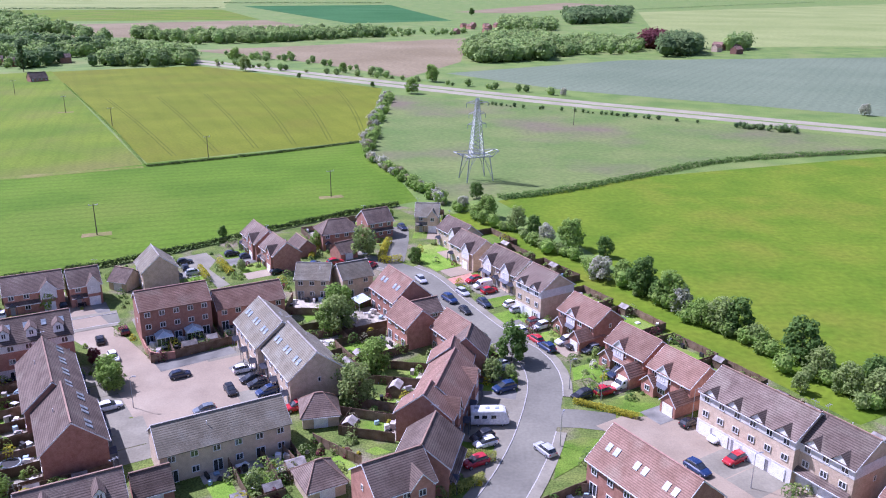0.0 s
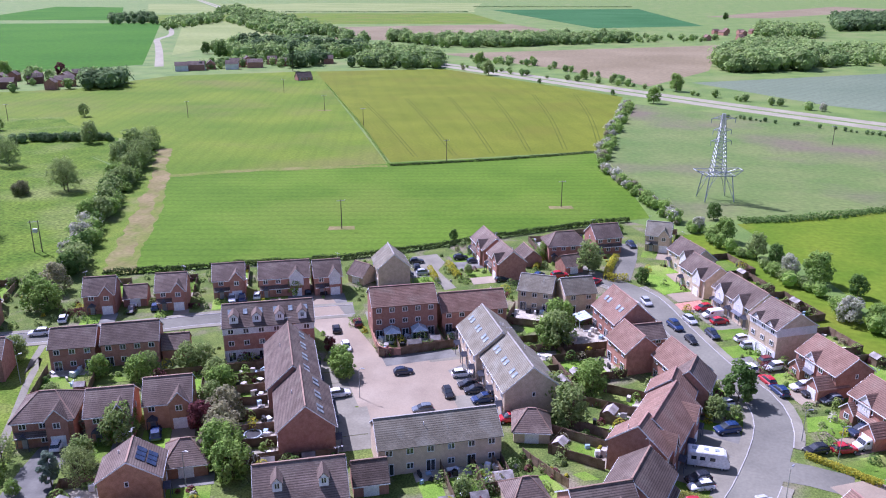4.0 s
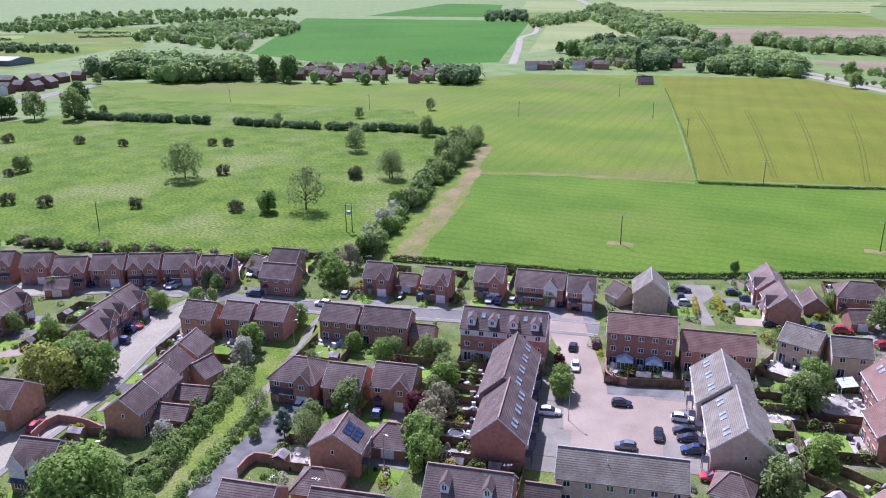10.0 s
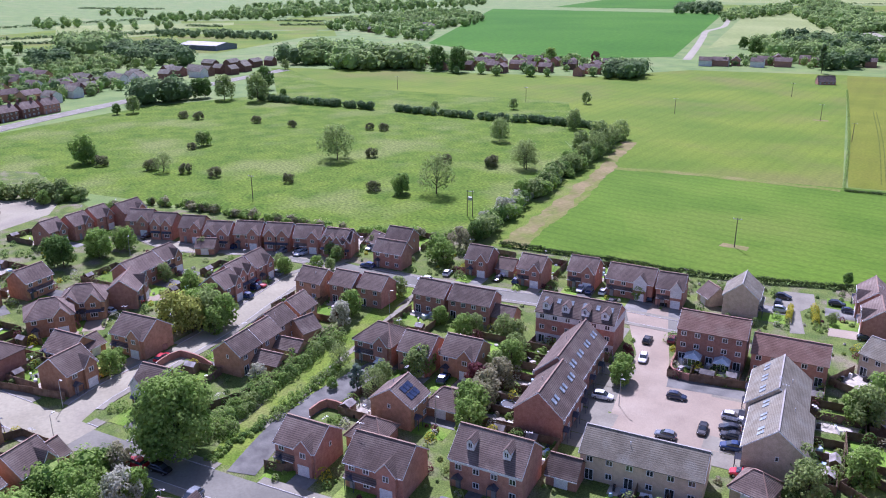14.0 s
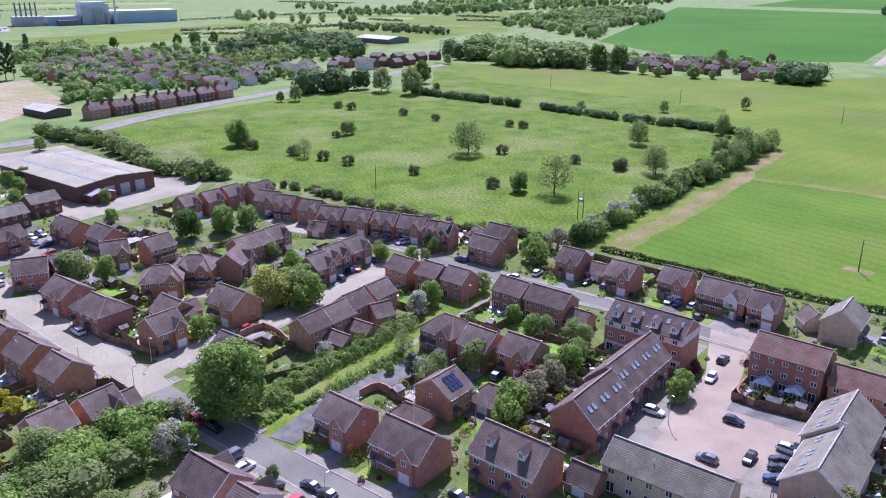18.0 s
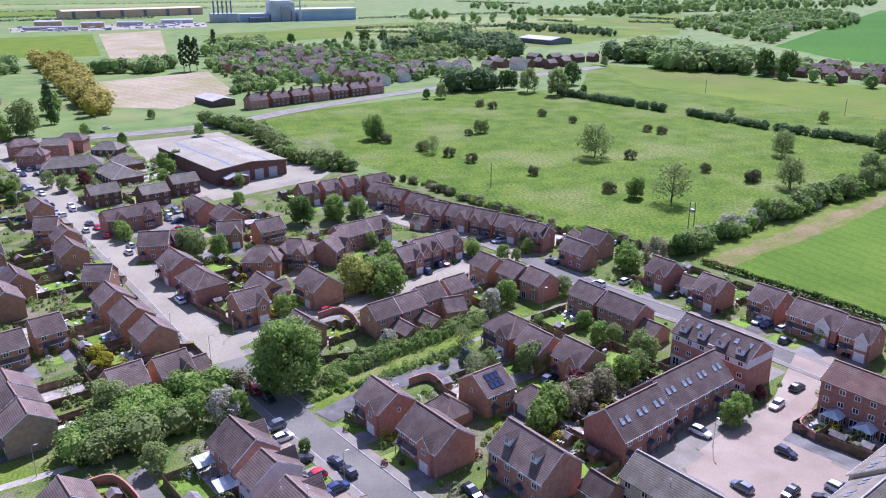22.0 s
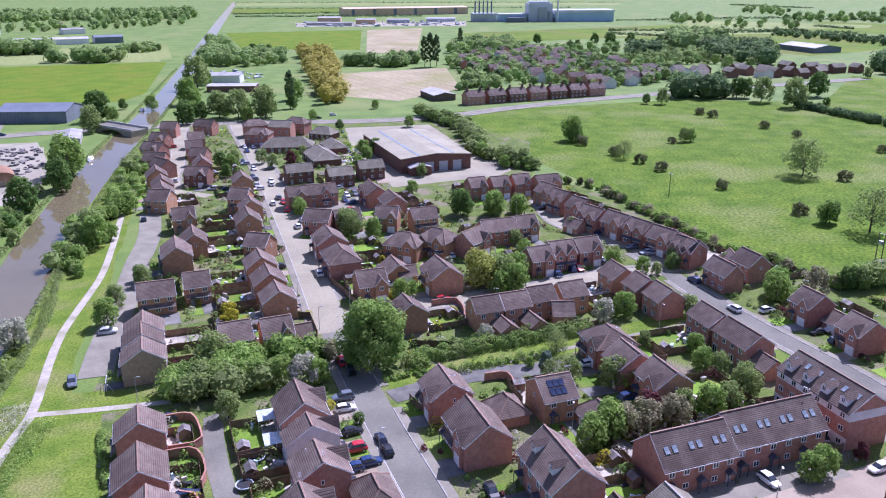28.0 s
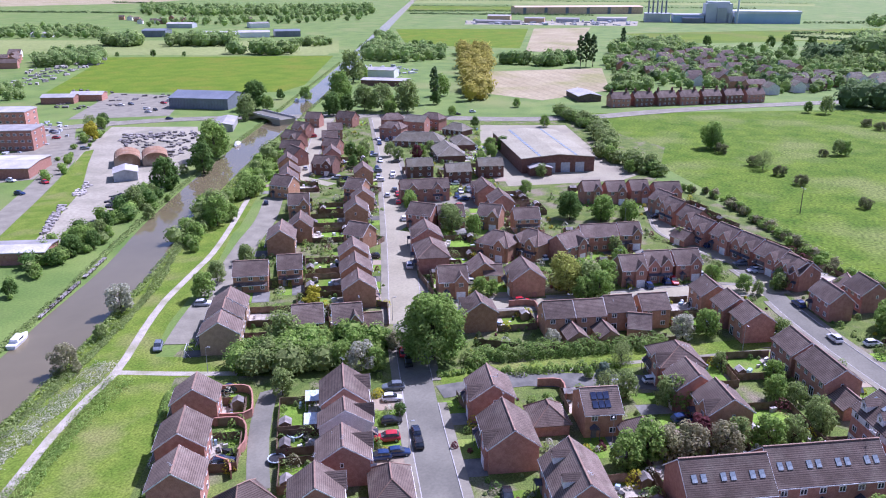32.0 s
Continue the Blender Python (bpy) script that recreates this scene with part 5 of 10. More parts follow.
def arched_barn(x, y, turn, L, W, he, rise, label):
    """A barn under one curved sheet roof, open at the ends below the arch."""
    root = empty("barn", pose(x, y, 0, 0, 0, turn), label, "barn", "works barns")
    n = 12
    arc = [(-W / 2 * math.cos(math.pi * i / n) * 1.03, he + rise * math.sin(math.pi * i / n)) for i in range(n + 1)]
    v = [(px, py, pz + dz) for dz in (0.0, -0.12) for px in (-L / 2, L / 2) for py, pz in arc]
    k = n + 1
    f = [(i, i + 1, k + i + 1, k + i) for i in range(n)] + [(2 * k + i + 1, 2 * k + i, 3 * k + i, 3 * k + i + 1) for i in range(n)]
    f += [(i + 1, i, 2 * k + i, 2 * k + i + 1) for i in range(n)] + [(k + i, k + i + 1, 3 * k + i + 1, 3 * k + i) for i in range(n)]
    part("curved_roof", mesh("curved_roof", v, [tuple(reversed(q)) for q in f], [RUST]), root)
    for s in (-1, 1):
        part("side_wall", boxes("side_wall", SHED, (-L / 2 + 0.2, s * W / 2 - 0.08, 0, L / 2 - 0.2, s * W / 2 + 0.08, he)), root)
    part("end_wall", mesh("end_wall", [(L / 2 - 0.3, py * 0.96, pz - 0.15) for py, pz in arc] + [(L / 2 - 0.3, W / 2 * 0.97, 0), (L / 2 - 0.3, -W / 2 * 0.97, 0)] + [(L / 2 - 0.15, py * 0.96, pz - 0.15) for py, pz in arc] + [(L / 2 - 0.15, W / 2 * 0.97, 0), (L / 2 - 0.15, -W / 2 * 0.97, 0)],
                          [tuple(range(n + 3)), tuple(range(2 * n + 5, n + 2, -1))], [RUST]), root)
    return root


def rooflight_rows(root, L, W, he, hr):
    k = (hr - he) / (W / 2)
    for i in range(14):
        for s in (-0.25, 0.25):
            part("rooflight", boxes("rooflight", SKYLIGHT, (-1.5, -0.6, 0, 1.5, 0.6, 0.08)), root, Matrix.Translation((-L / 2 + L * (i + 0.5) / 14, s * W, he + W * 0.25 * k + 0.29)) @ pose(0, 0, 0, -math.copysign(math.degrees(math.atan(k)), s), 0, 0))


def far_houses(name, points, count, seed, turn, label, wall="red", roof="brown"):
    """Small plain houses of a distant place, with their roofs, within an outline."""
    g = random.Random(seed)
    xs, ys = [p[0] for p in points], [p[1] for p in points]
    made, tries = [], 0
    proto = {}
    while len(made) < count and tries < 6000:
        tries += 1
        x, y = g.uniform(min(xs), max(xs)), g.uniform(min(ys), max(ys))
        inside = False
        for i in range(len(points)):
            a, b = points[i - 1], points[i]
            if (a[1] > y) != (b[1] > y) and x < (b[0] - a[0]) * (y - a[1]) / (b[1] - a[1]) + a[0]:
                inside = not inside
        if not inside or any(math.hypot(x - u, y - v) < 13.5 for u, v in made):
            continue
        made.append((x, y))
        kind = g.randrange(3)
        m = pose(x, y, 0, 0, 0, turn + g.choice((0, 90, 90, 0)) + g.uniform(-6, 6))
        if kind in proto:
            copy_thing(proto[kind], m)
            continue
        L, W = ((9, 7.5), (14, 8), (11, 8))[kind]
        root = empty("house", m, label, "house", name)
        proto[kind] = root
        w = wall if kind < 2 else "white" if seed % 2 else "dark"
        part("wall", mesh("wall", *wall_data(L, W, 5, 7.8), [BRICK[w]]), root)
        part("roof", mesh("roof", *roof_mesh(L, W, 5, 7.8, L), [ROOF[roof]]), root)



# ---- distant plant, bridge, boats ----
def cooling_plant(x, y, turn):
    root = empty("power_station", pose(x, y, 0, 0, 0, turn), "distant industrial plant with blue halls and slim stacks", "power station")
    part("turbine_hall", boxes("turbine_hall", PLANT_BLUE, (-30, -25, 0, 70, 25, 15)), root)
    part("hall_roof", boxes("hall_roof", PALE_PLANT, (-31, -26, 15, 71, 26, 19)), root)
    part("boiler_house", boxes("boiler_house", PALE_PLANT, (-75, -18, 0, -34, 18, 30), (-72, -14, 30, -38, 14, 33)), root)
    part("hopper", boxes("hopper", PLANT_GREY, (-58, -24, 0, -44, -18, 24), (-40, -22, 0, -34, -18, 16)), root)
    part("low_hall", boxes("low_hall", PLANT_BLUE, (-125, -18, 0, -77, 18, 11)), root)
    part("low_roof", boxes("low_roof", PLANT_GREY, (-126, -19, 11, -76, 19, 13)), root)
    part("side_hall", boxes("side_hall", BLUE_METAL, (-112, -34, 0, -80, -19, 8)), root)
    part("condenser", boxes("condenser", PLANT_GREY, (-170, -16, 0, -130, 16, 14)), root)
    for i in range(5):
        part("flue", mesh("flue", *tube((-136 - i * 7, 0, 13), (-136 - i * 7, 0, 34), 1.5, 1.2, 8), [BLUE_METAL]), root)
    part("chimney", mesh("chimney", *tube((-28, -32, 0), (-28, -32, 46), 1.6, 1.2, 10), [PALE_PLANT]), root)
    return root


def bridge(x, y, turn, span=34, width=10):
    root = empty("road_bridge", pose(x, y, 0, 0, 0, turn), "low concrete road bridge over the canal", "bridge")
    n = 12
    prof = [(-span / 2, 0.0)] + [(-9 * math.cos(math.pi * i / n), 0.2 + 2.0 * math.sin(math.pi * i / n)) for i in range(n + 1)] + [(span / 2, 0.0), (span / 2, 3.0), (-span / 2, 3.0)]
    k = len(prof)
    v = [(px, -width / 2, pz) for px, pz in prof] + [(px, width / 2, pz) for px, pz in prof]
    me = mesh("deck", v, [tuple(range(k)), tuple(range(2 * k - 1, k - 1, -1))] + [(i, k + i, k + (i + 1) % k, (i + 1) % k) for i in range(k)], [PALE_ROAD])
    part("deck", me, root)
    for s in (-1, 1):
        part("parapet", boxes("parapet", KERB, (-span / 2, s * width / 2 - 0.2, 3.0, span / 2, s * width / 2 + 0.2, 4.0)), root)
    part("carriageway", boxes("carriageway", ASPHALT, (-span / 2, -width / 2 + 0.25, 3.0, span / 2, width / 2 - 0.25, 3.06)), root)
    return root


def boat(x, y, turn, L=8.0, label="white canal cruiser moored by the bank"):
    root = empty("boat", pose(x, y, 0.0, 0, 0, turn), label, "boat", "moored boats")
    part("hull", mesh("hull", *loft([(px, [(-w, 0.9), (-w * 0.7, -0.2), (w * 0.7, -0.2), (w, 0.9)]) for px, w in ((-L / 2, 1.1), (0, 1.3), (L * 0.3, 1.0), (L / 2, 0.1))]), [WHITE]), root)
    part("cabin", mesh("cabin", *loft([(px, ring(w, 0.85, z)) for px, w, z in ((-L * 0.3, 0.9, 1.7), (L * 0.1, 0.9, 1.9), (L * 0.25, 0.6, 1.2))]), [PAINT["white"]]), root)
    part("cabin_windows", boxes("cabin_windows", GLASS, (-L * 0.22, -0.93, 1.15, L * 0.08, 0.93, 1.5)), root)
    return root


# ---- walls, junk, jetties and small things ----
def garden_wall(points, height, mat, label, name="garden_wall"):
    """A continuous wall along a line, with a coping."""
    line = smooth_line(points, 1.5)
    root = empty(name, Matrix.Identity(4), label, "wall")
    for nm, half, z0, z1 in (("wall_body", 0.11, -0.1, height), ("coping", 0.15, height, height + 0.07)):
        v, f = [], []
        for i, c in enumerate(line):
            d = (line[min(i + 1, len(line) - 1)] - line[max(i - 1, 0)]).normalized()
            s = Vector((-d.y, d.x, 0)) * half
            v += [(c.x - s.x, c.y - s.y, z0), (c.x + s.x, c.y + s.y, z0), (c.x + s.x, c.y + s.y, z1), (c.x - s.x, c.y - s.y, z1)]
        k = len(line)
        for i in range(k - 1):
            f += [(4 * i + (e + 1) % 4, 4 * i + e, 4 * i + 4 + e, 4 * i + 4 + (e + 1) % 4) for e in range(4)]
        f += [(0, 1, 2, 3), (4 * k - 1, 4 * k - 2, 4 * k - 3, 4 * k - 4)]
        part(nm, mesh(nm, v, f, [mat]), root)
    return root


def timber_fence(points):
    root = empty("boundary_fence", Matrix.Identity(4), "long weathered timber panel fence", "fence")
    for a, b in zip(points, points[1:]):
        fence_run(root, a, b)
    return root


def yard_goods(points, count, seed, mat, label, big=2.0):
    """Heaps, crates and stacked goods lying about a yard."""
    g = random.Random(seed)
    xs, ys = [p[0] for p in points], [p[1] for p in points]
    pieces, tries = [], 0
    while len(pieces) < count and tries < 5000:
        tries += 1
        x, y = g.uniform(min(xs), max(xs)), g.uniform(min(ys), max(ys))
        inside = False
        for i in range(len(points)):
            a, b = points[i - 1], points[i]
            if (a[1] > y) != (b[1] > y) and x < (b[0] - a[0]) * (y - a[1]) / (b[1] - a[1]) + a[0]:
                inside = not inside
        if not inside:
            continue
        w, d, h, t = g.uniform(0.5, big), g.uniform(0.4, big * 0.6), g.uniform(0.3, big * 0.7), g.uniform(0, math.pi)
        c, s = math.cos(t), math.sin(t)
        v, f = box_data(-w, -d, 0, w * g.uniform(0.7, 1), d * g.uniform(0.7, 1), h)
        pieces.append(([(x + p * c - q * s, y + p * s + q * c, 0.04 + r * (1 if i < 4 else g.uniform(0.7, 1.1))) for i, (p, q, r) in enumerate(v)], f))
    v, f = joined(pieces)
    return tagged(new("yard_goods", mesh("yard_goods", v, f, [mat])), label, "stacked goods", kind="stuff")


def jetty(x, y, turn, L):
    root = empty("jetty", pose(x, y, 0, 0, 0, turn), "narrow timber mooring jetty at the canal edge", "jetty", "jetties")
    part("deck", boxes("deck", SHED, (-L / 2, -0.6, 0.55, L / 2, 0.6, 0.68)), root)
    for i in range(4):
        part("post", mesh("post", *tube((-L / 2 + 0.3 + i * (L - 0.6) / 3, 0.5, -0.5), (-L / 2 + 0.3 + i * (L - 0.6) / 3, 0.5, 1.1), 0.09, 0.09, 6), [TIMBER]), root)
    return root


def goal_posts(x, y, turn):
    root = empty("goal", pose(x, y, 0.05, 0, 0, turn), "white metal football goal on the green", "goal")
    for s in (-1, 1):
        part("upright", mesh("upright", *tube((s * 1.8, 0, 0), (s * 1.8, 0, 1.9), 0.06, 0.06, 6), [WHITE]), root)
        part("stay", mesh("stay", *tube((s * 1.8, 0, 1.9), (s * 1.8, 1.2, 0), 0.04, 0.04, 6), [WHITE]), root)
    part("crossbar", mesh("crossbar", *tube((-1.8, 0, 1.9), (1.8, 0, 1.9), 0.06, 0.06, 6), [WHITE]), root)
    return root


def trampoline(x, y):
    root = empty("trampoline", pose(x, y, 0.05), "round garden trampoline with a dark bed", "trampoline", "trampolines")
    part("bed", mesh("bed", *tube((0, 0, 0.62), (0, 0, 0.66), 1.3, 1.3, 20), [BLACK]), root)
    part("rim", mesh("rim", *joined([tube((1.42 * math.cos(a), 1.42 * math.sin(a), 0.68), (1.42 * math.cos(a + 0.3142), 1.42 * math.sin(a + 0.3142), 0.68), 0.12, 0.12, 6) for a in [i * 0.3142 for i in range(20)]]), [CONSERVATORY]), root)
    for i in range(4):
        a = i * math.pi / 2
        part("leg", mesh("leg", *tube((1.3 * math.cos(a), 1.3 * math.sin(a), 0), (1.3 * math.cos(a), 1.3 * math.sin(a), 0.66), 0.03, 0.03, 5), [STEEL]), root)
    return root


def lean_to(x, y, turn, w=4.0, d=3.0):
    """A glazed lean-to roof on posts against a house."""
    root = empty("glazed_canopy", pose(x, y, 0.05, 0, 0, turn), "white framed glazed canopy against a house", "canopy", "canopies")
    part("canopy_glass", mesh("canopy_glass", [(-w / 2, -d, 2.1), (w / 2, -d, 2.1), (w / 2, 0, 2.7), (-w / 2, 0, 2.7), (-w / 2, -d, 2.14), (w / 2, -d, 2.14), (w / 2, 0, 2.74), (-w / 2, 0, 2.74)], BOX_FACES, [CONSERVATORY]), root)
    for i in range(5):
        px = -w / 2 + w * i / 4
        part("rafter", mesh("rafter", *tube((px, -d - 0.05, 2.14), (px, 0, 2.76), 0.05, 0.05, 4), [WHITE]), root)
    for px in (-w / 2, 0, w / 2):
        part("post", mesh("post", *tube((px, -d, 0), (px, -d, 2.1), 0.05, 0.05, 5), [WHITE]), root)
    return root


# ---- ground and fields ----
ring_n = 48
gv, gf = [(0, 0, 0)], []
for ri, rad in enumerate((150, 400, 900, 1800, 3200, 4950)):
    for k in range(ring_n):
        gv.append((-80 + rad * math.cos(2 * math.pi * k / ring_n), 100 + rad * math.sin(2 * math.pi * k / ring_n), 0))
for k in range(ring_n):
    gf.append((0, 1 + k, 1 + (k + 1) % ring_n))
    for ri in range(5):
        a, b = 1 + ri * ring_n, 1 + (ri + 1) * ring_n
        gf.append((a + k, b + k, b + (k + 1) % ring_n, a + (k + 1) % ring_n))
gv[0] = (-80, 100, 0)
tagged(new("ground", mesh("ground", gv, gf, [GRASS])), "open grassy farmland reaching to the horizon", "ground", kind="structure")

CROP = material("young cereal crop", (0.08, 0.155, 0.008), (0.11, 0.196, 0.012), 0.9, 0.03, 0.8, 0.3, 3, stripe=(18, 5.0, 0.12), third=(0.122, 0.182, 0.018), third_scale=0.015, gloss=0.12)
CROP_LIGHT = material("light young crop", (0.095, 0.162, 0.010), (0.150, 0.205, 0.016), 0.9, 0.02, 0.8, 0.3, 3, stripe=(110, 7.0, 0.07), third=(0.155, 0.165, 0.035), third_scale=0.012, gloss=0.12)
CROP_OLIVE = material("olive cereal crop", (0.125, 0.155, 0.008), (0.158, 0.186, 0.012), 0.9, 0.03, 0.9, 0.3, 3, stripe=(115, 12, 0.06), third=(0.14, 0.152, 0.012), third_scale=0.02, gloss=0.12)
MEADOW = material("rough pasture", (0.07, 0.132, 0.010), (0.126, 0.188, 0.018), 0.95, 0.09, 0.9, 0.8, 1.6, third=(0.16, 0.198, 0.048), third_scale=0.03, grain=0.6, gloss=0.1)
PASTURE = material("bright pasture", (0.095, 0.165, 0.008), (0.138, 0.2, 0.012), 0.95, 0.06, 0.6, 0.5, 2, third=(0.15, 0.18, 0.016), third_scale=0.03, gloss=0.12)
PYLON_FIELD = material("mixed rough grass", (0.10, 0.165, 0.03), (0.155, 0.195, 0.05), 0.95, 0.03, 0.5, 0.4, 2, third=(0.155, 0.13, 0.075), third_scale=0.014)
GREYGREEN = material("grey green crop", (0.125, 0.165, 0.09), (0.155, 0.195, 0.11), 0.95, 0.01, 0.4, stripe=(60, 8, 0.06))
DARKCROP = material("deep green crop", (0.040, 0.135, 0.006), (0.058, 0.165, 0.009), 0.95, 0.006, 0.2, stripe=(10, 14, 0.1), gloss=0.1)
TEALCROP = material("blue green crop", (0.032, 0.115, 0.03), (0.05, 0.145, 0.045), 0.95, 0.006, 0.2, stripe=(40, 20, 0.1), gloss=0.1)
PLOUGH = material("bare ploughed soil", (0.205, 0.165, 0.09), (0.26, 0.212, 0.122), 0.95, 0.01, 0.3, stripe=(30, 10, 0.08), gloss=0.12)
STUBBLE = material("dry stubble", (0.31, 0.262, 0.15), (0.39, 0.335, 0.205), 0.95, 0.03, 0.4, stripe=(40, 9, 0.1), third=(0.27, 0.255, 0.11), third_scale=0.02, gloss=0.12)
EDGE = material("thin worn crop edge", (0.125, 0.18, 0.02), (0.20, 0.19, 0.06), 0.95, 0.08, 0.8, gloss=0.12)
TRACK = material("worn earth and grass", (0.185, 0.165, 0.06), (0.255, 0.205, 0.095), 0.95, 0.11, 0.8, 0.4, 3, third=(0.12, 0.175, 0.02), third_scale=0.06, gloss=0.12)
PALECROP = material("pale green crop", (0.20, 0.245, 0.075), (0.26, 0.295, 0.105), 0.95, 0.006, 0.2, gloss=0.12)

sheet("field", [(-141.3, 159.8), (-157.2, 191.5), (-196.3, 262.7), (-119.7, 312.0), (-36.3, 359.6), (-23.6, 317.1), (-8.5, 258.1), (-37.0, 236.1), (-61.8, 214.6), (-87.6, 192.7), (-115.1, 177.4)], 0.014, CROP, "bright green young cereal field", category="field")
sheet("field", [(-198.7, 262.9), (-234.5, 312.5), (-286.9, 336.7), (-321.8, 356.9), (-426.1, 450.0), (-419.3, 526.9), (-409.9, 575.7), (-312.1, 646.2), (-119.1, 310.3)], 0.015, CROP_LIGHT, "light green young crop field with tan patches", category="field")
sheet("field", [(-311.2, 643.7), (-206.4, 700.2), (-42.4, 554.3), (-37.9, 363.8), (-118.6, 313.3)], 0.017, CROP_OLIVE, "olive green cereal field with tractor lines", category="field")
sheet("field", [(-404.6, -10.6), (-428.7, 41.7), (-483.8, 145.5), (-487.2, 253.6), (-283.4, 307.1), (-224.1, 271.0), (-149.3, 157.8), (-150.1, 156.9), (-164.7, 144.7), (-178.7, 128.8), (-215.0, 109.6), (-253.4, 87.4), (-302.7, 55.7), (-336.7, 39.7)], 0.011, MEADOW, "rough pasture meadow dotted with shrubs", category="field")
sheet("field", [(-634.9, 307.8), (-394.7, 504.7), (-361.5, 415.3), (-338.5, 374.2), (-501.9, 283.5)], 0.020, CROP_LIGHT, "light green crop field before the village", category="field")
sheet("field", [(-640.0, 296.0), (-428.0, 470.0), (-300.0, 372.0), (-226.0, 274.0), (-286.0, 306.0), (-487.0, 236.0)], 0.010, MEADOW, "rough pasture between hedge and crop", category="field")
sheet("field", [(-486.4, 232.8), (-473.7, 290.6), (-315.3, 348.3), (-278.1, 319.5), (-380.9, 262.2)], 0.012, MEADOW, "narrow strip of pasture behind a hedge", category="field")
sheet("field", [(-31.6, 523.1), (74.1, 469.7), (209.8, 376.4), (285.3, 326.8), (313.4, 361.4), (194.2, 346.5), (121.1, 327.4), (79.2, 300.2), (20.4, 265.8), (2.9, 255.0), (-9.1, 278.5), (-18.8, 305.5), (-30.9, 343.9)], 0.023, PYLON_FIELD, "uneven grass field round the pylon", category="field")
sheet("field", [(18.1, 259.0), (78.3, 296.4), (189.7, 338.0), (304.8, 350.8), (108.5, 109.5), (77.9, 126.1), (72.2, 138.1), (63.7, 153.5), (49.8, 179.4), (35.1, 219.4)], 0.025, PASTURE, "bright green pasture beyond the tree row", category="field")
sheet("field", [(1.6, 654.6), (169.3, 781.9), (450.9, 836.8), (731.2, 874.9), (375.6, 437.8), (246.8, 447.1), (82.7, 552.9)], 0.026, GREYGREEN, "flat grey green crop field beyond the motorway", category="field")
sheet("field", [(-262.9, 853.6), (32.0, 1083.6), (14.8, 752.0), (-28.7, 620.4), (-114.6, 730.6)], 0.028, PLOUGH, "bare brown ploughed field", category="field")
sheet("field", [(-618.6, 1338.0), (-335.0, 1550.4), (-146.8, 1212.8), (-278.0, 1047.2), (-485.1, 1044.5)], 0.030, PLOUGH, "distant strip of bare soil", category="field")
sheet("field", [(-586.6, 2422.7), (-175.8, 2665.7), (13.9, 1587.0), (-165.0, 1447.8)], 0.031, TEALCROP, "distant blue green crop field", category="field")
sheet("field", [(-2026.9, 2754.0), (-858.5, 3195.0), (-580.6, 2210.4), (-1389.1, 1880.4)], 0.033, PALECROP, "distant pale crop field", category="field")
sheet("field", [(-1298.3, 1756.1), (-536.6, 2041.1), (-350.2, 1571.7), (-978.5, 1318.0)], 0.034, CROP_LIGHT, "distant light green strip of crop", category="field")
sheet("field", [(500.2, 2151.8), (1746.7, 3310.9), (3369.7, 4117.6), (796.9, 955.5), (535.4, 998.0), (255.1, 943.5)], 0.036, PALECROP, "distant pale green hill field", category="field")
sheet("field", [(17.6, 2045.6), (455.8, 3171.6), (596.4, 2819.7), (153.0, 1998.8)], 0.038, PLOUGH, "distant strip of bare soil", category="field")
sheet("field", [(-774.3, 549.3), (-1472.6, 1185.0), (-994.5, 1383.3), (-492.8, 651.3), (-537.3, 567.7), (-629.6, 533.9)], 0.039, DARKCROP, "large deep green crop field", category="field")
sheet("field", [(-529.8, 749.6), (-933.2, 1366.2), (-917.7, 1499.4), (-546.9, 1057.2), (-559.4, 887.0)], 0.041, PALECROP, "small pale field beside the lane", category="field")
sheet("field", [(-1449.9, 1350.2), (-2059.2, 2305.1), (-1785.2, 2294.9), (-1155.9, 1474.0)], 0.042, DARKCROP, "distant deep green field", category="field")
sheet("field", [(-1191.5, 148.2), (-1106.6, 298.2), (-1079.3, 550.5), (-990.4, 515.6), (-803.3, 302.6), (-1014.6, 126.9)], 0.044, CROP_LIGHT, "distant green field", category="field")
sheet("field", [(-349.5, -360.0), (-551.5, -502.0), (-650.4, -306.8), (-455.9, -217.9), (-417.0, -211.9)], 0.046, PASTURE, "green pasture beside the canal", category="field")
sheet("field", [(-630.9, -838.7), (-814.8, -394.3), (-678.0, -316.2), (-513.7, -681.4)], 0.047, PALECROP, "distant yellow green field", category="field")
sheet("field", [(-583.7, -121.9), (-645.4, -37.8), (-512.9, -3.4), (-449.1, -34.4), (-464.0, -77.9)], 0.049, STUBBLE, "dry pale stubble field with tracks", category="field")
sheet("field", [(-1109.6, -237.0), (-1165.7, -166.3), (-771.4, -91.0), (-769.1, -144.7)], 0.050, STUBBLE, "dry pale stubble field", category="field")
sheet("field", [(-1021.4, -418.8), (-1106.4, -244.6), (-797.9, -160.0), (-789.3, -291.6)], 0.052, PASTURE, "distant green field", category="field")
sheet("field", [(-1057.3, -99.4), (-1319.2, 238.7), (-1086.9, 218.7), (-922.6, -8.7)], 0.054, CROP_LIGHT, "distant green meadow strip", category="field")
sheet("field_margin", [(-145.0, 156.0), (-167.6, 190.0), (-188.6, 228.0), (-217.7, 280.0), (-235.1, 313.0), (-226.0, 310.0), (-195.0, 262.0), (-156.0, 191.0), (-139.0, 160.0)], 0.011, BANK, "rough grass margin beside the hedgerow", category="field")
ragged("farm_track", [(-139.5, 164.5), (-153.0, 186.4), (-169.0, 214.6), (-190.0, 250.6), (-207.3, 277.1), (-229.0, 310.7)], 6.0, 0.062, TRACK, "bare tan earth track along the field edge", 5)
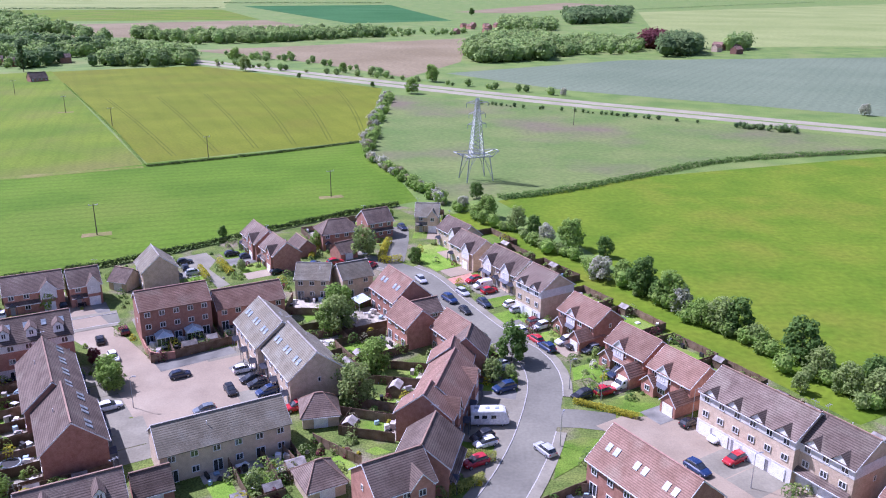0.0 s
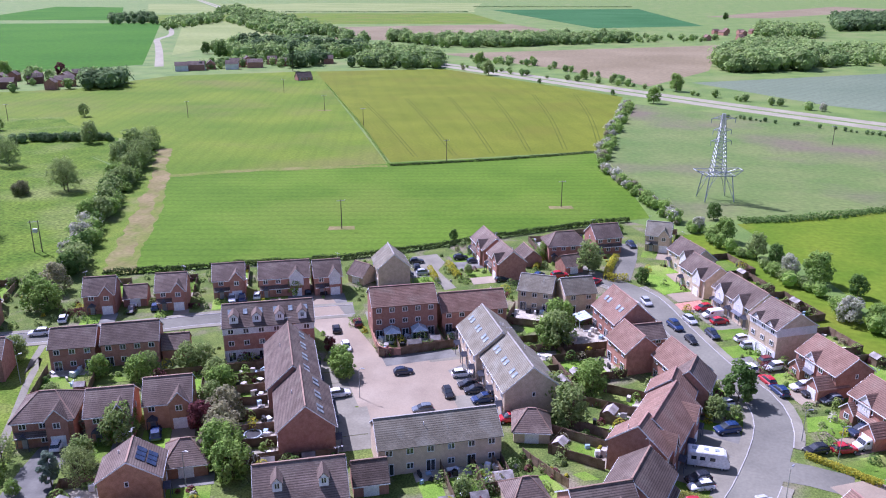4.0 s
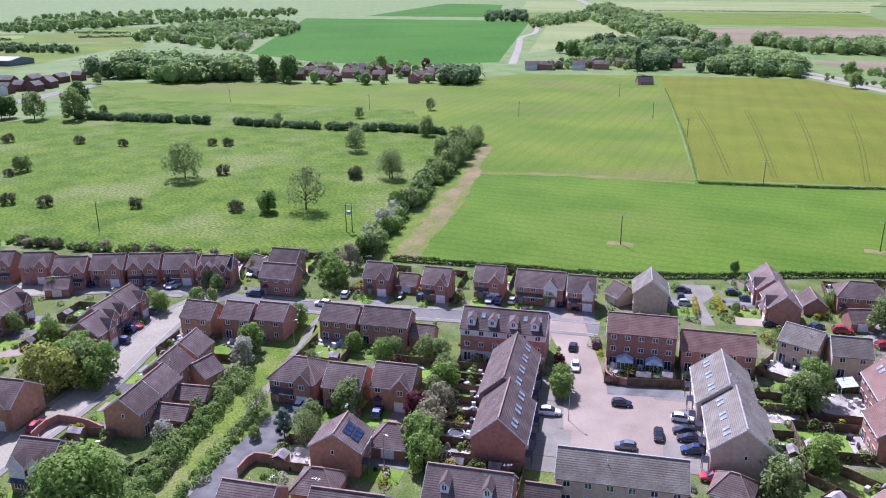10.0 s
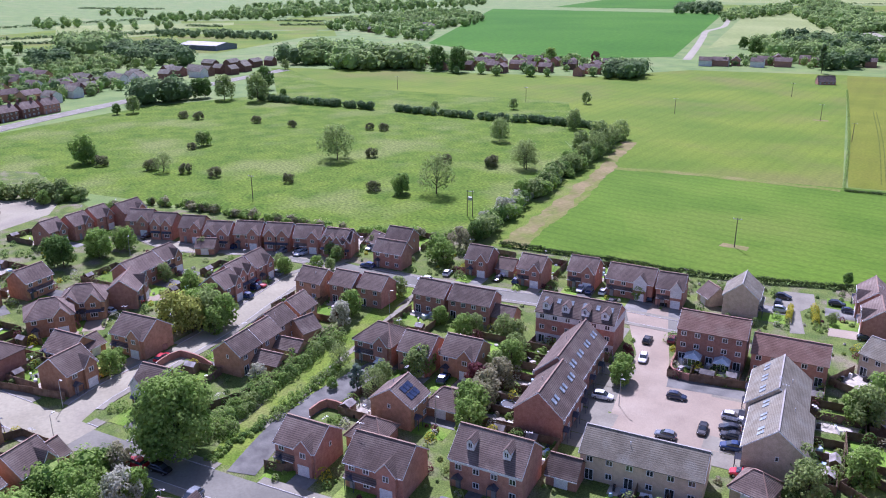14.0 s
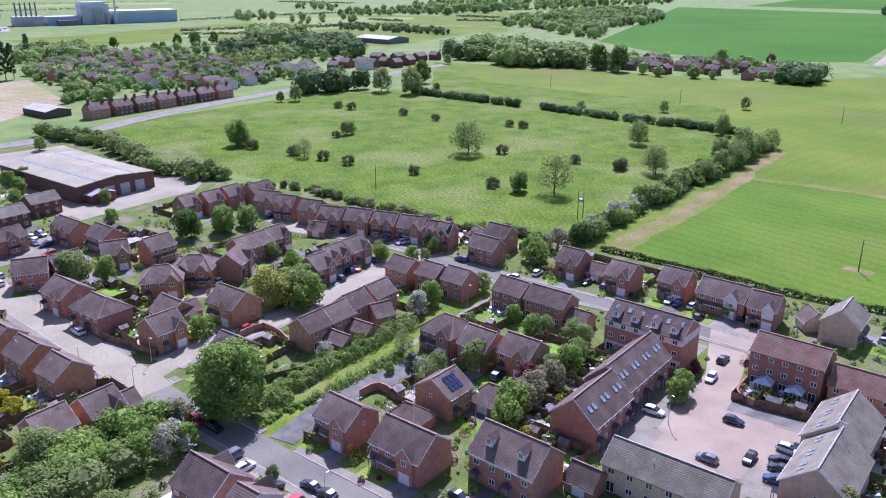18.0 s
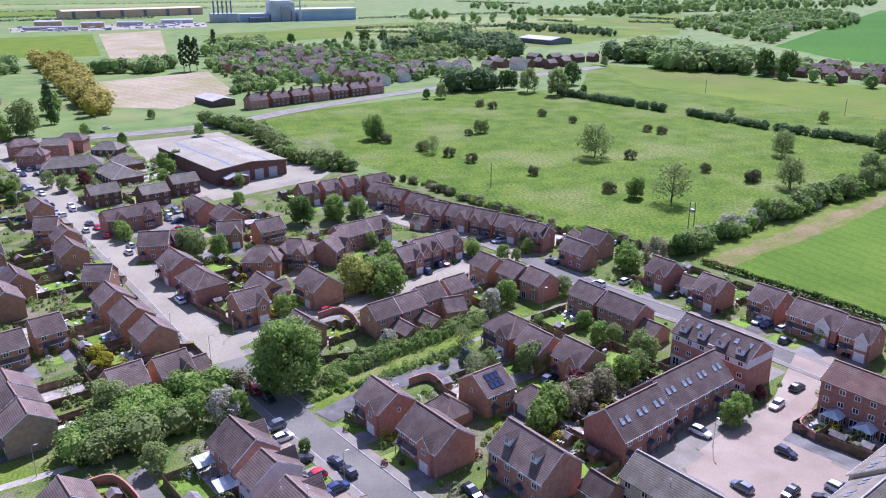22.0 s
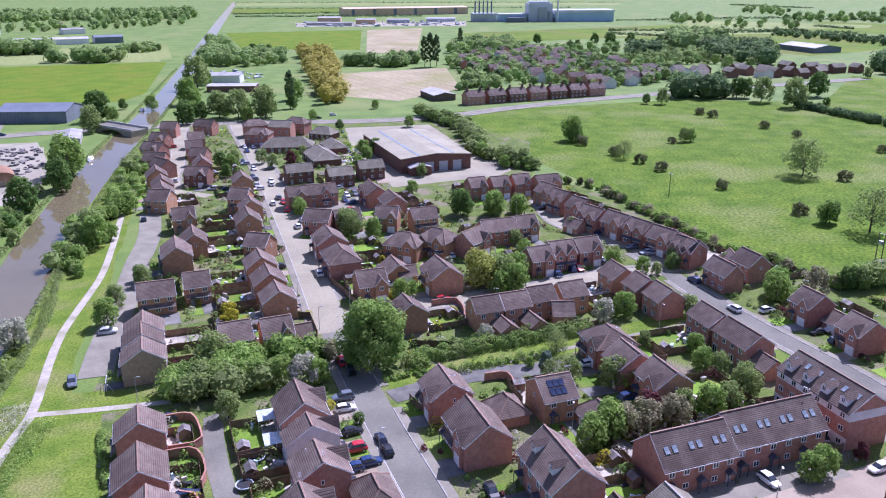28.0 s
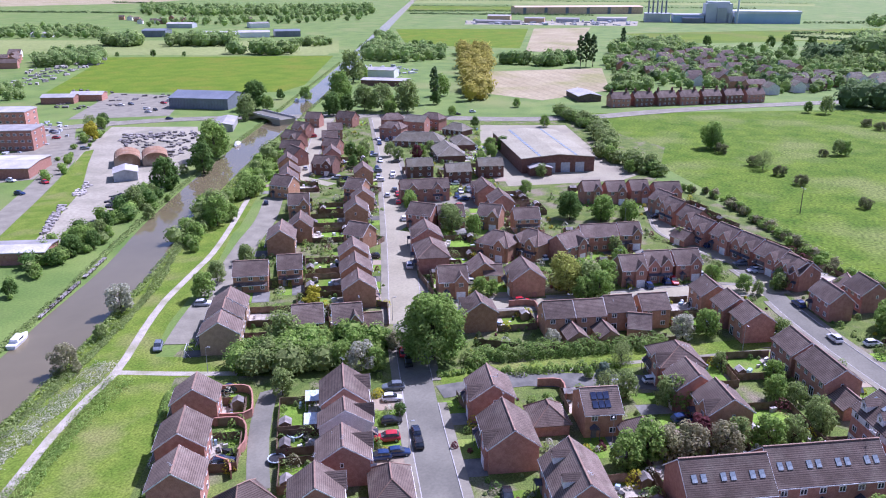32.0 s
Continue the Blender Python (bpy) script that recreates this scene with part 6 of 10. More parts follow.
ragged("farm_track", [(-136.0, 163.5), (-149.0, 184.4), (-164.5, 212.6), (-186.5, 248.6)], 4.5, 0.058, EDGE, "thin crop beside the earth track", 8)
ragged("farm_track", [(-196.3, 261.7), (-170.8, 279.7), (-145.8, 292.8), (-117.5, 306.2)], 4.5, 0.06, EDGE, "faint bare strip between the crops", 6)
RUT = material("wheel marks in the crop", (0.075, 0.10, 0.008), (0.12, 0.135, 0.02), 0.95, 0.2, 1.5, gloss=0.1)
for k in range(6):
    for gap in (-0.95, 0.95):
        ribbon("wheel_track", [(-206.0 + k * 26.0 + gap, 492.0 + k * 14.0), (-158.0 + k * 21.0 + gap, 410.0 + k * 10.5), (-112.0 + k * 15.0 + gap, 327.0 + k * 9.0)], 0.5, 0.0345, RUT, "pressed wheel track through the olive crop", category="track", step=30.0)
for px, py in ((-99.1, 218.0), (-38.1, 262.8), (-208.0, 440.0)):
    ragged("bare_patch", [(px - 4.0, py - 1.2), (px, py), (px + 3.6, py + 1.6)], 3.4, 0.03, TRACK, "bare earth patch round a pole", 17 + int(-px))
hedge("field_edge", [(-118.0, 309.7), (-175.5, 412.2), (-267.2, 567.9)], 1.3, 0.35, LEAVES["g"], "narrow strip of rank grass between the crops", 12, 0.4, 0.5, 77)
ESTATE = [(-252.8, 67.4), (-246.4, 86.2), (-212.2, 108.9), (-176.5, 128.0), (-162.6, 143.7), (-148.2, 155.9), (-140.3, 160.1), (-113.8, 175.4), (-86.4, 190.1), (-60.8, 211.7), (-36.7, 234.4), (-14.7, 251.8), (2.8, 243.4), (31.1, 190.8), (49.4, 153.3), (64.0, 131.2), (73.7, 116.6), (75, 60), (40, 10), (-20, 2), (-55, -4), (-82, -12), (-110, -28), (-145, -44), (-180, -62), (-236, -98), (-300, -128), (-335, -140), (-362, -105), (-380, -32), (-385, 0), (-330, 60)]
sheet("estate_ground", ESTATE, 0.04, GARDEN, "planted and bare garden ground between the houses")
sheet("green_bank", [(-15.0, -10.7), (-29.8, -16.9), (-37.4, -17.0), (-52.5, -22.8), (-71.0, -29.8), (-105.2, -44.6), (-147.3, -68.1), (-185.8, -84.6), (-256.7, -112.2), (-258.8, -107.3), (-220.4, -86.1), (-180.2, -66.4), (-149.0, -51.0), (-127.5, -43.5), (-102.3, -31.5), (-82.0, -21.9), (-70.9, -15.6), (-63.3, -10.5), (-66.6, -1.8), (-70.3, 15.3), (-65.6, 17.1), (-57.4, -0.1), (-46.4, 5.6), (-33.7, 15.0), (-22.7, 20.2), (-13.4, 24.8), (-4.4, 3.4)], 0.046, BANK, "mown green and grassy bank beside the canal", category="grass")
sheet("green", [(-52.2, -10.1), (-54.6, 1.5), (-48.3, 4.9), (-40.1, 8.1), (-30.7, 12.5), (-23.8, 14.5), (-20.5, 5.2), (-36.4, -2.4)], 0.052, BANK, "mown green beside the towpath", category="grass")
ribbon("green_bank", [(-20, -22), (-48, -32), (-73, -43), (-105, -56), (-140, -74), (-180, -92), (-225, -111), (-275, -131)], 16, 0.047, BANK, "mown grass bank with moorings beside the canal", category="grass", offset=-15.5)
ribbon("grass_strip", [(4.6, 243.5), (25.6, 206.4), (42.2, 175.5), (55.3, 153.4), (66.3, 136.8), (75.7, 120.2)], 14, 0.05, PASTURE, "grassy strip beside the ditch", category="grass")

# ---- canal ----
ribbon("canal_water", [(-20, -22), (-48, -32), (-73, -43), (-105, -56), (-140, -74), (-180, -92), (-225, -111), (-275, -131), (-330, -152), (-400, -178), (-600, -260), (-1324, -565), (-2180, -922)], 15, 0.06, WATER, "still brown green canal water", category="water", step=10)

for side, seed in ((8.6, 3), (-8.6, 4)):
    hedge("reeds", [(-20 + side * 0.4, -22 - side), (-73 + side * 0.4, -43 - side), (-140 + side * 0.45, -74 - side), (-225 + side * 0.4, -111 - side), (-330 + side * 0.4, -152 - side), (-600 + side * 0.4, -260 - side)], 2.2, 1.1, LEAVES["l"], "reeds and rough grass along the water edge", per_metre=14, leaf=0.5, seed=seed)

# ---- roads ----
street([(-15, 82), (-42.2, 66.0), (-59.5, 55.6), (-78.5, 44.6), (-92.7, 36.5), (-100, 32.5)], 6.4, ASPHALT, "grey asphalt estate road", 1.8)
street([(-100, 32.5), (-116.8, 24.0), (-153.6, 5.1), (-207.0, -23.2), (-258.1, -50.5), (-317.5, -84), (-352, -104)], 8.0, PALE_ROAD, "pale worn estate road", 2.0)
street([(-106, 30.0), (-114.4, 39.2), (-122.9, 55.6), (-130.8, 69.5), (-142.7, 85.5), (-152.0, 99.5), (-154.1, 111)], 6.2, PALE_ROAD, "pale worn side road", 1.6)
street([(-170, 104), (-162.4, 108.6), (-144.0, 116.4), (-127.3, 125.6), (-111.2, 135.8), (-99.8, 143.6), (-83.4, 152.0), (-70, 159)], 5.6, ASPHALT, "grey asphalt road along the house row", 1.6)
street([(-154.5, 114.2), (-168.8, 107.4), (-178.7, 97.9), (-187.4, 87.7), (-197.1, 79.4), (-210.3, 75.2), (-232.2, 69.2)], 5.5, PALE_ROAD, "pale close road", 1.2)
street([(-26, 201), (-21.6, 199.6), (-13.7, 194.1), (-5.4, 185.9), (2.2, 169.4), (10.3, 152.5), (16.5, 143.3), (18.8, 134.9), (18.3, 126.2), (15.6, 114.8), (13.0, 106.6), (8.8, 96.6), (2, 84)], 6.2, ASPHALT, "grey asphalt street curving past the houses", 1.8)
street([(17, 118.5), (23, 118.2), (29, 117)], 6.0, ASPHALT, "short junction of grey asphalt", 0.0)
street([(-61.3, 23.8), (-59.1, 21.6), (-53.0, 24.5), (-44.7, 29.3), (-38.2, 33.7), (-32.4, 37.9)], 3.8, ASPHALT, "narrow tarmac lane between garden walls", 0.0)
street([(-86.2, 71.2), (-91.2, 84.5), (-93.3, 94.7), (-87.2, 101.1)], 6.0, DRIVE, "tarmac lane to a group of houses", 0.0)
street([(-209.2, -65.3), (-231.7, -79.1), (-254.6, -88.3), (-284.9, -103.6), (-316.2, -119.5), (-336.6, -128.2)], 6.0, PALE_ROAD, "pale close road", 1.2)
street([(-211.8, -68.8), (-209.4, -58.7), (-207.1, -50.2)], 5.0, PALE_ROAD, "pale close road", 0.0)
street([(-70.2, -9.8), (-82.8, -15.7), (-109.0, -26.4), (-135.5, -38.1), (-157.5, -47.0), (-182.7, -60.6)], 7.0, PAVING, "paved parking lane beside the green", 0.0)
street([(-12.6, 196.7), (-12.2, 214.7), (-12.9, 227.9)], 5.0, ASPHALT, "short tarmac close", 0.0)
sheet("driveway", [(-69.5, 198.6), (-63.6, 202.9), (-59.3, 196.7), (-59.2, 190.0), (-51.1, 179.3), (-53.3, 176.8), (-59.5, 186.1), (-62.4, 182.8)], 0.06, PAVING, "tarmac parking yard between houses", category="driveway")
street([(-200, -285), (-234.5, -262), (-293.0, -214.0), (-325.4, -165.5), (-354.7, -105.2), (-374, -32.3), (-400, 10), (-429.4, 38), (-472.7, 86), (-534.7, 171.2), (-620, 300)], 9.0, PAVING, "main road past the estate", 1.8)
street([(-500, 740), (-467, 640), (-553, 760.8), (-640, 880), (-702.5, 966.7), (-760, 1080), (-938.8, 1328.8)][1:], 8.0, PALE_ROAD, "pale lane running to the village", 0.0)
for off in (-7.5, 7.5):
    ribbon("motorway", [(-2400, 3650), (-1154.8, 1934.9), (-542.8, 1090), (-308.2, 800), (-206.5, 722), (-98.8, 632), (-10.3, 558), (73.8, 494), (158.8, 437.0), (220.3, 396.4), (420, 270), (700, 90)], 11, 0.06, PALE_ROAD, "pale dual carriageway of a motorway", offset=off, step=20)
ribbon("motorway_verge", [(-2400, 3650), (-1154.8, 1934.9), (-542.8, 1090), (-308.2, 800), (-206.5, 722), (-98.8, 632), (-10.3, 558), (73.8, 494), (158.8, 437.0), (220.3, 396.4), (420, 270), (700, 90)], 44, 0.045, GRASS, "grass verge and reservation of a motorway", step=20)

ribbon("footpath", [(-84.4, 61.0), (-88.5, 68.1), (-93.3, 75.7), (-98.9, 83.0), (-104.2, 91.2), (-108.1, 97.3), (-114.2, 106.3), (-120.6, 116.9), (-118.4, 110.8), (-125.4, 123.6)], 1.4, 0.068, PAVING, "narrow tarmac footpath through a green strip", category="path")
ribbon("grass_strip", [(-91.6, 68.6), (-96.0, 74.9), (-101.4, 82.5), (-106.6, 91.6), (-109.6, 97.4), (-118.9, 110.5), (-125.4, 123.6)], 9, 0.05, BANK, "bright grass verge beside the footpath", category="grass")
ribbon("grass_strip", [(-77.0, 51.1), (-83.3, 57.3), (-88.6, 65.5), (-95.3, 73.0), (-102.5, 80.5)], 7, 0.052, BANK, "bright grass verge beside the footpath", category="grass")
street([(-72.9, 52.6), (-78.5, 59.1), (-84.3, 66.9), (-86.7, 74.3), (-87.9, 79.8), (-92.5, 85.9)], 5.2, DRIVE, "tarmac lane beside the footpath", 0.0)
sheet("parking_bays", [(13.2, 128.2), (14.3, 121.4), (10.4, 105.3), (5.2, 97.6), (1.9, 96.2), (1.4, 111.6), (4.1, 121.2), (8.0, 134.0)], 0.0632, DRIVE, "dark tarmac parking before the red terrace", category="parking")
ribbon("towpath", [(-6.3, 4.5), (-14.9, 1.5), (-31.6, -5.8), (-42.7, -9.7), (-53.7, -12.8), (-65.1, -18.4), (-73.8, -23.0), (-88.2, -29.8), (-105.9, -36.0), (-123.6, -42.2), (-147.9, -53.6), (-179.0, -69.3)], 1.9, 0.075, GRAVEL, "pale gravel towpath", category="path")
ribbon("footpath", [(-54.4, -13.0), (-58.3, -2.4), (-63.8, 10.7)], 1.8, 0.07, GRAVEL, "pale footpath across the green", category="path")
sheet("parking_court", [(-84.1, 155.7), (-72.1, 145.1), (-65.9, 139.8), (-57.6, 126.3), (-48.5, 113.0), (-41.9, 112.0), (-29.3, 125.7), (-24.8, 139.4), (-34.5, 150.3), (-40.9, 143.4), (-54.2, 136.7), (-62.1, 145.9), (-70.0, 154.7), (-77.6, 163.7), (-84.5, 172.4), (-90.8, 168.0)], 0.085, BLOCKS, "tan pink block paved parking court", category="parking")
sheet("parking_bays", [(-54.9, 137.4), (-42.4, 145.1), (-40.2, 142.2), (-52.4, 133.8)], 0.104, DRIVE, "dark tarmac parking bays beside a fence", category="parking")
sheet("parking_bays", [(-40.3, 135.6), (-38.1, 139.4), (-28.8, 127.4), (-31.1, 123.9)], 0.09, DRIVE, "dark tarmac parking bays before the terrace", category="parking")
sheet("parking_bays", [(-56.9, 116.9), (-53.7, 118.5), (-46.9, 113.0), (-50.0, 109.2)], 0.088, PAVING, "pale paved parking bays beside the terrace", category="parking")
sheet("forecourt", [(25.5, 115.9), (30.4, 119.0), (43.7, 118.8), (48.5, 108.6), (62.3, 94.7), (56.8, 84.2), (38.5, 87.2), (32.2, 106.9)], 0.065, BLOCKS, "block paved forecourt before the tall terrace", category="parking")
sheet("forecourt", [(-209.4, -0.4), (-218.4, 4.9), (-207.8, 13.5), (-200.7, 15.3), (-191.8, 6.5), (-197.1, -1.8)], 0.065, PAVING, "tarmac parking court", category="parking")
sheet("yard", [(-350.3, -41.0), (-368.1, 1.6), (-285.7, 43.0), (-282.6, 62.8), (-257.7, 53.3), (-231.8, 14.4), (-297.4, -21.5)], 0.06, PALE_ROAD, "concrete yard round the warehouse", category="yard")
sheet("lawn", [(-26.2, 106.6), (-21.7, 110.2), (-20.1, 109.4), (-22.6, 103.7)], 0.06, LAWN, "bright mown back lawn", category="lawn")
sheet("lawn", [(-17.3, 105.5), (-15.8, 106.7), (-12.3, 103.5), (-13.2, 100.2)], 0.06, LAWN, "bright mown back lawn", category="lawn")
sheet("lawn", [(-12.0, 107.9), (-10.3, 109.2), (-7.7, 107.8), (-10.1, 106.7)], 0.06, LAWN, "bright mown back lawn", category="lawn")
sheet("patio", [(-15.7, 115.1), (-11.6, 116.0), (-7.5, 114.1), (-8.0, 111.3), (-15.9, 112.4)], 0.06, PATIO, "pale slab patio in a back garden", category="patio")
sheet("lawn", [(-56.9, 13.8), (-57.1, 18.4), (-51.4, 22.3), (-49.5, 19.4)], 0.06, LAWN, "small lawn inside a curved brick wall", category="lawn")
sheet("lawn", [(-45.4, 21.5), (-46.5, 24.6), (-40.5, 28.7), (-38.9, 26.3)], 0.06, LAWN, "small lawn inside a curved brick wall", category="lawn")
sheet("patio", [(-41.5, 20.3), (-43.5, 22.1), (-39.3, 25.5), (-37.1, 24.2)], 0.06, GRAVEL, "pale patio between house and curved wall", category="patio")
sheet("lawn", [(-57.2, 25.1), (-58.4, 28.7), (-54.3, 31.1), (-53.1, 27.6)], 0.06, LAWN, "bright mown back lawn", category="lawn")
sheet("lawn", [(-50.7, 29.7), (-52.1, 33.6), (-47.2, 36.4), (-45.9, 32.6)], 0.06, LAWN, "bright mown back lawn", category="lawn")
sheet("lawn", [(-42.2, 35.3), (-44.2, 40.8), (-36.5, 45.1), (-34.7, 39.9)], 0.06, LAWN, "bright mown back lawn", category="lawn")
sheet("lawn", [(-108.0, 111.4), (-102.5, 114.8), (-95.3, 114.7), (-104.1, 109.7)], 0.06, LAWN, "bright mown back lawn", category="lawn")
sheet("lawn", [(-33.2, 166.8), (-28.7, 170.2), (-25.1, 161.6), (-29.1, 157.4)], 0.06, LAWN, "bright mown back lawn", category="lawn")
sheet("lawn", [(-71.7, 89.5), (-67.6, 90.9), (-65.3, 87.4), (-68.4, 85.8)], 0.06, LAWN, "bright mown back lawn", category="lawn")
sheet("lawn", [(-19.7, 156.4), (-16.9, 158.9), (-15.4, 154.0), (-18.7, 151.8)], 0.06, LAWN, "bright mown back lawn", category="lawn")
sheet("front_lawn", [(25.6, 121.6), (36.9, 128.6), (39.9, 124.7), (33.0, 118.3)], 0.08, LAWN, "mown front lawn between drives", category="lawn")
sheet("front_lawn", [(24.7, 136.8), (32.8, 141.0), (34.7, 136.3), (24.2, 131.6)], 0.08, LAWN, "mown front lawn between drives", category="lawn")
sheet("front_lawn", [(18.8, 110.8), (23.1, 112.5), (25.4, 111.7), (20.9, 104.6), (16.6, 100.9)], 0.08, LAWN, "mown front lawn between drives", category="lawn")
sheet("front_lawn", [(47.6, 101.7), (51.4, 103.8), (53.4, 101.8), (49.1, 99.2)], 0.08, LAWN, "mown front lawn between drives", category="lawn")
sheet("front_lawn", [(20.4, 151.0), (25.3, 153.7), (25.9, 151.1), (21.8, 147.0)], 0.08, LAWN, "mown front lawn between drives", category="lawn")
sheet("front_lawn", [(15.7, 161.2), (19.6, 163.2), (21.8, 159.2), (17.9, 157.3)], 0.08, LAWN, "mown front lawn between drives", category="lawn")
sheet("front_lawn", [(10.1, 171.0), (15.6, 173.9), (16.4, 170.1), (11.8, 166.0)], 0.08, LAWN, "mown front lawn between drives", category="lawn")
sheet("front_lawn", [(-8.7, 201.3), (-3.1, 207.7), (3.4, 194.0), (-1.5, 189.3)], 0.08, LAWN, "mown front lawn between drives", category="lawn")
sheet("driveway", [(0.9, 184.1), (7.0, 188.6), (8.7, 183.4), (2.7, 180.6)], 0.08, BRICK["red"], "red block paved driveway", category="driveway")

# ---- houses of the estate ----
house(-4.6, 226.9, -3, 6.8, 7.5, 5.0, 7.8, "g", "buff", "grey", "fg1")
house(-19.7, 220.4, 31, 7.9, 7.5, 5.0, 7.8, "g", "red", "brown", "-")
house(-29.2, 210.4, 26, 10.7, 7.5, 5.0, 7.6, "h", "red", "brown", "-")
house(-26.3, 200.4, 38, 5.2, 5.5, 2.4, 4.4, "g", "red", "brown", "gar")
house(-48.5, 203.1, -59, 11.9, 7.0, 5.0, 7.8, "g", "red", "brown", "fg1")
house(-41.5, 192.7, -58, 9.8, 7.0, 5.0, 7.8, "g", "red", "brown", "fg1")
house(-37.9, 203.8, -59, 7.8, 5.0, 2.4, 4.4, "g", "red", "brown", "gar")
house(-29.8, 174.1, 179, 7.8, 7.5, 5.0, 7.6, "g", "buff", "grey", "-")
house(-21.2, 175.2, -151, 7.5, 7.0, 5.0, 7.6, "g", "buff", "grey", "-")
house(-9.3, 163.7, 121, 11.2, 9.0, 5.2, 9.2, "g", "red", "red", "skyr")
house(-6.2, 149.0, 122, 8.3, 7.0, 5.0, 8.0, "g", "red", "red", "-")
house(-4.3, 156.3, -150, 6.8, 5.0, 4.0, 6.0, "g", "red", "brown", "-")
house(3.1, 143.0, 121, 8.6, 7.0, 5.0, 8.0, "g", "red", "red", "-")
house(4.9, 136.2, 80, 6.7, 7.0, 5.0, 8.0, "g", "red", "brown", "-")
house(1.7, 131.2, 82, 5.0, 7.5, 5.0, 8.0, "g", "red", "red", "-")
house(0.6, 120.3, 77, 13.9, 8.5, 5.2, 8.6, "g", "red", "red", "fg1")
house(-2.3, 112.1, 76, 4.6, 9.0, 5.4, 9.0, "g", "red", "red", "fg1")
house(-1.9, 101.7, 78, 9.3, 8.0, 5.0, 8.0, "g", "red", "brown", "-")
house(-6.7, 94.7, 31, 9.0, 8.0, 5.0, 8.0, "g", "red", "brown", "fg1")
house(-20.4, 117.7, 13, 5.9, 6.0, 2.4, 4.8, "h", "buff", "brown", "gar")
house(-17.5, 98.2, 30, 5.6, 6.0, 2.4, 4.8, "h", "buff", "brown", "gar")
house(4.4, 209.2, -59, 11.8, 7.0, 5.0, 7.8, "g", "buff", "brown", "fgw1")
house(7.9, 196.3, -59, 11.5, 7.5, 5.0, 7.8, "g", "buff", "brown", "fgw1")
house(16.6, 182.1, -59, 14.7, 8.0, 5.0, 8.0, "g", "buff", "brown", "fgw2")
house(22.4, 163.8, -58, 8.8, 9.0, 7.4, 10.4, "g", "buff", "brown", "gab")
house(30.6, 151.9, -59, 11.0, 8.0, 5.0, 7.8, "g", "red", "red", "wing")
house(37.2, 136.8, -58, 10.1, 8.0, 5.0, 7.8, "g", "red", "red", "wing")
house(42.8, 126.5, -59, 9.9, 8.0, 5.0, 7.8, "g", "red", "red", "wing")
house(50.3, 109.8, -58, 17.4, 9.5, 7.6, 10.6, "g", "buff", "brown", "gab")
house(58.1, 99.5, -59, 8.7, 9.5, 7.2, 10.2, "g", "buff", "brown", "gab")
house(29.1, 94.1, 122, 16.1, 9.5, 5.4, 9.4, "g", "red", "red", "skyr")
house(-66.0, 120.4, 120, 19.1, 9.0, 5.4, 9.4, "g", "red", "brown", "skyl")
house(-56.6, 106.4, 120, 13.9, 9.0, 5.2, 9.2, "g", "red", "brown", "skyl")
house(-78.2, 134.4, -151, 17.8, 9.0, 7.6, 10.6, "g", "red", "brown", "gabr")
house(-55.6, 151.9, -151, 13.9, 8.5, 7.6, 10.2, "g", "red", "red", "consr")
house(-42.1, 159.2, -151, 14.4, 7.5, 5.0, 7.8, "g", "red", "red", "-")
house(-33.2, 141.9, -60, 14.0, 10.0, 5.6, 9.6, "g", "buff", "grey", "skyl")
house(-25.1, 129.9, -60, 14.6, 10.0, 5.4, 9.4, "g", "buff", "grey", "skyl")
house(-33.8, 106.8, -150, 19.5, 8.0, 5.0, 7.8, "g", "buff", "grey", "-")
house(-47.2, 86.5, 29, 12.5, 9.0, 5.6, 9.2, "g", "red", "brown", "dor")
house(-40.8, 96.0, 29, 5.2, 5.0, 2.4, 4.6, "g", "red", "brown", "gar")
house(-126.0, 142.7, 29, 6.8, 7.5, 5.0, 7.8, "g", "red", "brown", "fg1")
house(-121.0, 148.3, 29, 5.2, 6.0, 2.4, 4.4, "g", "red", "brown", "gar")
house(-111.9, 149.8, 28, 6.8, 8.0, 5.0, 7.8, "g", "red", "brown", "fg1")
house(-102.9, 159.8, 29, 7.4, 7.5, 5.0, 7.8, "g", "red", "brown", "fg1")
house(-90.9, 165.1, 28, 11.9, 7.5, 5.0, 7.8, "g", "red", "brown", "fgw1")
house(-81.5, 169.1, 31, 6.6, 7.5, 5.0, 7.8, "g", "red", "brown", "fgw1")
house(-75.3, 177.4, -20, 5.2, 5.5, 2.5, 4.8, "g", "buff", "brown", "gar")
house(-68.4, 179.5, 120, 9.5, 8.0, 5.2, 8.6, "g", "buff", "grey", "-")
house(-162.8, 117.7, 29, 7.9, 8.0, 5.0, 7.8, "g", "red", "brown", "fg2")
house(-160.0, 129.9, 7, 6.3, 6.0, 2.6, 5.0, "g", "red", "brown", "gar")
house(-145.0, 125.2, 29, 9.1, 6.0, 5.0, 7.6, "g", "red", "brown", "-")
house(-153.2, 133.4, 29, 7.8, 7.0, 5.0, 7.8, "g", "red", "brown", "-")
house(-137.3, 97.7, -151, 7.4, 7.5, 5.0, 7.6, "g", "brick", "brown", "cons")
house(-130.3, 103.4, -151, 6.6, 7.5, 5.0, 7.6, "g", "red", "brown", "fgb")
house(-124.1, 108.2, -151, 6.8, 7.5, 5.0, 7.6, "g", "red", "brown", "-")
house(-112.0, 117.9, -152, 8.4, 7.5, 5.0, 7.6, "g", "red", "brown", "-")
house(-102.8, 123.2, -151, 10.7, 7.5, 5.0, 7.6, "g", "red", "brown", "-")
house(-95.5, 127.1, -151, 5.2, 5.5, 2.4, 4.4, "g", "red", "brown", "gar")
house(-97.3, 94.6, 27, 9.3, 9.0, 5.0, 7.8, "h", "red", "brown", "fg1")
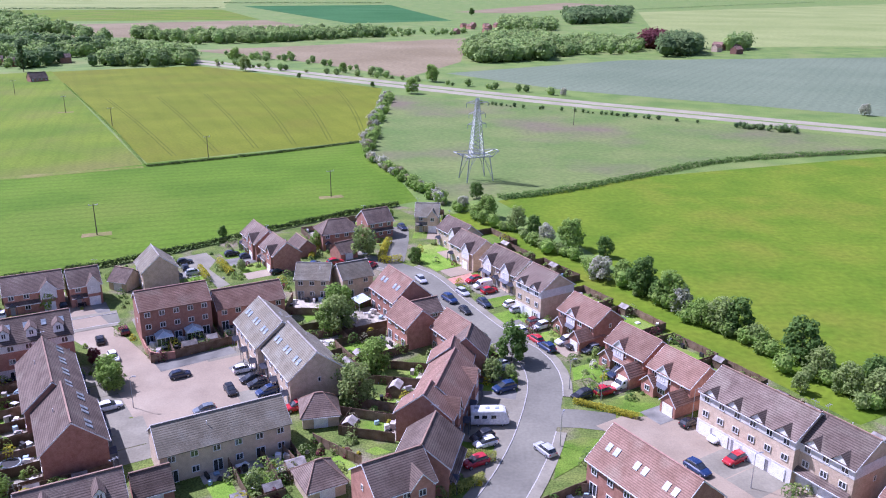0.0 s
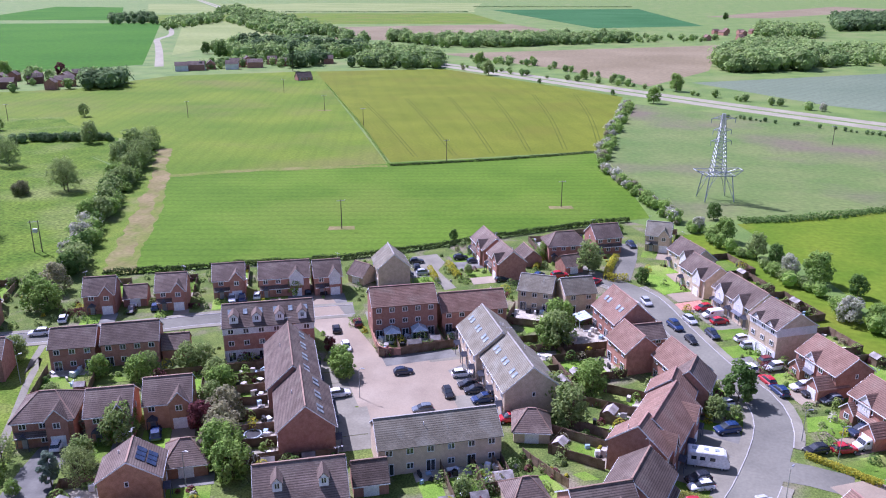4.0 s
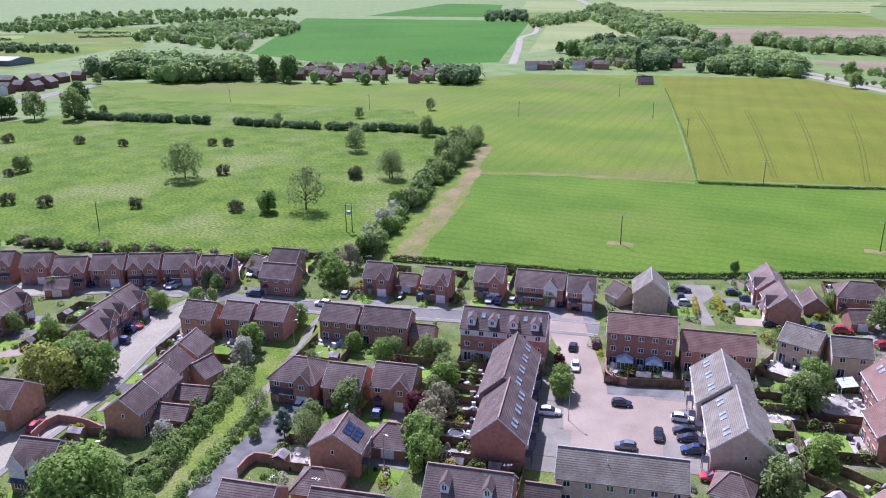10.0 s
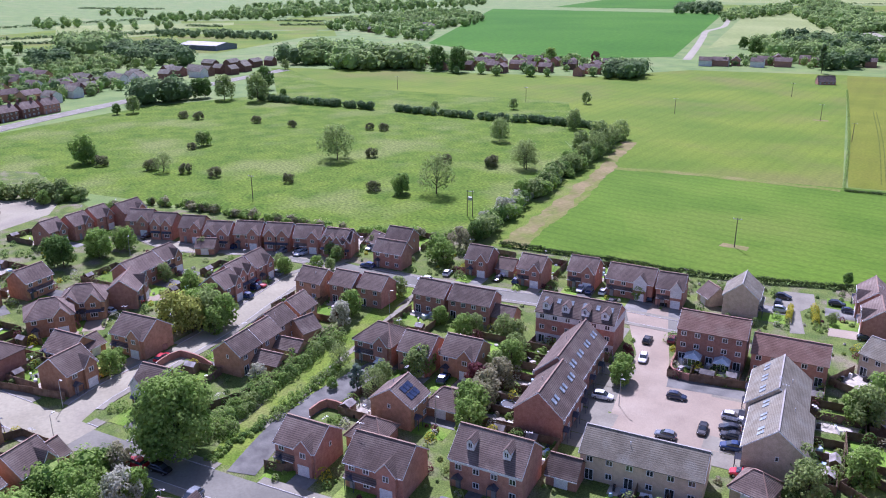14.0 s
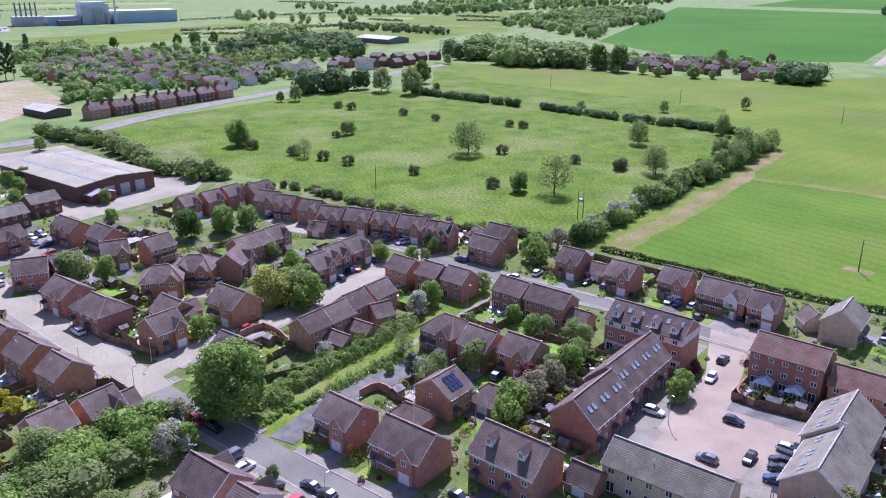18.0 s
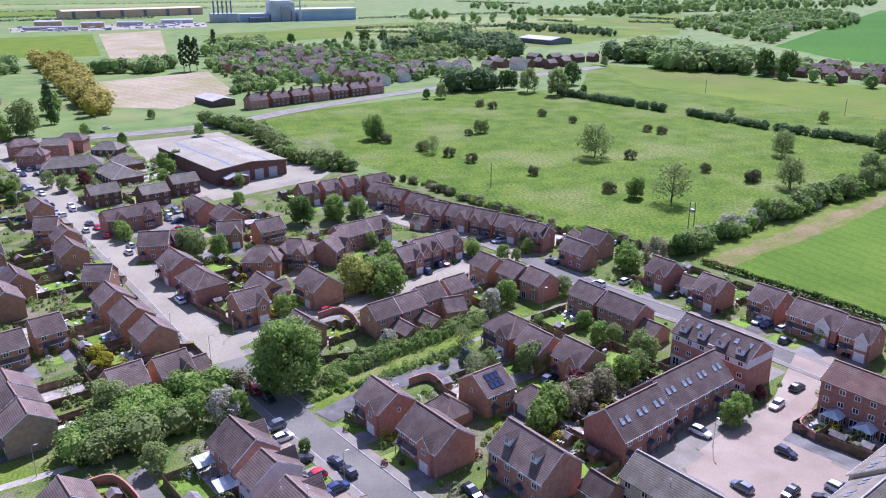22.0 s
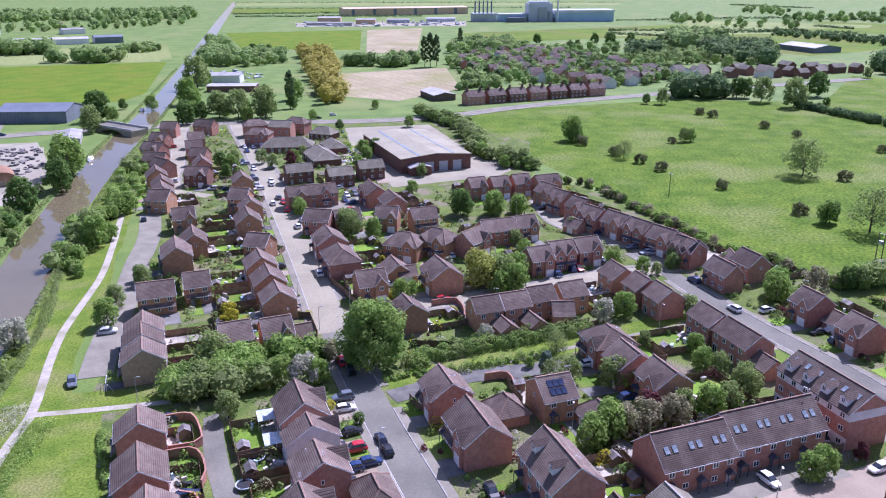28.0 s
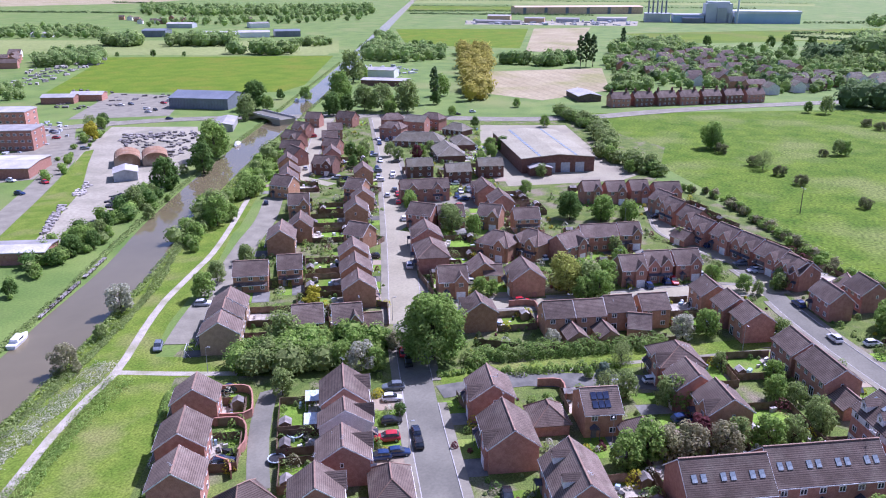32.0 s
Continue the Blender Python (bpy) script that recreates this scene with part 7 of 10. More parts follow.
house(-88.2, 98.7, 28, 7.3, 8.0, 5.0, 7.8, "g", "red", "brown", "fg1")
house(-81.4, 105.0, 29, 7.8, 8.0, 5.0, 7.8, "g", "brick", "brown", "fg1")
house(-73.0, 83.8, 119, 6.8, 8.5, 5.0, 7.8, "g", "brick", "brown", "solar")
house(-69.9, 92.6, 29, 6.4, 6.5, 2.5, 5.0, "h", "brick", "brown", "gar")
house(-70.1, 64.0, 29, 8.2, 8.0, 5.0, 7.8, "g", "red", "brown", "fg1")
house(-69.0, 75.6, -149, 6.8, 6.5, 2.5, 5.0, "h", "red", "brown", "gar")
house(-57.4, 71.8, 30, 10.7, 8.5, 5.0, 8.2, "g", "red", "brown", "fg1")
house(-109.8, 66.2, -60, 6.8, 7.0, 5.0, 7.6, "g", "brick", "brown", "-")
house(-113.5, 72.5, -60, 6.8, 7.0, 5.0, 7.6, "g", "brick", "brown", "-")
house(-118.6, 78.3, -59, 6.8, 7.0, 5.0, 7.6, "g", "brick", "brown", "-")
house(-123.0, 85.6, -59, 6.8, 7.0, 5.0, 7.6, "g", "brick", "brown", "-")
house(-105.6, 71.6, -149, 6.8, 4.5, 2.4, 4.0, "g", "brick", "brown", "gar")
house(-109.2, 77.9, -148, 6.7, 4.5, 2.4, 4.0, "g", "brick", "brown", "gar")
house(-116.0, 84.2, -78, 5.2, 6.0, 2.6, 5.0, "g", "brick", "brown", "gar")
house(-130.9, 52.1, 31, 9.5, 8.5, 5.0, 8.0, "g", "brick", "brown", "fg1")
house(-105.2, 48.7, 32, 6.8, 7.5, 5.0, 7.6, "g", "brick", "brown", "fgw2")
house(-162.5, 117.9, 46, 8.0, 7.5, 5.0, 7.8, "g", "red", "brown", "fg2")
house(-171.3, 112.2, 46, 8.2, 7.5, 5.0, 7.8, "g", "red", "brown", "fg1")
house(-178.3, 105.7, 46, 8.1, 7.5, 5.0, 7.8, "g", "red", "brown", "fg2")
house(-185.0, 99.0, 46, 8.4, 7.5, 5.0, 7.8, "g", "red", "brown", "fg1")
house(-190.5, 91.4, 46, 8.1, 7.5, 5.0, 7.8, "g", "red", "brown", "fg2")
house(-201.0, 86.9, 46, 7.6, 7.5, 5.0, 7.8, "g", "red", "brown", "fg1")
house(-209.5, 80.5, 46, 7.5, 7.5, 5.0, 7.8, "g", "red", "brown", "fg2")
house(-217.9, 75.5, 46, 8.3, 7.5, 5.0, 7.8, "g", "red", "brown", "fg1")
house(-231.4, 73.7, 120, 9.5, 7.5, 5.0, 7.8, "g", "red", "brown", "fg1")
house(-230.5, 63.8, 120, 6.7, 7.5, 5.0, 7.8, "g", "red", "brown", "fg1")
house(-225.6, 56.4, 119, 6.9, 7.5, 5.0, 7.8, "g", "red", "brown", "fg1")
house(-222.7, 48.3, 120, 6.6, 7.5, 5.0, 7.8, "g", "red", "brown", "fg1")
house(-186.9, 85.7, 52, 5.9, 5.5, 2.4, 4.4, "g", "red", "brown", "gar")
house(-147.7, 76.2, 121, 6.8, 7.5, 5.0, 7.8, "g", "red", "brown", "fg1")
house(-153.7, 81.9, 120, 7.1, 7.5, 5.0, 7.8, "g", "red", "brown", "fg2")
house(-158.0, 88.9, 121, 7.3, 7.5, 5.0, 7.8, "g", "red", "brown", "fg1")
house(-172.1, 61.9, 120, 10.9, 7.5, 5.0, 7.6, "g", "red", "brown", "-")
house(-177.5, 70.0, 120, 6.6, 7.5, 5.0, 7.6, "g", "brick", "brown", "fg1")
house(-121.8, 35.2, 120, 7.4, 8.0, 5.0, 7.8, "g", "brick", "brown", "fg1")
house(-138.2, 22.3, 31, 12.5, 8.5, 5.0, 7.8, "h", "red", "brown", "-")
house(-152.4, 14.4, 31, 9.9, 8.5, 5.0, 7.8, "g", "red", "brown", "fg1")
house(-172.4, 4.6, 89, 8.6, 8.0, 5.0, 7.8, "g", "red", "brown", "-")
house(-176.5, 12.4, 121, 8.5, 8.0, 4.4, 7.0, "g", "red", "brown", "-")
house(-202.2, -8.5, 122, 17.8, 7.5, 5.0, 7.6, "g", "red", "brown", "fg2")
house(-179.7, 25.4, 94, 7.2, 7.5, 5.0, 7.8, "g", "brick", "brown", "fg1")
house(-180.8, 36.8, 120, 8.2, 7.0, 5.0, 7.6, "g", "brick", "brown", "-")
house(-153.9, 37.0, 83, 10.2, 9.0, 5.0, 7.8, "h", "brick", "brown", "fg1")
house(-158.9, 45.9, 69, 10.3, 9.0, 5.0, 7.8, "h", "brick", "brown", "fg2")
house(-160.0, 55.9, 150, 8.8, 7.5, 5.0, 7.8, "g", "red", "brown", "fg1")
house(-136.5, 38.2, 30, 8.2, 7.5, 2.6, 5.4, "g", "brick", "brown", "-")
house(-135.4, 41.4, 120, 5.2, 5.0, 2.4, 4.2, "g", "brick", "brown", "gar")
house(-233.8, -24.7, 122, 10.6, 7.5, 5.0, 7.4, "g", "dark", "grey", "-")
house(-231.3, -6.9, 122, 10.0, 7.5, 5.0, 7.4, "g", "dark", "grey", "-")
house(-245.4, 1.6, 120, 10.3, 7.5, 5.0, 7.4, "g", "dark", "grey", "-")
house(-208.3, 12.9, 31, 12.4, 7.5, 5.0, 7.6, "g", "red", "brown", "fg2")
house(-197.0, 22.8, 30, 9.5, 7.5, 5.0, 7.6, "g", "red", "brown", "-")
house(-289.9, -50.2, 103, 23.3, 12.0, 3.0, 6.4, "h", "dark", "grey", "-")
house(-270.7, -27.5, 33, 21.3, 12.0, 3.0, 6.4, "h", "dark", "grey", "-")
house(-322.1, -43.2, 76, 12.4, 9.0, 3.0, 5.8, "h", "dark", "grey", "-")
house(-292.5, -28.9, 33, 15.5, 9.0, 3.0, 5.6, "h", "dark", "grey", "-")
house(-321.5, -79.8, 121, 11.8, 8.0, 6.0, 8.6, "h", "red", "brown", "-")
house(-299.6, -68.6, 92, 11.7, 8.0, 6.0, 8.6, "h", "red", "brown", "fg1")
house(-317.4, -63.8, 92, 11.4, 8.0, 6.6, 9.2, "g", "red", "grey", "-")
house(-331.5, -60.9, 81, 12.1, 8.0, 6.0, 8.6, "h", "red", "brown", "-")
house(-129.4, 2.2, -149, 7.8, 8.0, 5.0, 7.8, "g", "brick", "brown", "porch")
house(-118.2, 9.1, -149, 8.3, 8.0, 5.0, 7.8, "g", "brick", "brown", "porch")
house(-107.3, 15.9, -149, 7.4, 8.0, 5.0, 7.8, "g", "brick", "brown", "porch")
house(-145.7, -4.5, 85, 6.9, 7.5, 5.0, 7.8, "g", "brick", "brown", "fgl")
house(-167.7, -17.8, -150, 9.5, 7.5, 5.0, 7.8, "g", "brick", "brown", "-")
house(-181.8, -22.9, -150, 6.6, 7.5, 5.0, 7.8, "g", "brick", "brown", "-")
house(-193.2, -31.4, 92, 6.8, 7.5, 5.0, 7.8, "g", "brick", "brown", "-")
house(-215.4, -40.6, -149, 9.5, 7.0, 5.0, 7.6, "g", "brick", "brown", "-")
house(-166.9, -39.5, 121, 7.0, 7.5, 5.0, 7.8, "g", "brick", "brown", "fg1")
house(-145.6, -25.3, 30, 9.3, 7.0, 5.0, 7.8, "g", "brick", "brown", "-")
house(-134.2, -24.8, 30, 11.0, 8.0, 5.0, 7.8, "g", "brick", "brown", "-")
house(-105.1, -14.9, 121, 8.8, 7.5, 5.0, 7.6, "g", "brick", "brown", "-")
house(-113.2, -8.2, 122, 6.4, 7.5, 5.0, 7.6, "g", "brick", "brown", "-")
house(-85.1, -6.7, 30, 6.8, 8.0, 5.0, 7.6, "g", "buff2", "brown", "-")
house(-79.4, -3.7, 31, 6.7, 8.0, 5.0, 7.6, "g", "buff2", "brown", "-")
house(-72.3, 0.5, 30, 6.5, 8.5, 5.0, 7.8, "g", "buff2", "brown", "porch")
house(-85.6, 14.5, 123, 6.8, 7.5, 5.0, 7.8, "g", "brick", "brown", "-")
house(-89.4, 22.5, 123, 6.6, 7.5, 5.0, 7.8, "g", "brick", "brown", "fg1")
house(-93.4, 26.4, 123, 5.2, 5.0, 2.4, 4.6, "g", "brick", "brown", "gar")
house(-186.6, -58.2, 92, 7.8, 8.0, 5.0, 7.8, "g", "brick", "brown", "-")
house(-194.4, -61.9, 33, 9.5, 7.5, 5.0, 7.8, "g", "brick", "brown", "-")
house(-203.9, -67.1, 33, 9.5, 7.5, 5.0, 7.8, "g", "brick", "brown", "-")
house(-217.6, -77.1, 33, 9.5, 7.5, 5.0, 7.8, "g", "brick", "brown", "-")
house(-232.9, -82.9, 58, 9.7, 7.0, 5.0, 7.8, "g", "red", "brown", "-")
house(-243.5, -91.7, 97, 9.1, 7.0, 5.0, 7.8, "g", "red", "brown", "-")
house(-263.3, -103.4, 77, 10.8, 7.0, 5.0, 7.8, "g", "red", "brown", "fg1")
house(-284.7, -112.1, 83, 9.0, 7.0, 5.0, 7.8, "g", "red", "brown", "fg1")
house(-312.7, -122.4, 100, 8.0, 7.0, 5.0, 7.8, "g", "red", "brown", "-")
house(-321.3, -106.9, 86, 10.6, 7.0, 5.0, 7.8, "g", "red", "brown", "-")
house(-288.7, -95.9, 121, 7.4, 7.0, 5.0, 7.8, "g", "red", "brown", "-")
house(-269.7, -87.5, 119, 7.4, 7.0, 5.0, 7.8, "g", "red", "brown", "-")
house(-254.9, -77.4, 92, 7.6, 7.0, 5.0, 7.8, "g", "red", "brown", "-")
house(-238.4, -68.2, 32, 9.5, 7.0, 5.0, 7.8, "g", "red", "brown", "-")
house(-222.5, -62.0, 98, 9.2, 8.0, 5.0, 7.6, "g", "dark", "brown", "fg1")
house(-58.1, 39.4, -149, 9.3, 8.5, 5.2, 8.4, "g", "red", "brown", "fg1")
house(-50.1, 44.1, -148, 4.6, 9.0, 5.0, 7.8, "g", "white", "brown", "fg1")
house(-41.3, 48.7, -149, 6.8, 8.5, 5.0, 7.8, "g", "red", "brown", "fg1")
house(-30.1, 50.3, -148, 6.8, 8.0, 5.0, 7.8, "g", "red", "brown", "fg1")
house(-38.9, 58.6, -149, 9.3, 6.5, 2.5, 5.0, "h", "red", "brown", "gar")
house(-27.3, 39.2, 154, 6.6, 6.0, 2.5, 5.0, "h", "red", "brown", "gar")
house(-46.7, 14.5, 31, 6.4, 8.0, 5.0, 7.8, "g", "red", "brown", "plain")
house(-34.9, 21.3, 31, 8.6, 8.0, 5.0, 7.8, "g", "red", "brown", "plain")
house(-25.1, 28.3, 30, 7.4, 8.0, 5.0, 7.8, "g", "red", "brown", "plain")
house(64.6, 88.8, -57, 9.0, 9.0, 5.4, 8.6, "g", "red", "red", "-")
gardens()
fill_ground(-330, -140, 75, 215, 2.3, 0.8, 77)
scrub([(-85.5, 53.5), (-91.0, 57.5), (-96.0, 64.0), (-102.5, 74.5), (-108.5, 84.5), (-111.5, 90.5)], 4.6, 7.5, "gglld", (1.4, 1.8, 2.2, 2.8), 61)
scrub([(-86.0, 62.5), (-90.5, 70.5), (-94.5, 78.0), (-98.5, 84.0)], 2.4, 5.0, "ggl", (0.8, 1.1, 1.5, 2.2), 62)
scrub([(-79.5, 49.5), (-82.5, 56.0), (-85.5, 62.0)], 1.6, 9.0, "gd", (0.7, 0.9, 1.0), 63)
garden_clutter(5)
plant_gardens()
pavements()

# ---- vehicles ----
car(-48.2, 131.9, 30, "navy", 0.95)
car(-56.5, 120.1, 33, "white", 1.03)
car(-68.9, 146.6, 117, "black", 0.99)
car(-63.2, 138.9, 304, "white", 0.97)
car(-65.9, 151.3, 120, "maroon", 1.03)
car(-37.1, 134.3, 29, "white", 0.99)
car(-34.9, 130.6, 213, "black", 0.97)
car(-33.1, 128.7, 207, "black", 1.01)
car(-37.5, 126.3, 300, "black", 0.99)
car(-30.8, 125.9, 214, "blue", 1.07)
car(-40.1, 119.4, 209, "grey", 0.95)
car(-24.8, 120.6, 211, "red", 1.09)
car(-120.4, 146.3, 298, "white", 0.99)
car(-118.4, 142.5, 297, "black", 0.95)
car(-114.1, 145.7, 118, "blue", 1.05)
car(-100.0, 155.5, 304, "white", 0.99)
car(-97.8, 156.5, 300, "blue", 0.95)
car(-95.2, 159.0, 117, "white", 0.97)
car(-85.0, 165.3, 124, "black", 0.95)
car(-81.1, 166.2, 297, "black", 1.01)
car(-129.1, 125.9, 211, "white", 1.03)
car(-147.5, 118.4, 210, "blue", 1.05)
car(-160.8, 126.8, 301, "white", 1.01)
car(-93.3, 90.9, 118, "white", 0.95)
car(-80.1, 98.5, 125, "blue", 1.05)
car(-66.6, 194.1, 27, "black", 0.99)
car(-61.9, 186.2, 31, "silver", 1.01)
car(-56.1, 200.7, 30, "black", 1.01)
car(-51.9, 199.0, 28, "navy", 0.95)
car(-41.3, 187.4, 34, "black", 0.97)
car(-27.8, 194.6, 29, "red", 1.03)
car(-12.1, 225.7, 297, "navy", 1.09)
car(6.6, 194.6, 209, "white", 1.03)
car(7.5, 182.4, 215, "red", 0.97)
car(11.0, 175.4, 31, "red", 0.95)
car(4.7, 174.1, 302, "silver", 1.03)
car(1.6, 169.8, 301, "blue", 1.09)
car(5.0, 163.3, 298, "black", 0.95)
car(9.4, 167.5, 298, "navy", 0.97)
car(15.6, 167.2, 34, "white", 1.03)
car(16.7, 164.1, 29, "silver", 0.95)
car(19.9, 157.4, 31, "maroon", 1.09)
car(20.7, 154.9, 214, "white", 1.09)
car(16.0, 153.1, 125, "white", 1.05)
car(19.0, 148.6, 119, "red", 0.95)
car(20.8, 144.8, 119, "blue", 1.05)
car(24.9, 147.7, 207, "white", 1.09)
car(26.5, 145.7, 210, "black", 1.03)
car(29.5, 144.0, 212, "grey", 1.09)
car(32.6, 133.6, 215, "navy", 1.09)
car(29.0, 126.9, 28, "red", 0.99)
car(24.7, 125.4, 210, "black", 1.07)
car(39.3, 121.9, 34, "grey", 0.99)
car(41.0, 116.3, 30, "black", 0.95)
car(44.5, 111.8, 209, "white", 1.07)
car(44.8, 105.7, 212, "red", 0.95)
car(38.4, 103.2, 301, "blue", 1.01)
car(16.1, 107.9, 122, "silver", 1.01)
car(11.2, 127.9, 209, "blue", 1.05)
car(10.8, 136.7, 214, "white", 0.99)
car(6.5, 111.6, 213, "black", 1.07)
car(6.9, 109.7, 208, "white", 0.99)
car(5.2, 104.4, 210, "red", 0.97)
car(-122.7, 53.9, 125, "red", 1.05)
car(-156.2, 50.2, 213, "white", 0.97)
car(-123.3, 41.1, 209, "yellow", 1.03)
car(-158.5, 57.5, 30, "red", 1.03)
car(-227.1, 57.4, 27, "white", 1.07)
car(-227.2, 59.1, 209, "blue", 1.03)
car(-234.0, 68.6, 32, "black", 0.99)
car(-211.1, 74.1, 301, "black", 1.03)
car(-151.4, 87.4, 28, "red", 1.07)
car(-150.6, 85.4, 211, "blue", 1.03)
car(-145.9, 81.6, 211, "blue", 1.03)
car(-156.7, 94.6, 213, "grey", 1.09)
car(-169.6, 107.0, 301, "black", 1.07)
car(-168.4, 108.6, 300, "silver", 1.07)
car(-185.5, 93.7, 117, "blue", 0.95)
car(-85.2, 38.8, 208, "red", 1.09)
car(-81.2, 41.8, 30, "black", 1.01)
car(-70.4, 43.5, 301, "grey", 1.03)
car(-66.4, 45.2, 119, "white", 0.97)
car(-58.8, 48.8, 124, "black", 0.99)
car(-53.4, 50.7, 302, "red", 1.09)
car(-50.1, 54.5, 120, "blue", 0.97)
car(-57.5, 54.4, 214, "navy", 0.95)
car(-45.5, 75.8, 27, "black", 1.07)
car(-90.1, -19.3, 119, "silver", 0.99)
car(-56.9, 13.4, 297, "navy", 1.05)
car(-135.1, 16.9, 208, "white", 1.09)
car(-175.6, -4.1, 212, "white", 0.99)
car(-182.0, -4.8, 212, "silver", 1.01)
car(-193.2, -14.6, 207, "red", 1.01)
car(-202.6, -19.4, 32, "red", 0.97)
car(-208.1, -23.4, 214, "grey", 0.99)
car(-223.6, -38.3, 27, "silver", 1.05)
car(-236.1, -45.3, 33, "blue", 1.05)
car(-230.9, -35.3, 30, "white", 1.07)
car(-250.0, -50.8, 33, "white", 1.05)
car(-291.6, -72.8, 29, "white", 0.95)
car(-283.3, -68.2, 32, "blue", 1.09)
car(-261.4, -60.7, 29, "blue", 1.01)
car(-218.3, -56.4, 120, "black", 1.05)
car(-215.9, -53.1, 297, "silver", 1.09)
car(-216.1, -48.6, 301, "navy", 1.07)
car(-286.1, -107.4, 299, "red", 1.03)
car(-225.2, -73.6, 211, "silver", 1.01)
car(-174.0, -58.1, 213, "navy", 0.99)
car(-387.3, -59.5, 121, "white", 1.01)
car(-251.0, -44.1, 305, "black", 1.07)
car(-376.0, -64.4, 124, "black", 0.95)
car(-215.5, 0.7, 31, "white", 1.03)
car(-218.2, 2.9, 35, "grey", 1.09)
car(-209.0, 1.8, 28, "blue", 0.97)
car(-156.5, 50.2, 30, "black", 1.01)
car(-130.1, 37.9, 117, "white", 1.01)
car(-92.2, -12.9, 29, "grey", 1.09)
car(-90.6, -19.4, 122, "white", 0.95)
car(-66.6, -12.6, 34, "grey", 0.99)
car(-168.6, 107.1, 301, "white", 0.99)
car(-172.8, 103.2, 300, "grey", 0.97)
car(-283.3, -63.3, 209, "navy")
car(-292.8, -69.0, 209, "white")
car(-258.8, -58.4, 299, "silver")
car(-232.3, -43.4, 298, "grey")
car(-219.0, -35.4, 298, "white")
car(-226.5, -33.5, 208, "white")
car(-200.3, -22.5, 208, "white")
car(-205.6, -31.8, 298, "black")
car(-138.1, 3.9, 297, "black")
car(-206.0, 5.4, 298, "blue")
car(-47.7, 52.0, 301, "blue")
car(-54.2, 56.4, 211, "black")
car(-35.9, 28.4, 124, "navy")
car(-144.2, 61.0, 217, "black")
car(-65.1, 189.7, 118, "black")
car(-32.9, 192.7, 72, "blue")
car(-8.7, 180.3, 25, "white")
car(-5.3, 182.3, 295, "silver")
car(-18.6, 192.3, 55, "red")
car(-196.6, 6.9, 298, "red")
car(-225.6, -6.0, 298, "white")
car(-214.0, -9.3, 298, "navy")
car(-159.9, 93.2, 214, "silver")
car(-129.6, 133.7, 122, "white")
car(-89.2, 156.1, 117, "black")
van(9.6, 178.6, 211)
van(32.9, 129.4, 211)
van(-139.7, 64.7, 211)
van(-52.8, 86.9, 211)
motorhome(7.9, 116.5, 2)

# ---- trees and shrubs ----
tree(-21.5, 151.9, 9.0, "l")
tree(-12.4, 134.3, 7.5, "g")
tree(-14.7, 122.7, 8.0, "l")
tree(-21.2, 200.6, 9.0, "l")
tree(13.4, 139.5, 8.0, "d")
tree(12.5, 131.4, 3.5, "l")
tree(-7.2, 196.4, 4.5, "d")
tree(-34.4, 207.4, 5.0, "g")
tree(-88.1, 164.3, 5.0, "g")
tree(-58.7, 127.0, 5.5, "g")
tree(-65.8, 136.9, 3.5, "r")
tree(-54.7, 206.9, 3.0, "g")
tree(-62.7, 216.9, 3.5, "d")
tree(-16.6, 238.4, 3.0, "g")
tree(11.1, 261.8, 6.0, "d")
tree(13.7, 239.2, 7.5, "g")
tree(21.8, 225.7, 7.5, "l")
tree(29.0, 213.0, 6.0, "w")
tree(34.9, 209.1, 9.0, "g")
tree(43.3, 202.1, 6.0, "d")
tree(38.7, 184.1, 6.5, "w")
tree(46.9, 175.6, 9.5, "d")
tree(51.3, 167.1, 9.0, "g")
tree(52.9, 164.5, 6.0, "w")
tree(58.8, 154.9, 8.0, "l")
tree(61.7, 153.5, 8.5, "d")
tree(63.2, 147.5, 5.0, "l")
tree(69.4, 140.4, 9.5, "d")
tree(70.2, 133.5, 6.5, "l")
tree(72.4, 127.1, 6.5, "l")
tree(75.9, 124.1, 7.0, "l")
tree(64.2, 128.0, 4.0, "l")
tree(26.4, 221.9, 6.0, "d")
tree(43.8, 183.0, 6.0, "g")
tree(49.6, 170.4, 6.0, "d")
tree(55.5, 157.7, 6.0, "g")
tree(6.4, 247.5, 5.0, "w")
tree(236.6, 450.5, 7.0, "w")
tree(78.0, 129.2, 7.0, "d")
tree(-140.3, 137.7, 8.5, "g")
tree(-144.4, 148.3, 8.0, "p")
tree(-87.2, 163.2, 4.5, "g")
tree(-116.5, 94.0, 6.5, "w")
tree(-103.5, 113.6, 5.0, "g")
tree(-94.9, 117.7, 5.0, "l")
tree(-86.6, 82.1, 6.5, "c")
tree(-83.1, 83.8, 6.5, "b")
tree(-85.6, 96.9, 7.0, "g")
tree(-73.6, 102.1, 6.0, "r")
tree(-71.4, 106.4, 7.0, "p")
tree(-65.0, 94.4, 8.0, "g")
tree(-85.8, 122.1, 6.0, "l")
tree(-76.5, 113.3, 7.0, "g")
tree(-159.7, 115.5, 5.0, "l")
tree(-161.7, 128.3, 4.5, "l")
tree(-148.6, 157.1, 7.0, "d")
tree(-165.0, 181.1, 7.0, "w")
tree(-158.4, 168.9, 6.0, "w")
tree(-177.9, 199.8, 8.0, "g")
tree(-192.3, 227.0, 8.0, "d")
tree(-208.7, 250.1, 7.0, "g")
tree(-219.5, 268.9, 12.0, "l")
tree(-225.4, 286.1, 14.0, "l")
tree(-270.1, 311.6, 11.0, "l")
tree(-328.5, 377.3, 8.0, "l")
tree(-277.9, 268.4, 9.0, "g")
tree(-213.4, 231.8, 12.0, "b")
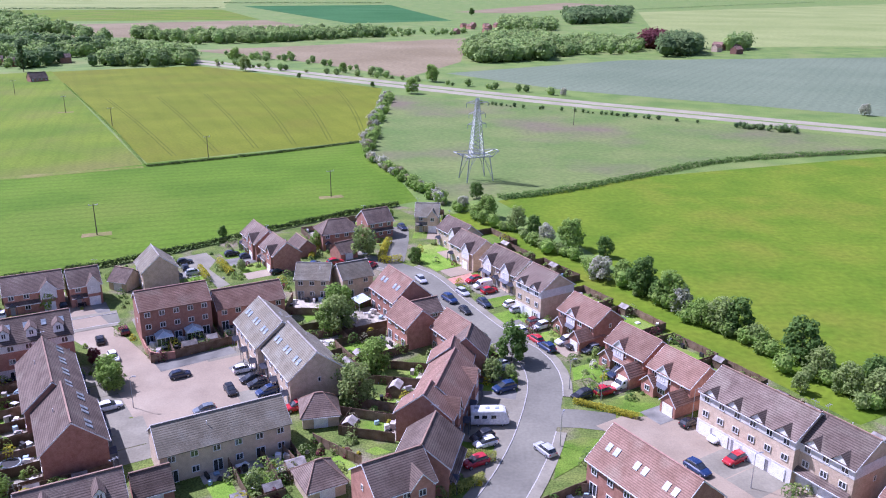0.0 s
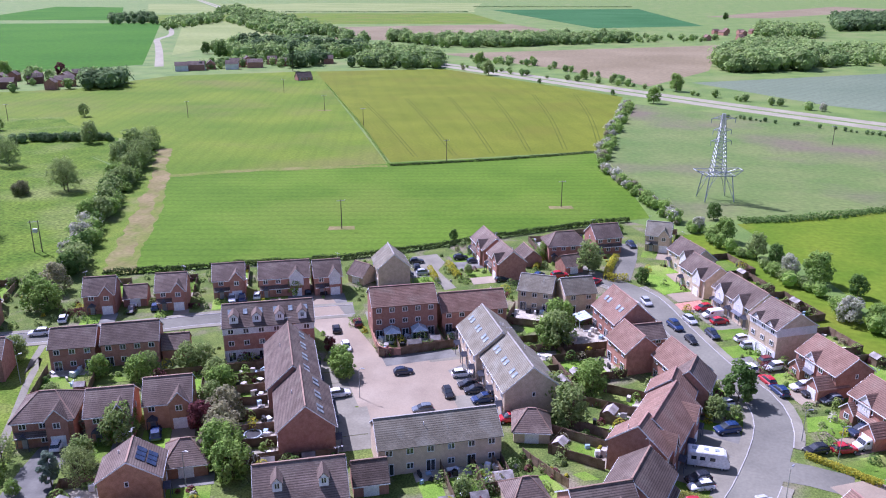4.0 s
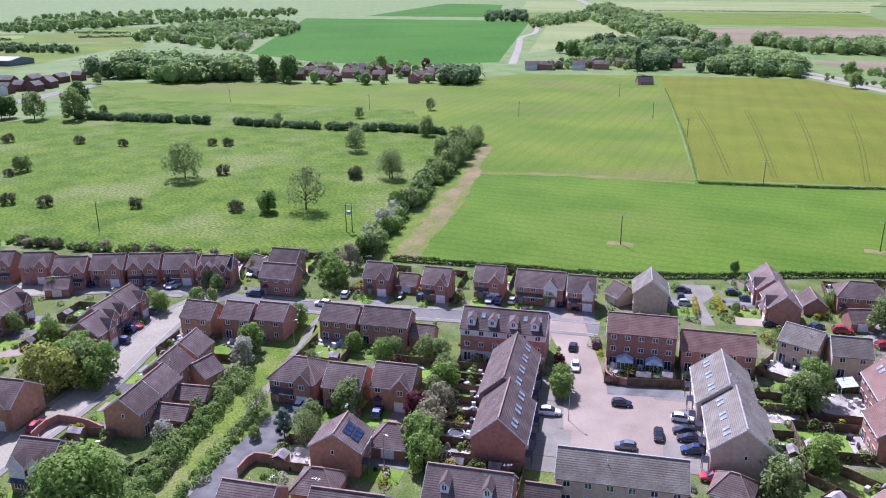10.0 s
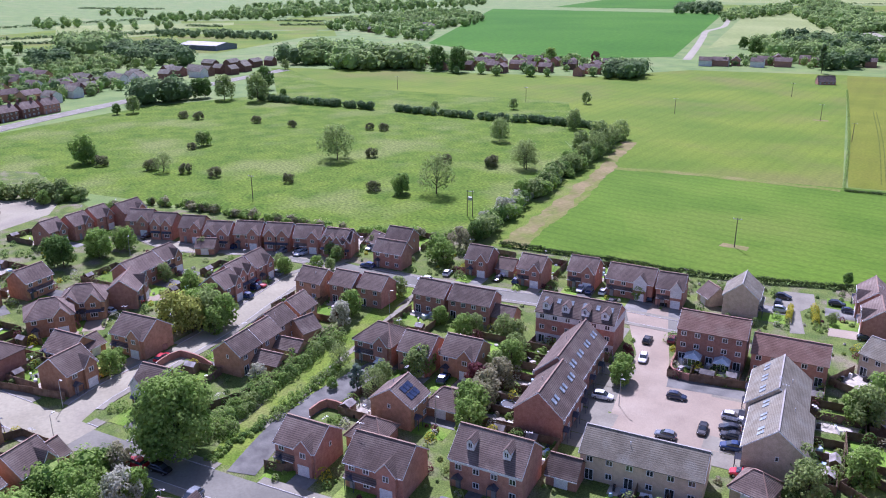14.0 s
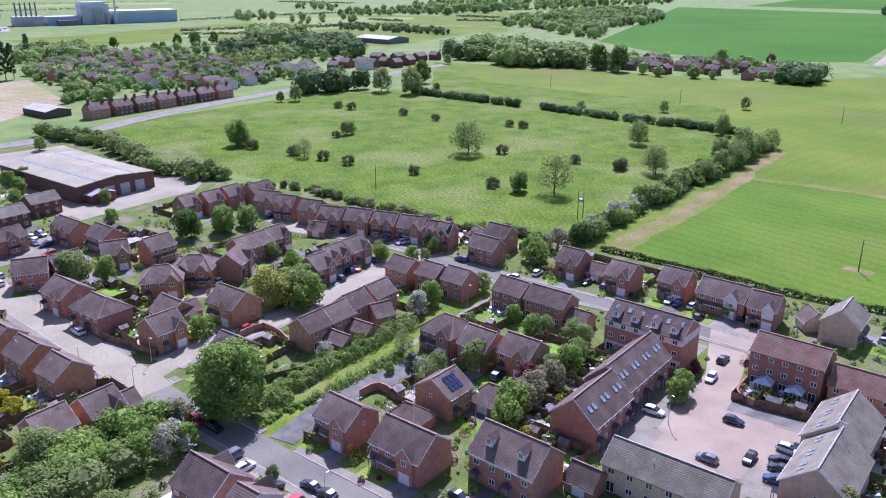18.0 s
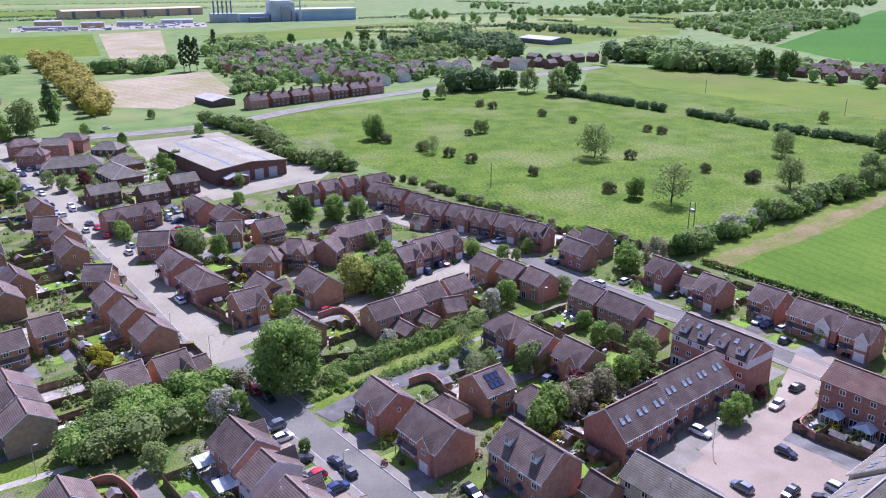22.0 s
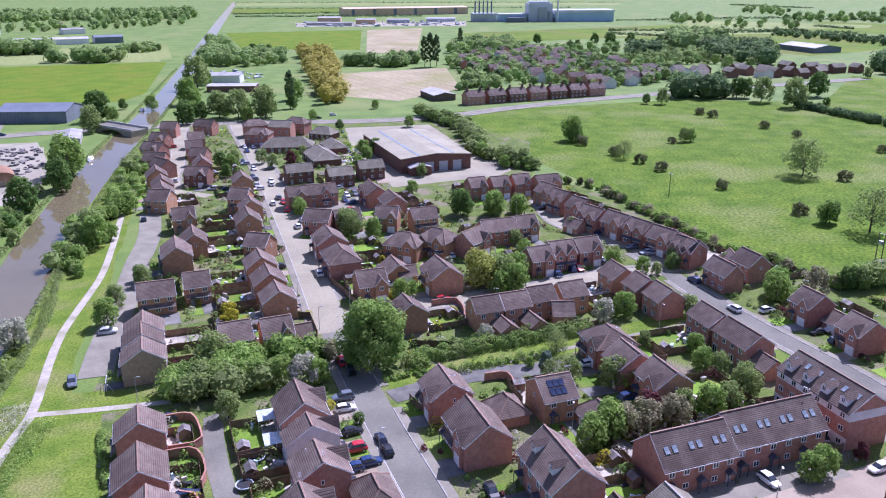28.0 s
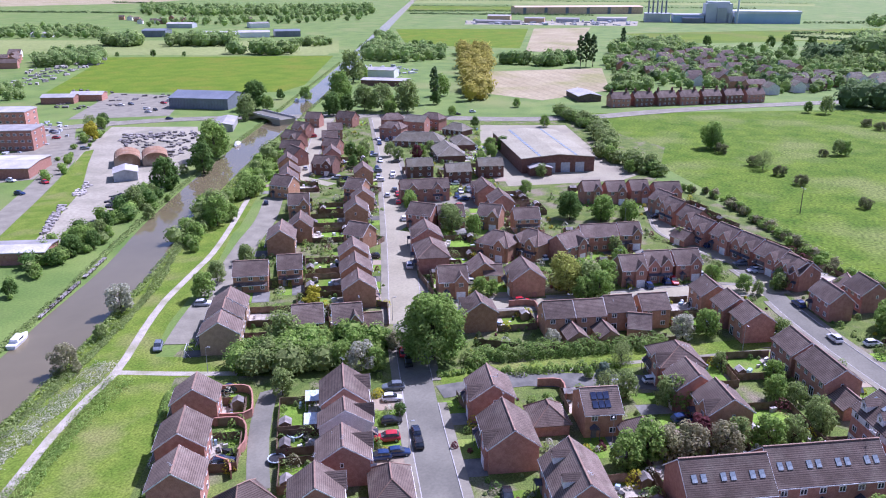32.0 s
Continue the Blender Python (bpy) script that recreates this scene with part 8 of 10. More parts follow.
tree(-227.9, 224.9, 4.8, "s")
tree(-211.4, 169.1, 8.0, "d")
tree(-202.7, 178.9, 16.0, "b")
tree(-220.0, 161.5, 4.4, "s")
tree(-339.0, 326.7, 7.0, "l")
tree(-358.7, 282.3, 7.0, "l")
tree(-85.3, 45.9, 15.0, "G")
tree(-134.7, 68.3, 9.5, "l")
tree(-136.4, 61.4, 10.0, "v")
tree(-132.3, 71.4, 8.5, "g")
tree(-133.0, 63.8, 9.0, "v")
tree(-129.5, 68.3, 7.0, "g")
tree(-136.9, 66.5, 9.0, "g")
tree(-197.4, 47.3, 10.0, "d")
tree(-199.5, 57.4, 9.5, "g")
tree(-202.7, 66.1, 7.5, "g")
tree(-169.9, 67.8, 5.5, "l")
tree(-122.1, 43.1, 6.0, "g")
tree(-155.6, 96.9, 5.5, "g")
tree(-84.3, 95.2, 7.0, "l")
tree(-59.9, 129.3, 6.0, "g")
tree(-157.1, 113.9, 5.0, "l")
tree(-180.9, 102.3, 4.5, "l")
tree(-188.0, 84.6, 5.0, "l")
tree(-85.0, 87.0, 6.0, "l")
tree(-156.8, 112.8, 4.0, "g")
tree(-23.5, 152.2, 7.0, "g")
tree(-19.1, 127.2, 7.0, "l")
tree(-336.6, 80.4, 13.0, "g")
tree(-326.5, 85.6, 4.8, "s")
tree(-342.0, 135.0, 7.5, "l")
tree(-337.8, 129.0, 3.4, "s")
tree(-305.4, 101.4, 4.8, "s")
tree(-299.3, 104.7, 9.0, "b")
tree(-290.9, 111.5, 4.4, "s")
tree(-277.7, 119.4, 4.4, "s")
tree(-277.7, 175.5, 16.5, "m")
tree(-210.2, 167.6, 8.0, "g")
tree(-251.3, 140.1, 3.9, "s")
tree(-387.0, 180.9, 4.4, "s")
tree(-363.6, 192.3, 3.9, "s")
tree(-426.6, 152.6, 4.4, "s")
tree(-417.8, 158.6, 4.8, "s")
tree(-272.7, 190.4, 4.4, "s")
tree(-331.8, 222.6, 3.9, "s")
tree(-325.1, 227.3, 4.4, "s")
tree(-225.6, 222.2, 4.8, "s")
tree(-267.3, 259.9, 12.0, "m")
tree(-215.9, 232.8, 13.0, "b")
tree(-244.1, 212.1, 3.9, "s")
tree(-77.1, 13.5, 9.5, "l")
tree(-98.3, 6.2, 3.5, "y")
tree(-86.8, 31.2, 5.0, "l")
tree(-86.2, 36.3, 5.0, "p")
tree(-88.0, 27.6, 4.0, "r")
tree(-72.3, 20.2, 6.0, "g")
tree(-73.4, 24.6, 6.0, "g")
tree(-74.6, 29.3, 6.5, "g")
tree(-74.8, 34.0, 7.0, "w")
tree(-71.7, 16.7, 6.0, "g")
tree(-75.9, 36.5, 6.0, "g")
tree(-61.8, 49.2, 3.0, "d")
tree(-251.0, 21.8, 6.0, "l")
tree(-290.7, 41.9, 7.0, "g")
tree(-278.9, 61.4, 8.0, "l")
tree(-271.5, 53.6, 6.0, "g")
tree(-146.1, -57.9, 11.0, "g")
tree(-179.0, -69.3, 7.0, "g")
tree(-94.4, -21.9, 7.5, "g")
tree(-104.6, -25.9, 6.5, "l")
tree(-122.4, -29.6, 5.0, "d")
tree(-78.6, -34.5, 8.2, "w")
tree(-50.4, -22.5, 7.0, "p")
tree(-65.7, -28.1, 4.0, "l")
tree(-122.7, -48.2, 4.0, "g")
tree(-233.3, -126.8, 10.0, "g")
tree(-209.1, -113.3, 8.0, "d")
tree(-311.3, -166.2, 5.0, "l")
tree(-118.1, -86.9, 5.0, "g")
tree(-129.7, -89.1, 6.0, "d")
tree(-149.7, -97.1, 6.0, "g")
tree(-166.5, -103.3, 5.0, "l")
tree(-108.1, -83.3, 5.0, "g")
tree(-250.5, -140.8, 12.0, "g")
tree(-326.5, -177.9, 8.0, "l")
tree(-256.3, -224.2, 9.0, "b")
tree(-389.6, -216.0, 11.0, "d")
tree(-154.0, -99.8, 6.0, "d")
tree(-107.1, -79.0, 6.0, "d")
tree(-113.0, -78.3, 6.0, "d")
tree(-76.0, -68.7, 5.0, "d")
tree(-88.9, -74.4, 4.0, "g")
tree(-59.8, 24.4, 6.0, "l")
tree(-236.4, -202.6, 8.0, "y")
tree(-267.7, -226.2, 8.0, "d")
tree(-346.3, -130.3, 12.0, "d")
tree(-406.5, -155.9, 11.0, "g")
tree(-372.3, -120.0, 11.0, "g")
tree(-373.2, -107.1, 10.0, "g")
tree(-371.6, -95.1, 11.0, "l")
tree(-442.1, -103.1, 15.0, "g")
tree(-407.6, -91.6, 9.0, "d")
tree(-501.1, -194.9, 12.0, "g")
tree(-345.6, -184.0, 11.0, "d")
tree(-348.6, -176.8, 9.0, "g")
tree(-650.5, -52.9, 33.0, "P")
tree(-648.0, -57.5, 30.0, "P")
tree(-652.5, -47.5, 31.0, "P")
tree(-807.1, -51.1, 27.0, "P")
tree(-372.8, -66.7, 6.0, "g")
tree(-416.6, -41.3, 6.0, "g")
tree(-344.4, -42.1, 6.0, "d")
tree(-199.9, 46.1, 9.5, "d")
tree(-202.7, 57.7, 8.5, "g")
tree(-205.7, 65.1, 7.0, "l")
tree(-182.0, 66.0, 5.0, "g")
tree(-172.7, 13.6, 9.0, "l")
tree(-170.2, 23.0, 7.0, "g")
tree(-188.5, -7.9, 6.0, "g")
tree(-259.6, -63.8, 7.0, "l")
tree(-251.9, -66.9, 7.5, "d")
tree(-261.9, -52.0, 7.0, "l")
tree(-255.2, -44.3, 7.0, "l")
tree(-261.3, -38.5, 7.0, "r")
tree(-276.7, -38.4, 6.0, "l")
tree(-99.7, 7.1, 4.5, "y")
tree(-110.2, -7.2, 3.5, "l")
tree(-117.1, -7.1, 3.0, "g")
tree(-222.3, 24.2, 6.0, "g")
tree(-276.4, -8.4, 7.0, "g")
tree(-289.6, -7.5, 8.0, "d")
tree(-358.8, -7.5, 7.0, "g")
tree(-333.8, 82.4, 9.0, "g")
tree(-276.6, 61.4, 8.0, "l")
tree(-123.8, 114.5, 6.0, "l")
tree(-120.5, 98.9, 7.0, "g")
tree(-90.2, 97.0, 6.0, "w")
tree(-160.7, 97.3, 5.0, "l")
tree(-160.8, 113.9, 5.5, "l")
tree(-152.8, 105.1, 5.0, "g")
tree(-204.9, -85.1, 3.5, "g")
tree(-343.8, 138.1, 7.0, "g")
tree(-61.5, 91.5, 7.0, "g")
tree(-68.9, 101.0, 7.0, "p")
tree(-75.6, 108.4, 6.0, "l")
tree(-79.9, 117.2, 6.0, "l")
tree(-89.4, 121.3, 6.0, "l")
tree(-102.2, 67.4, 4.0, "w")
tree(-97.2, 83.7, 6.0, "b")
tree(-90.3, 78.3, 2.8, "g")
tree(-124.9, 45.3, 4.5, "g")
tree(-158.9, 71.6, 6.0, "g")
tree(-151.5, 108.6, 4.0, "l")
tree(-50.7, 189.3, 3.0, "l")
tree(-105.0, 102.9, 4.0, "l")
tree(-22.2, 157.9, 9.0, "g")
tree(-26.4, 97.0, 4.0, "l")
tree(9.2, 131.0, 5.0, "l")
tree(-66.5, 97.3, 7.0, "p")
tree(-94.9, 114.0, 6.0, "g")
tree(-136.8, 137.2, 8.0, "g")
tree(-141.8, 71.3, 8.0, "g")
tree(-119.5, -27.1, 6.0, "l")
tree(-104.3, 4.3, 4.0, "y")
tree(-182.7, -108.7, 8.0, "g")
tree(-112.8, -83.7, 7.0, "g")
tree(-125.2, -87.5, 5.0, "l")
tree(-151.7, -63.0, 11.0, "l")
tree(-183.9, -72.2, 7.0, "g")
tree(-131.4, -54.8, 6.0, "g")
tree(-153.1, -57.2, 6.0, "g")
tree(-145.5, -97.7, 5.0, "g")
tree(-143.6, -84.4, 5.0, "l")
tree(-197.4, -114.2, 5.0, "l")
tree(-97.4, -77.9, 5.0, "g")
tree(-254.1, -62.8, 6.0, "g")
tree(-235.9, -56.5, 6.0, "d")
tree(-267.8, -39.2, 6.0, "g")
tree(-169.3, 16.0, 9.0, "l")
tree(-192.2, -9.6, 6.0, "g")
tree(-261.9, -8.5, 6.0, "g")
tree(-289.5, -13.6, 7.0, "g")
tree(-388.4, -175.4, 10.0, "g")
tree(-362.8, -135.8, 11.0, "g")
tree(-385.3, -128.6, 9.0, "d")
tree(-361.2, -101.1, 9.0, "g")
wood("bushes", strip([(-37.1, 522.7), (-35.8, 385.2), (-32.2, 331.9), (-18.2, 295.9), (-7.8, 270.4), (1.0, 250.0)], 3.5), 34, 3.6, LEAVES["w"], "hawthorns in white blossom in a field hedge", 203, 90)
wood("bushes", strip([(-37.1, 522.7), (-35.8, 385.2), (-32.2, 331.9), (-18.2, 295.9), (-7.8, 270.4), (1.0, 250.0)], 3.5), 26, 3.2, LEAVES["p"], "hawthorns with fading blossom in a field hedge", 204, 90)
wood("bushes", strip([(-34.5, 512.1), (-34.0, 380.7), (-30.7, 328.5), (-17.0, 294.1), (-6.8, 268.9), (1.4, 251.4)], 4.0), 78, 3.8, LEAVES["g"], "overgrown green field hedge", 206, 90)
hedge("hedge", [(19.2, 262.0), (42.9, 273.6), (79.0, 299.2), (120.7, 326.3), (194.2, 346.5), (286.8, 360.3)], 5.0, 1.4, LEAVES["d"], "rushes and scrub along a ditch", 30, 0.60, 0.40, 3)
wood("bushes", strip([(2.8, 250.1), (19.2, 223.4), (32.6, 201.9), (48.0, 172.1), (60.3, 150.7), (69.2, 131.2), (75.7, 120.2)], 5.0), 46, 3.6, LEAVES["g"], "scrub beneath the tree row", 212, 140)
wood("bushes", strip([(2.8, 250.1), (19.2, 223.4), (32.6, 201.9), (48.0, 172.1), (60.3, 150.7), (69.2, 131.2), (75.7, 120.2)], 4.0), 16, 3.2, LEAVES["l"], "light scrub beneath the tree row", 213, 120)
wood("bushes", strip([(148.8, 407.8), (160.9, 401.8), (174.3, 392.8)], 5.0), 16, 3.2, LEAVES["D"], "dark scrub beside the motorway", 215, 60)
hedge("hedge", [(-140.9, 160.8), (-114.3, 176.2), (-86.8, 191.0), (-61.2, 212.6), (-36.8, 235.0), (-14.7, 251.8)], 1.5, 1.7, LEAVES["k"], "clipped dark boundary hedge of the field", 60, 0.40, 0.30, 6)
wood("bushes", strip([(-149.3, 157.8), (-167.6, 186.6), (-188.6, 224.1), (-217.7, 276.2), (-235.1, 311.4)], 6.0), 52, 5.2, LEAVES["g"], "thick hedgerow between meadow and crop", 221, 140)
wood("bushes", strip([(-149.3, 157.8), (-167.6, 186.6), (-188.6, 224.1), (-217.7, 276.2), (-235.1, 311.4)], 5.0), 26, 5.5, LEAVES["d"], "dark bushes in a thick hedgerow", 222, 120)
wood("bushes", strip([(-149.3, 157.8), (-167.6, 186.6), (-188.6, 224.1), (-217.7, 276.2), (-235.1, 311.4)], 5), 14, 6.5, LEAVES["l"], "light trees in a hedgerow", 223, 160)
for tx, ty, th, tk in ((-206.0, 258.0, 10.0, "l"), (-213.5, 272.0, 11.5, "m"), (-221.0, 284.0, 11.0, "l"), (-229.0, 298.0, 10.5, "b"), (-236.0, 312.0, 10.0, "m"), (-198.0, 243.0, 8.5, "m")):
    tree(tx, ty, th, tk)
wood("bushes", strip([(-151.3, 161.1), (-171.1, 191.9), (-190.4, 227.9)], 4.5), 30, 4.2, LEAVES["w"], "hedgerow in white blossom", 224, 140)
wood("bushes", strip([(-151.3, 161.1), (-171.1, 191.9), (-190.4, 227.9)], 3), 12, 4.0, LEAVES["p"], "hedgerow with fading blossom", 225, 140)
wood("bushes", strip([(-376.6, 264.9), (-324.3, 289.5), (-288.6, 311.7), (-262.9, 320.2)], 4.5), 104, 3.8, LEAVES["D"], "dark hedge across the meadow", 227, 90)
wood("bushes", strip([(-466.4, 215.1), (-389.2, 257.7)], 5.0), 62, 4.4, LEAVES["D"], "dark hedge across the meadow", 230, 90)
wood("bushes", strip([(-251.0, 67.2), (-249.9, 86.8), (-212.2, 108.9), (-177.6, 128.4), (-163.6, 144.2), (-149.1, 156.4)], 3.5), 84, 2.8, LEAVES["g"], "shrubs behind the house row", 239, 100)
wood("bushes", strip([(-251.0, 67.2), (-249.9, 86.8), (-212.2, 108.9), (-177.6, 128.4), (-163.6, 144.2), (-149.1, 156.4)], 3.5), 30, 2.6, LEAVES["s"], "hawthorn scrub behind the house row", 240, 100)
wood("bushes", strip([(-251.0, 67.2), (-249.9, 86.8), (-212.2, 108.9), (-177.6, 128.4), (-163.6, 144.2), (-149.1, 156.4)], 3.0), 16, 3.2, LEAVES["p"], "faded blossom behind the house row", 241, 100)
wood("bushes", strip([(-397.8, -10.1), (-346.4, 26.9), (-291.0, 41.0), (-269.9, 67.0)], 7.0), 46, 7.0, LEAVES["l"], "light trees and shrubs behind the warehouse", 242, 120)
wood("bushes", strip([(-397.8, -10.1), (-346.4, 26.9), (-291.0, 41.0), (-269.9, 67.0)], 6.0), 20, 5.0, LEAVES["g"], "shrubs behind the warehouse", 243, 100)
hedge("hedge", [(-116.4, 306.7), (-74.9, 332.4), (-38.7, 359.7)], 2.0, 0.9, LEAVES["k"], "low dark ditch hedge between crops", 24, 0.50, 0.30, 15)
wood("bushes", strip([(-66.3, 8.8), (-71.2, 14.0), (-78.5, 20.8), (-84.8, 28.6), (-88.5, 33.8)], 8.5), 34, 5.2, LEAVES["g"], "dense evergreen shrubbery beside the road", 254, 260)
wood("bushes", strip([(-66.3, 8.8), (-71.2, 14.0), (-78.5, 20.8), (-84.8, 28.6), (-88.5, 33.8)], 7.5), 16, 4.6, LEAVES["d"], "dark shrubs in a shrubbery beside the road", 255, 260)
wood("bushes", strip([(-63.6, 12.2), (-69.8, 20.6), (-76.8, 27.4)], 6.0), 10, 5.4, LEAVES["l"], "light shrubs in a shrubbery beside the road", 257, 260)
hedge("hedge", [(-10.9, 197.4), (-15.8, 196.2), (-15.7, 209.7), (-15.2, 213.4)], 2.2, 2.0, LEAVES["y"], "bright golden clipped hedge", 120, 0.25, 0.10, 23)
hedge("hedge", [(-61.4, 189.4), (-56.9, 181.4)], 1.5, 1.9, LEAVES["y"], "bright golden hedge beside a drive", 110, 0.24, 0.15, 1628)
hedge("hedge", [(-57.4, 193.0), (-52.3, 185.6)], 1.9, 2.2, LEAVES["y"], "bright golden hedge beside a drive", 110, 0.24, 0.15, 1666)
hedge("hedge", [(22.9, 123.5), (27.7, 121.2), (33.1, 118.2)], 1.2, 1.1, LEAVES["y"], "low golden hedge", 120, 0.22, 0.10, 24)
hedge("hedge", [(2.9, 106.2), (8.4, 105.6)], 1.5, 1.7, LEAVES["v"], "clipped light green hedge", 260, 0.17, 0.06, 25)
hedge("hedge", [(-0.0, 96.7), (2.4, 97.6), (6.2, 100.4)], 1.5, 1.7, LEAVES["v"], "clipped light green hedge", 260, 0.17, 0.06, 26)
hedge("hedge", [(-110.8, 147.3), (-104.9, 149.7)], 1.4, 1.2, LEAVES["r"], "clipped copper hedge", 100, 0.25, 0.10, 27)
hedge("hedge", [(-131.8, 136.2), (-122.6, 141.2)], 2.0, 1.7, LEAVES["r"], "clipped copper hedge along the road", 100, 0.28, 0.10, 28)
hedge("hedge", [(-34.4, 209.3), (-34.8, 197.9)], 1.5, 1.5, LEAVES["y"], "golden hedge beside a drive", 100, 0.25, 0.10, 29)
hedge("hedge", [(-51.2, 3.7), (-45.7, 7.2), (-36.2, 14.2)], 1.6, 1.2, LEAVES["g"], "clipped hedge beside the green", 70, 0.35, 0.30, 30)
wood("bushes", strip([(-67.8, -66.7), (-91.6, -77.0), (-107.1, -79.0), (-135.2, -87.2), (-166.5, -95.3)], 6.0), 16, 3.2, LEAVES["g"], "bank scrub on the far side of the canal", 293, 110)
wood("bushes", strip([(-67.8, -66.7), (-91.6, -77.0), (-107.1, -79.0), (-135.2, -87.2), (-166.5, -95.3)], 6), 8, 3.4, LEAVES["l"], "light bank scrub on the far side of the canal", 294, 110)
hedge("hedge", [(-16.8, -6.4), (-26.1, -9.8), (-35.2, -12.5), (-48.2, -15.3), (-56.6, -17.5)], 5.0, 0.9, LEAVES["w"], "white cow parsley beside the towpath", 120, 0.22, 0.80, 32)
hedge("hedge", [(-14.6, 3.8), (-30.3, -2.2), (-41.3, -6.0), (-52.6, -9.8)], 4.2, 0.8, LEAVES["g"], "rough growth beside the towpath", 130, 0.24, 0.80, 33)
hedge("hedge", [(-27.3, -14.0), (-38.9, -17.3), (-53.3, -22.1), (-70.5, -28.5), (-91.3, -37.1), (-118.4, -51.9), (-145.7, -66.8)], 2.2, 0.8, LEAVES["l"], "rough grass on the canal bank", 70, 0.30, 0.70, 34)
wood("bushes", strip([(-123.2, -53.8), (-162.0, -71.4), (-178.2, -71.2), (-219.1, -89.4), (-261.0, -108.7)], 9.0), 60, 4.6, LEAVES["g"], "thick shrubs behind the canal houses", 305, 110)
wood("bushes", strip([(-123.2, -53.8), (-162.0, -71.4), (-178.2, -71.2), (-219.1, -89.4), (-261.0, -108.7)], 8), 26, 5.0, LEAVES["l"], "light shrubs behind the canal houses", 306, 110)
wood("bushes", strip([(-203.7, 723.3), (-101.9, 647.1), (-36.8, 612.3), (1.5, 579.6), (78.5, 524.0)], 6.0), 30, 5.0, LEAVES["W"], "bushes along the motorway", 308, 60)
wood("bushes", strip([(21.7, 482.9), (69.2, 458.6), (124.9, 426.0), (174.1, 399.1)], 3.0), 34, 2.2, LEAVES["D"], "scrub along the near side of the motorway", 311, 50)

wood("bushes", strip([(-162.6, -154.1), (-195.8, -177.8), (-225.9, -198.3), (-252.5, -216.5)], 9), 16, 3.6, LEAVES["g"], "shrubs between works road and yard", 700, 100)
wood("bushes", strip([(-94.2, -79.0), (-108.6, -86.0), (-127.0, -95.2), (-140.0, -93.2), (-162.2, -100.8), (-181.4, -110.1)], 9), 22, 4.4, LEAVES["g"], "scrub on the canal bank beside the works yard", 701, 120)
wood("bushes", strip([(-94.2, -79.0), (-108.6, -86.0), (-127.0, -95.2), (-140.0, -93.2), (-162.2, -100.8), (-181.4, -110.1)], 9), 12, 5.5, LEAVES["d"], "dark scrub on the canal bank beside the works yard", 702, 120)
tree(-149.6, -95.8, 9, "l")
tree(-105.3, -78.7, 7, "d")
tree(-247.2, -214.9, 7.5, "y")
tree(-262.5, -222.8, 7, "g")
tree(-182.6, -68.9, 8, "g")
tree(-133.3, -57.7, 6, "l")
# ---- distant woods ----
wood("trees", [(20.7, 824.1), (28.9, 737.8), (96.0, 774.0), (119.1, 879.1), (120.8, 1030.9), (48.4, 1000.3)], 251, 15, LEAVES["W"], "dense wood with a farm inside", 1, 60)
wood("trees", [(277.0, 1928.3), (215.9, 1460.4), (335.1, 1543.9), (453.6, 2038.2)], 313, 18, LEAVES["D"], "tall trees behind the farm", 2, 34)
wood("trees", [(111.4, 811.5), (206.4, 870.5), (241.1, 993.2), (197.5, 1042.9), (146.5, 978.9)], 97, 11, LEAVES["W"], "trees round the farm", 3, 60)
wood("trees", [(226.2, 924.6), (246.9, 919.9), (269.8, 1015.8), (249.7, 1012.7)], 28, 18, LEAVES["r"], "group of copper beeches", 4, 60)
wood("trees", [(219.4, 820.3), (263.2, 845.2), (291.0, 949.9), (254.6, 944.5)], 49, 18, LEAVES["D"], "dark trees beside the farm", 5, 60)
wood("trees", [(308.2, 892.0), (335.1, 910.3), (352.5, 959.0), (331.5, 955.9)], 9, 16, LEAVES["W"], "trees at a farm house", 6, 60)
wood("trees", [(81.8, 1266.5), (169.3, 1252.6), (201.3, 1497.2), (105.5, 1563.7)], 130, 12, LEAVES["W"], "trees behind the farm wood", 7, 34)
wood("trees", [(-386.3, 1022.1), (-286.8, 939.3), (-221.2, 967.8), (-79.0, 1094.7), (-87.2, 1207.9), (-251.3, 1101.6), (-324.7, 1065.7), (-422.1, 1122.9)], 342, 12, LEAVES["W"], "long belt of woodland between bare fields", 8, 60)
wood("trees", [(-79.0, 1094.7), (27.9, 1148.4), (29.6, 1228.3), (-87.2, 1207.9)], 39, 7, LEAVES["W"], "low trees and hedges by distant houses", 9, 34)
wood("trees", [(-488.2, 765.1), (-435.5, 724.0), (-374.5, 710.1), (-365.2, 751.3), (-333.2, 787.1), (-288.2, 690.5), (-256.0, 684.8), (-213.6, 700.4), (-243.2, 799.9), (-320.3, 844.5), (-442.1, 906.5), (-537.4, 909.5), (-536.5, 842.8)], 258, 12, LEAVES["W"], "trees round houses at the motorway", 10, 60)
wood("trees", [(-456.5, 769.6), (-376.1, 768.3), (-316.4, 802.7), (-343.0, 871.7), (-434.5, 890.5), (-519.0, 877.7)], 44, 15, LEAVES["D"], "dark trees round houses at the motorway", 11, 60)
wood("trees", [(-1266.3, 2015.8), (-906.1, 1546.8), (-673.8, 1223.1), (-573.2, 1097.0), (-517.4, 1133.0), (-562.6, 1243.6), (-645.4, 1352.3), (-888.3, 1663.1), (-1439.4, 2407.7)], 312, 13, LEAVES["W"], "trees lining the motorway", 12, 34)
wood("trees", [(-208.7, 767.1), (-149.0, 740.7), (-89.9, 687.4), (-44.9, 624.9), (-46.6, 648.7), (-93.0, 711.4), (-154.5, 768.6), (-220.1, 809.7)], 28, 6, LEAVES["W"], "scrub along the motorway fence", 13, 60)
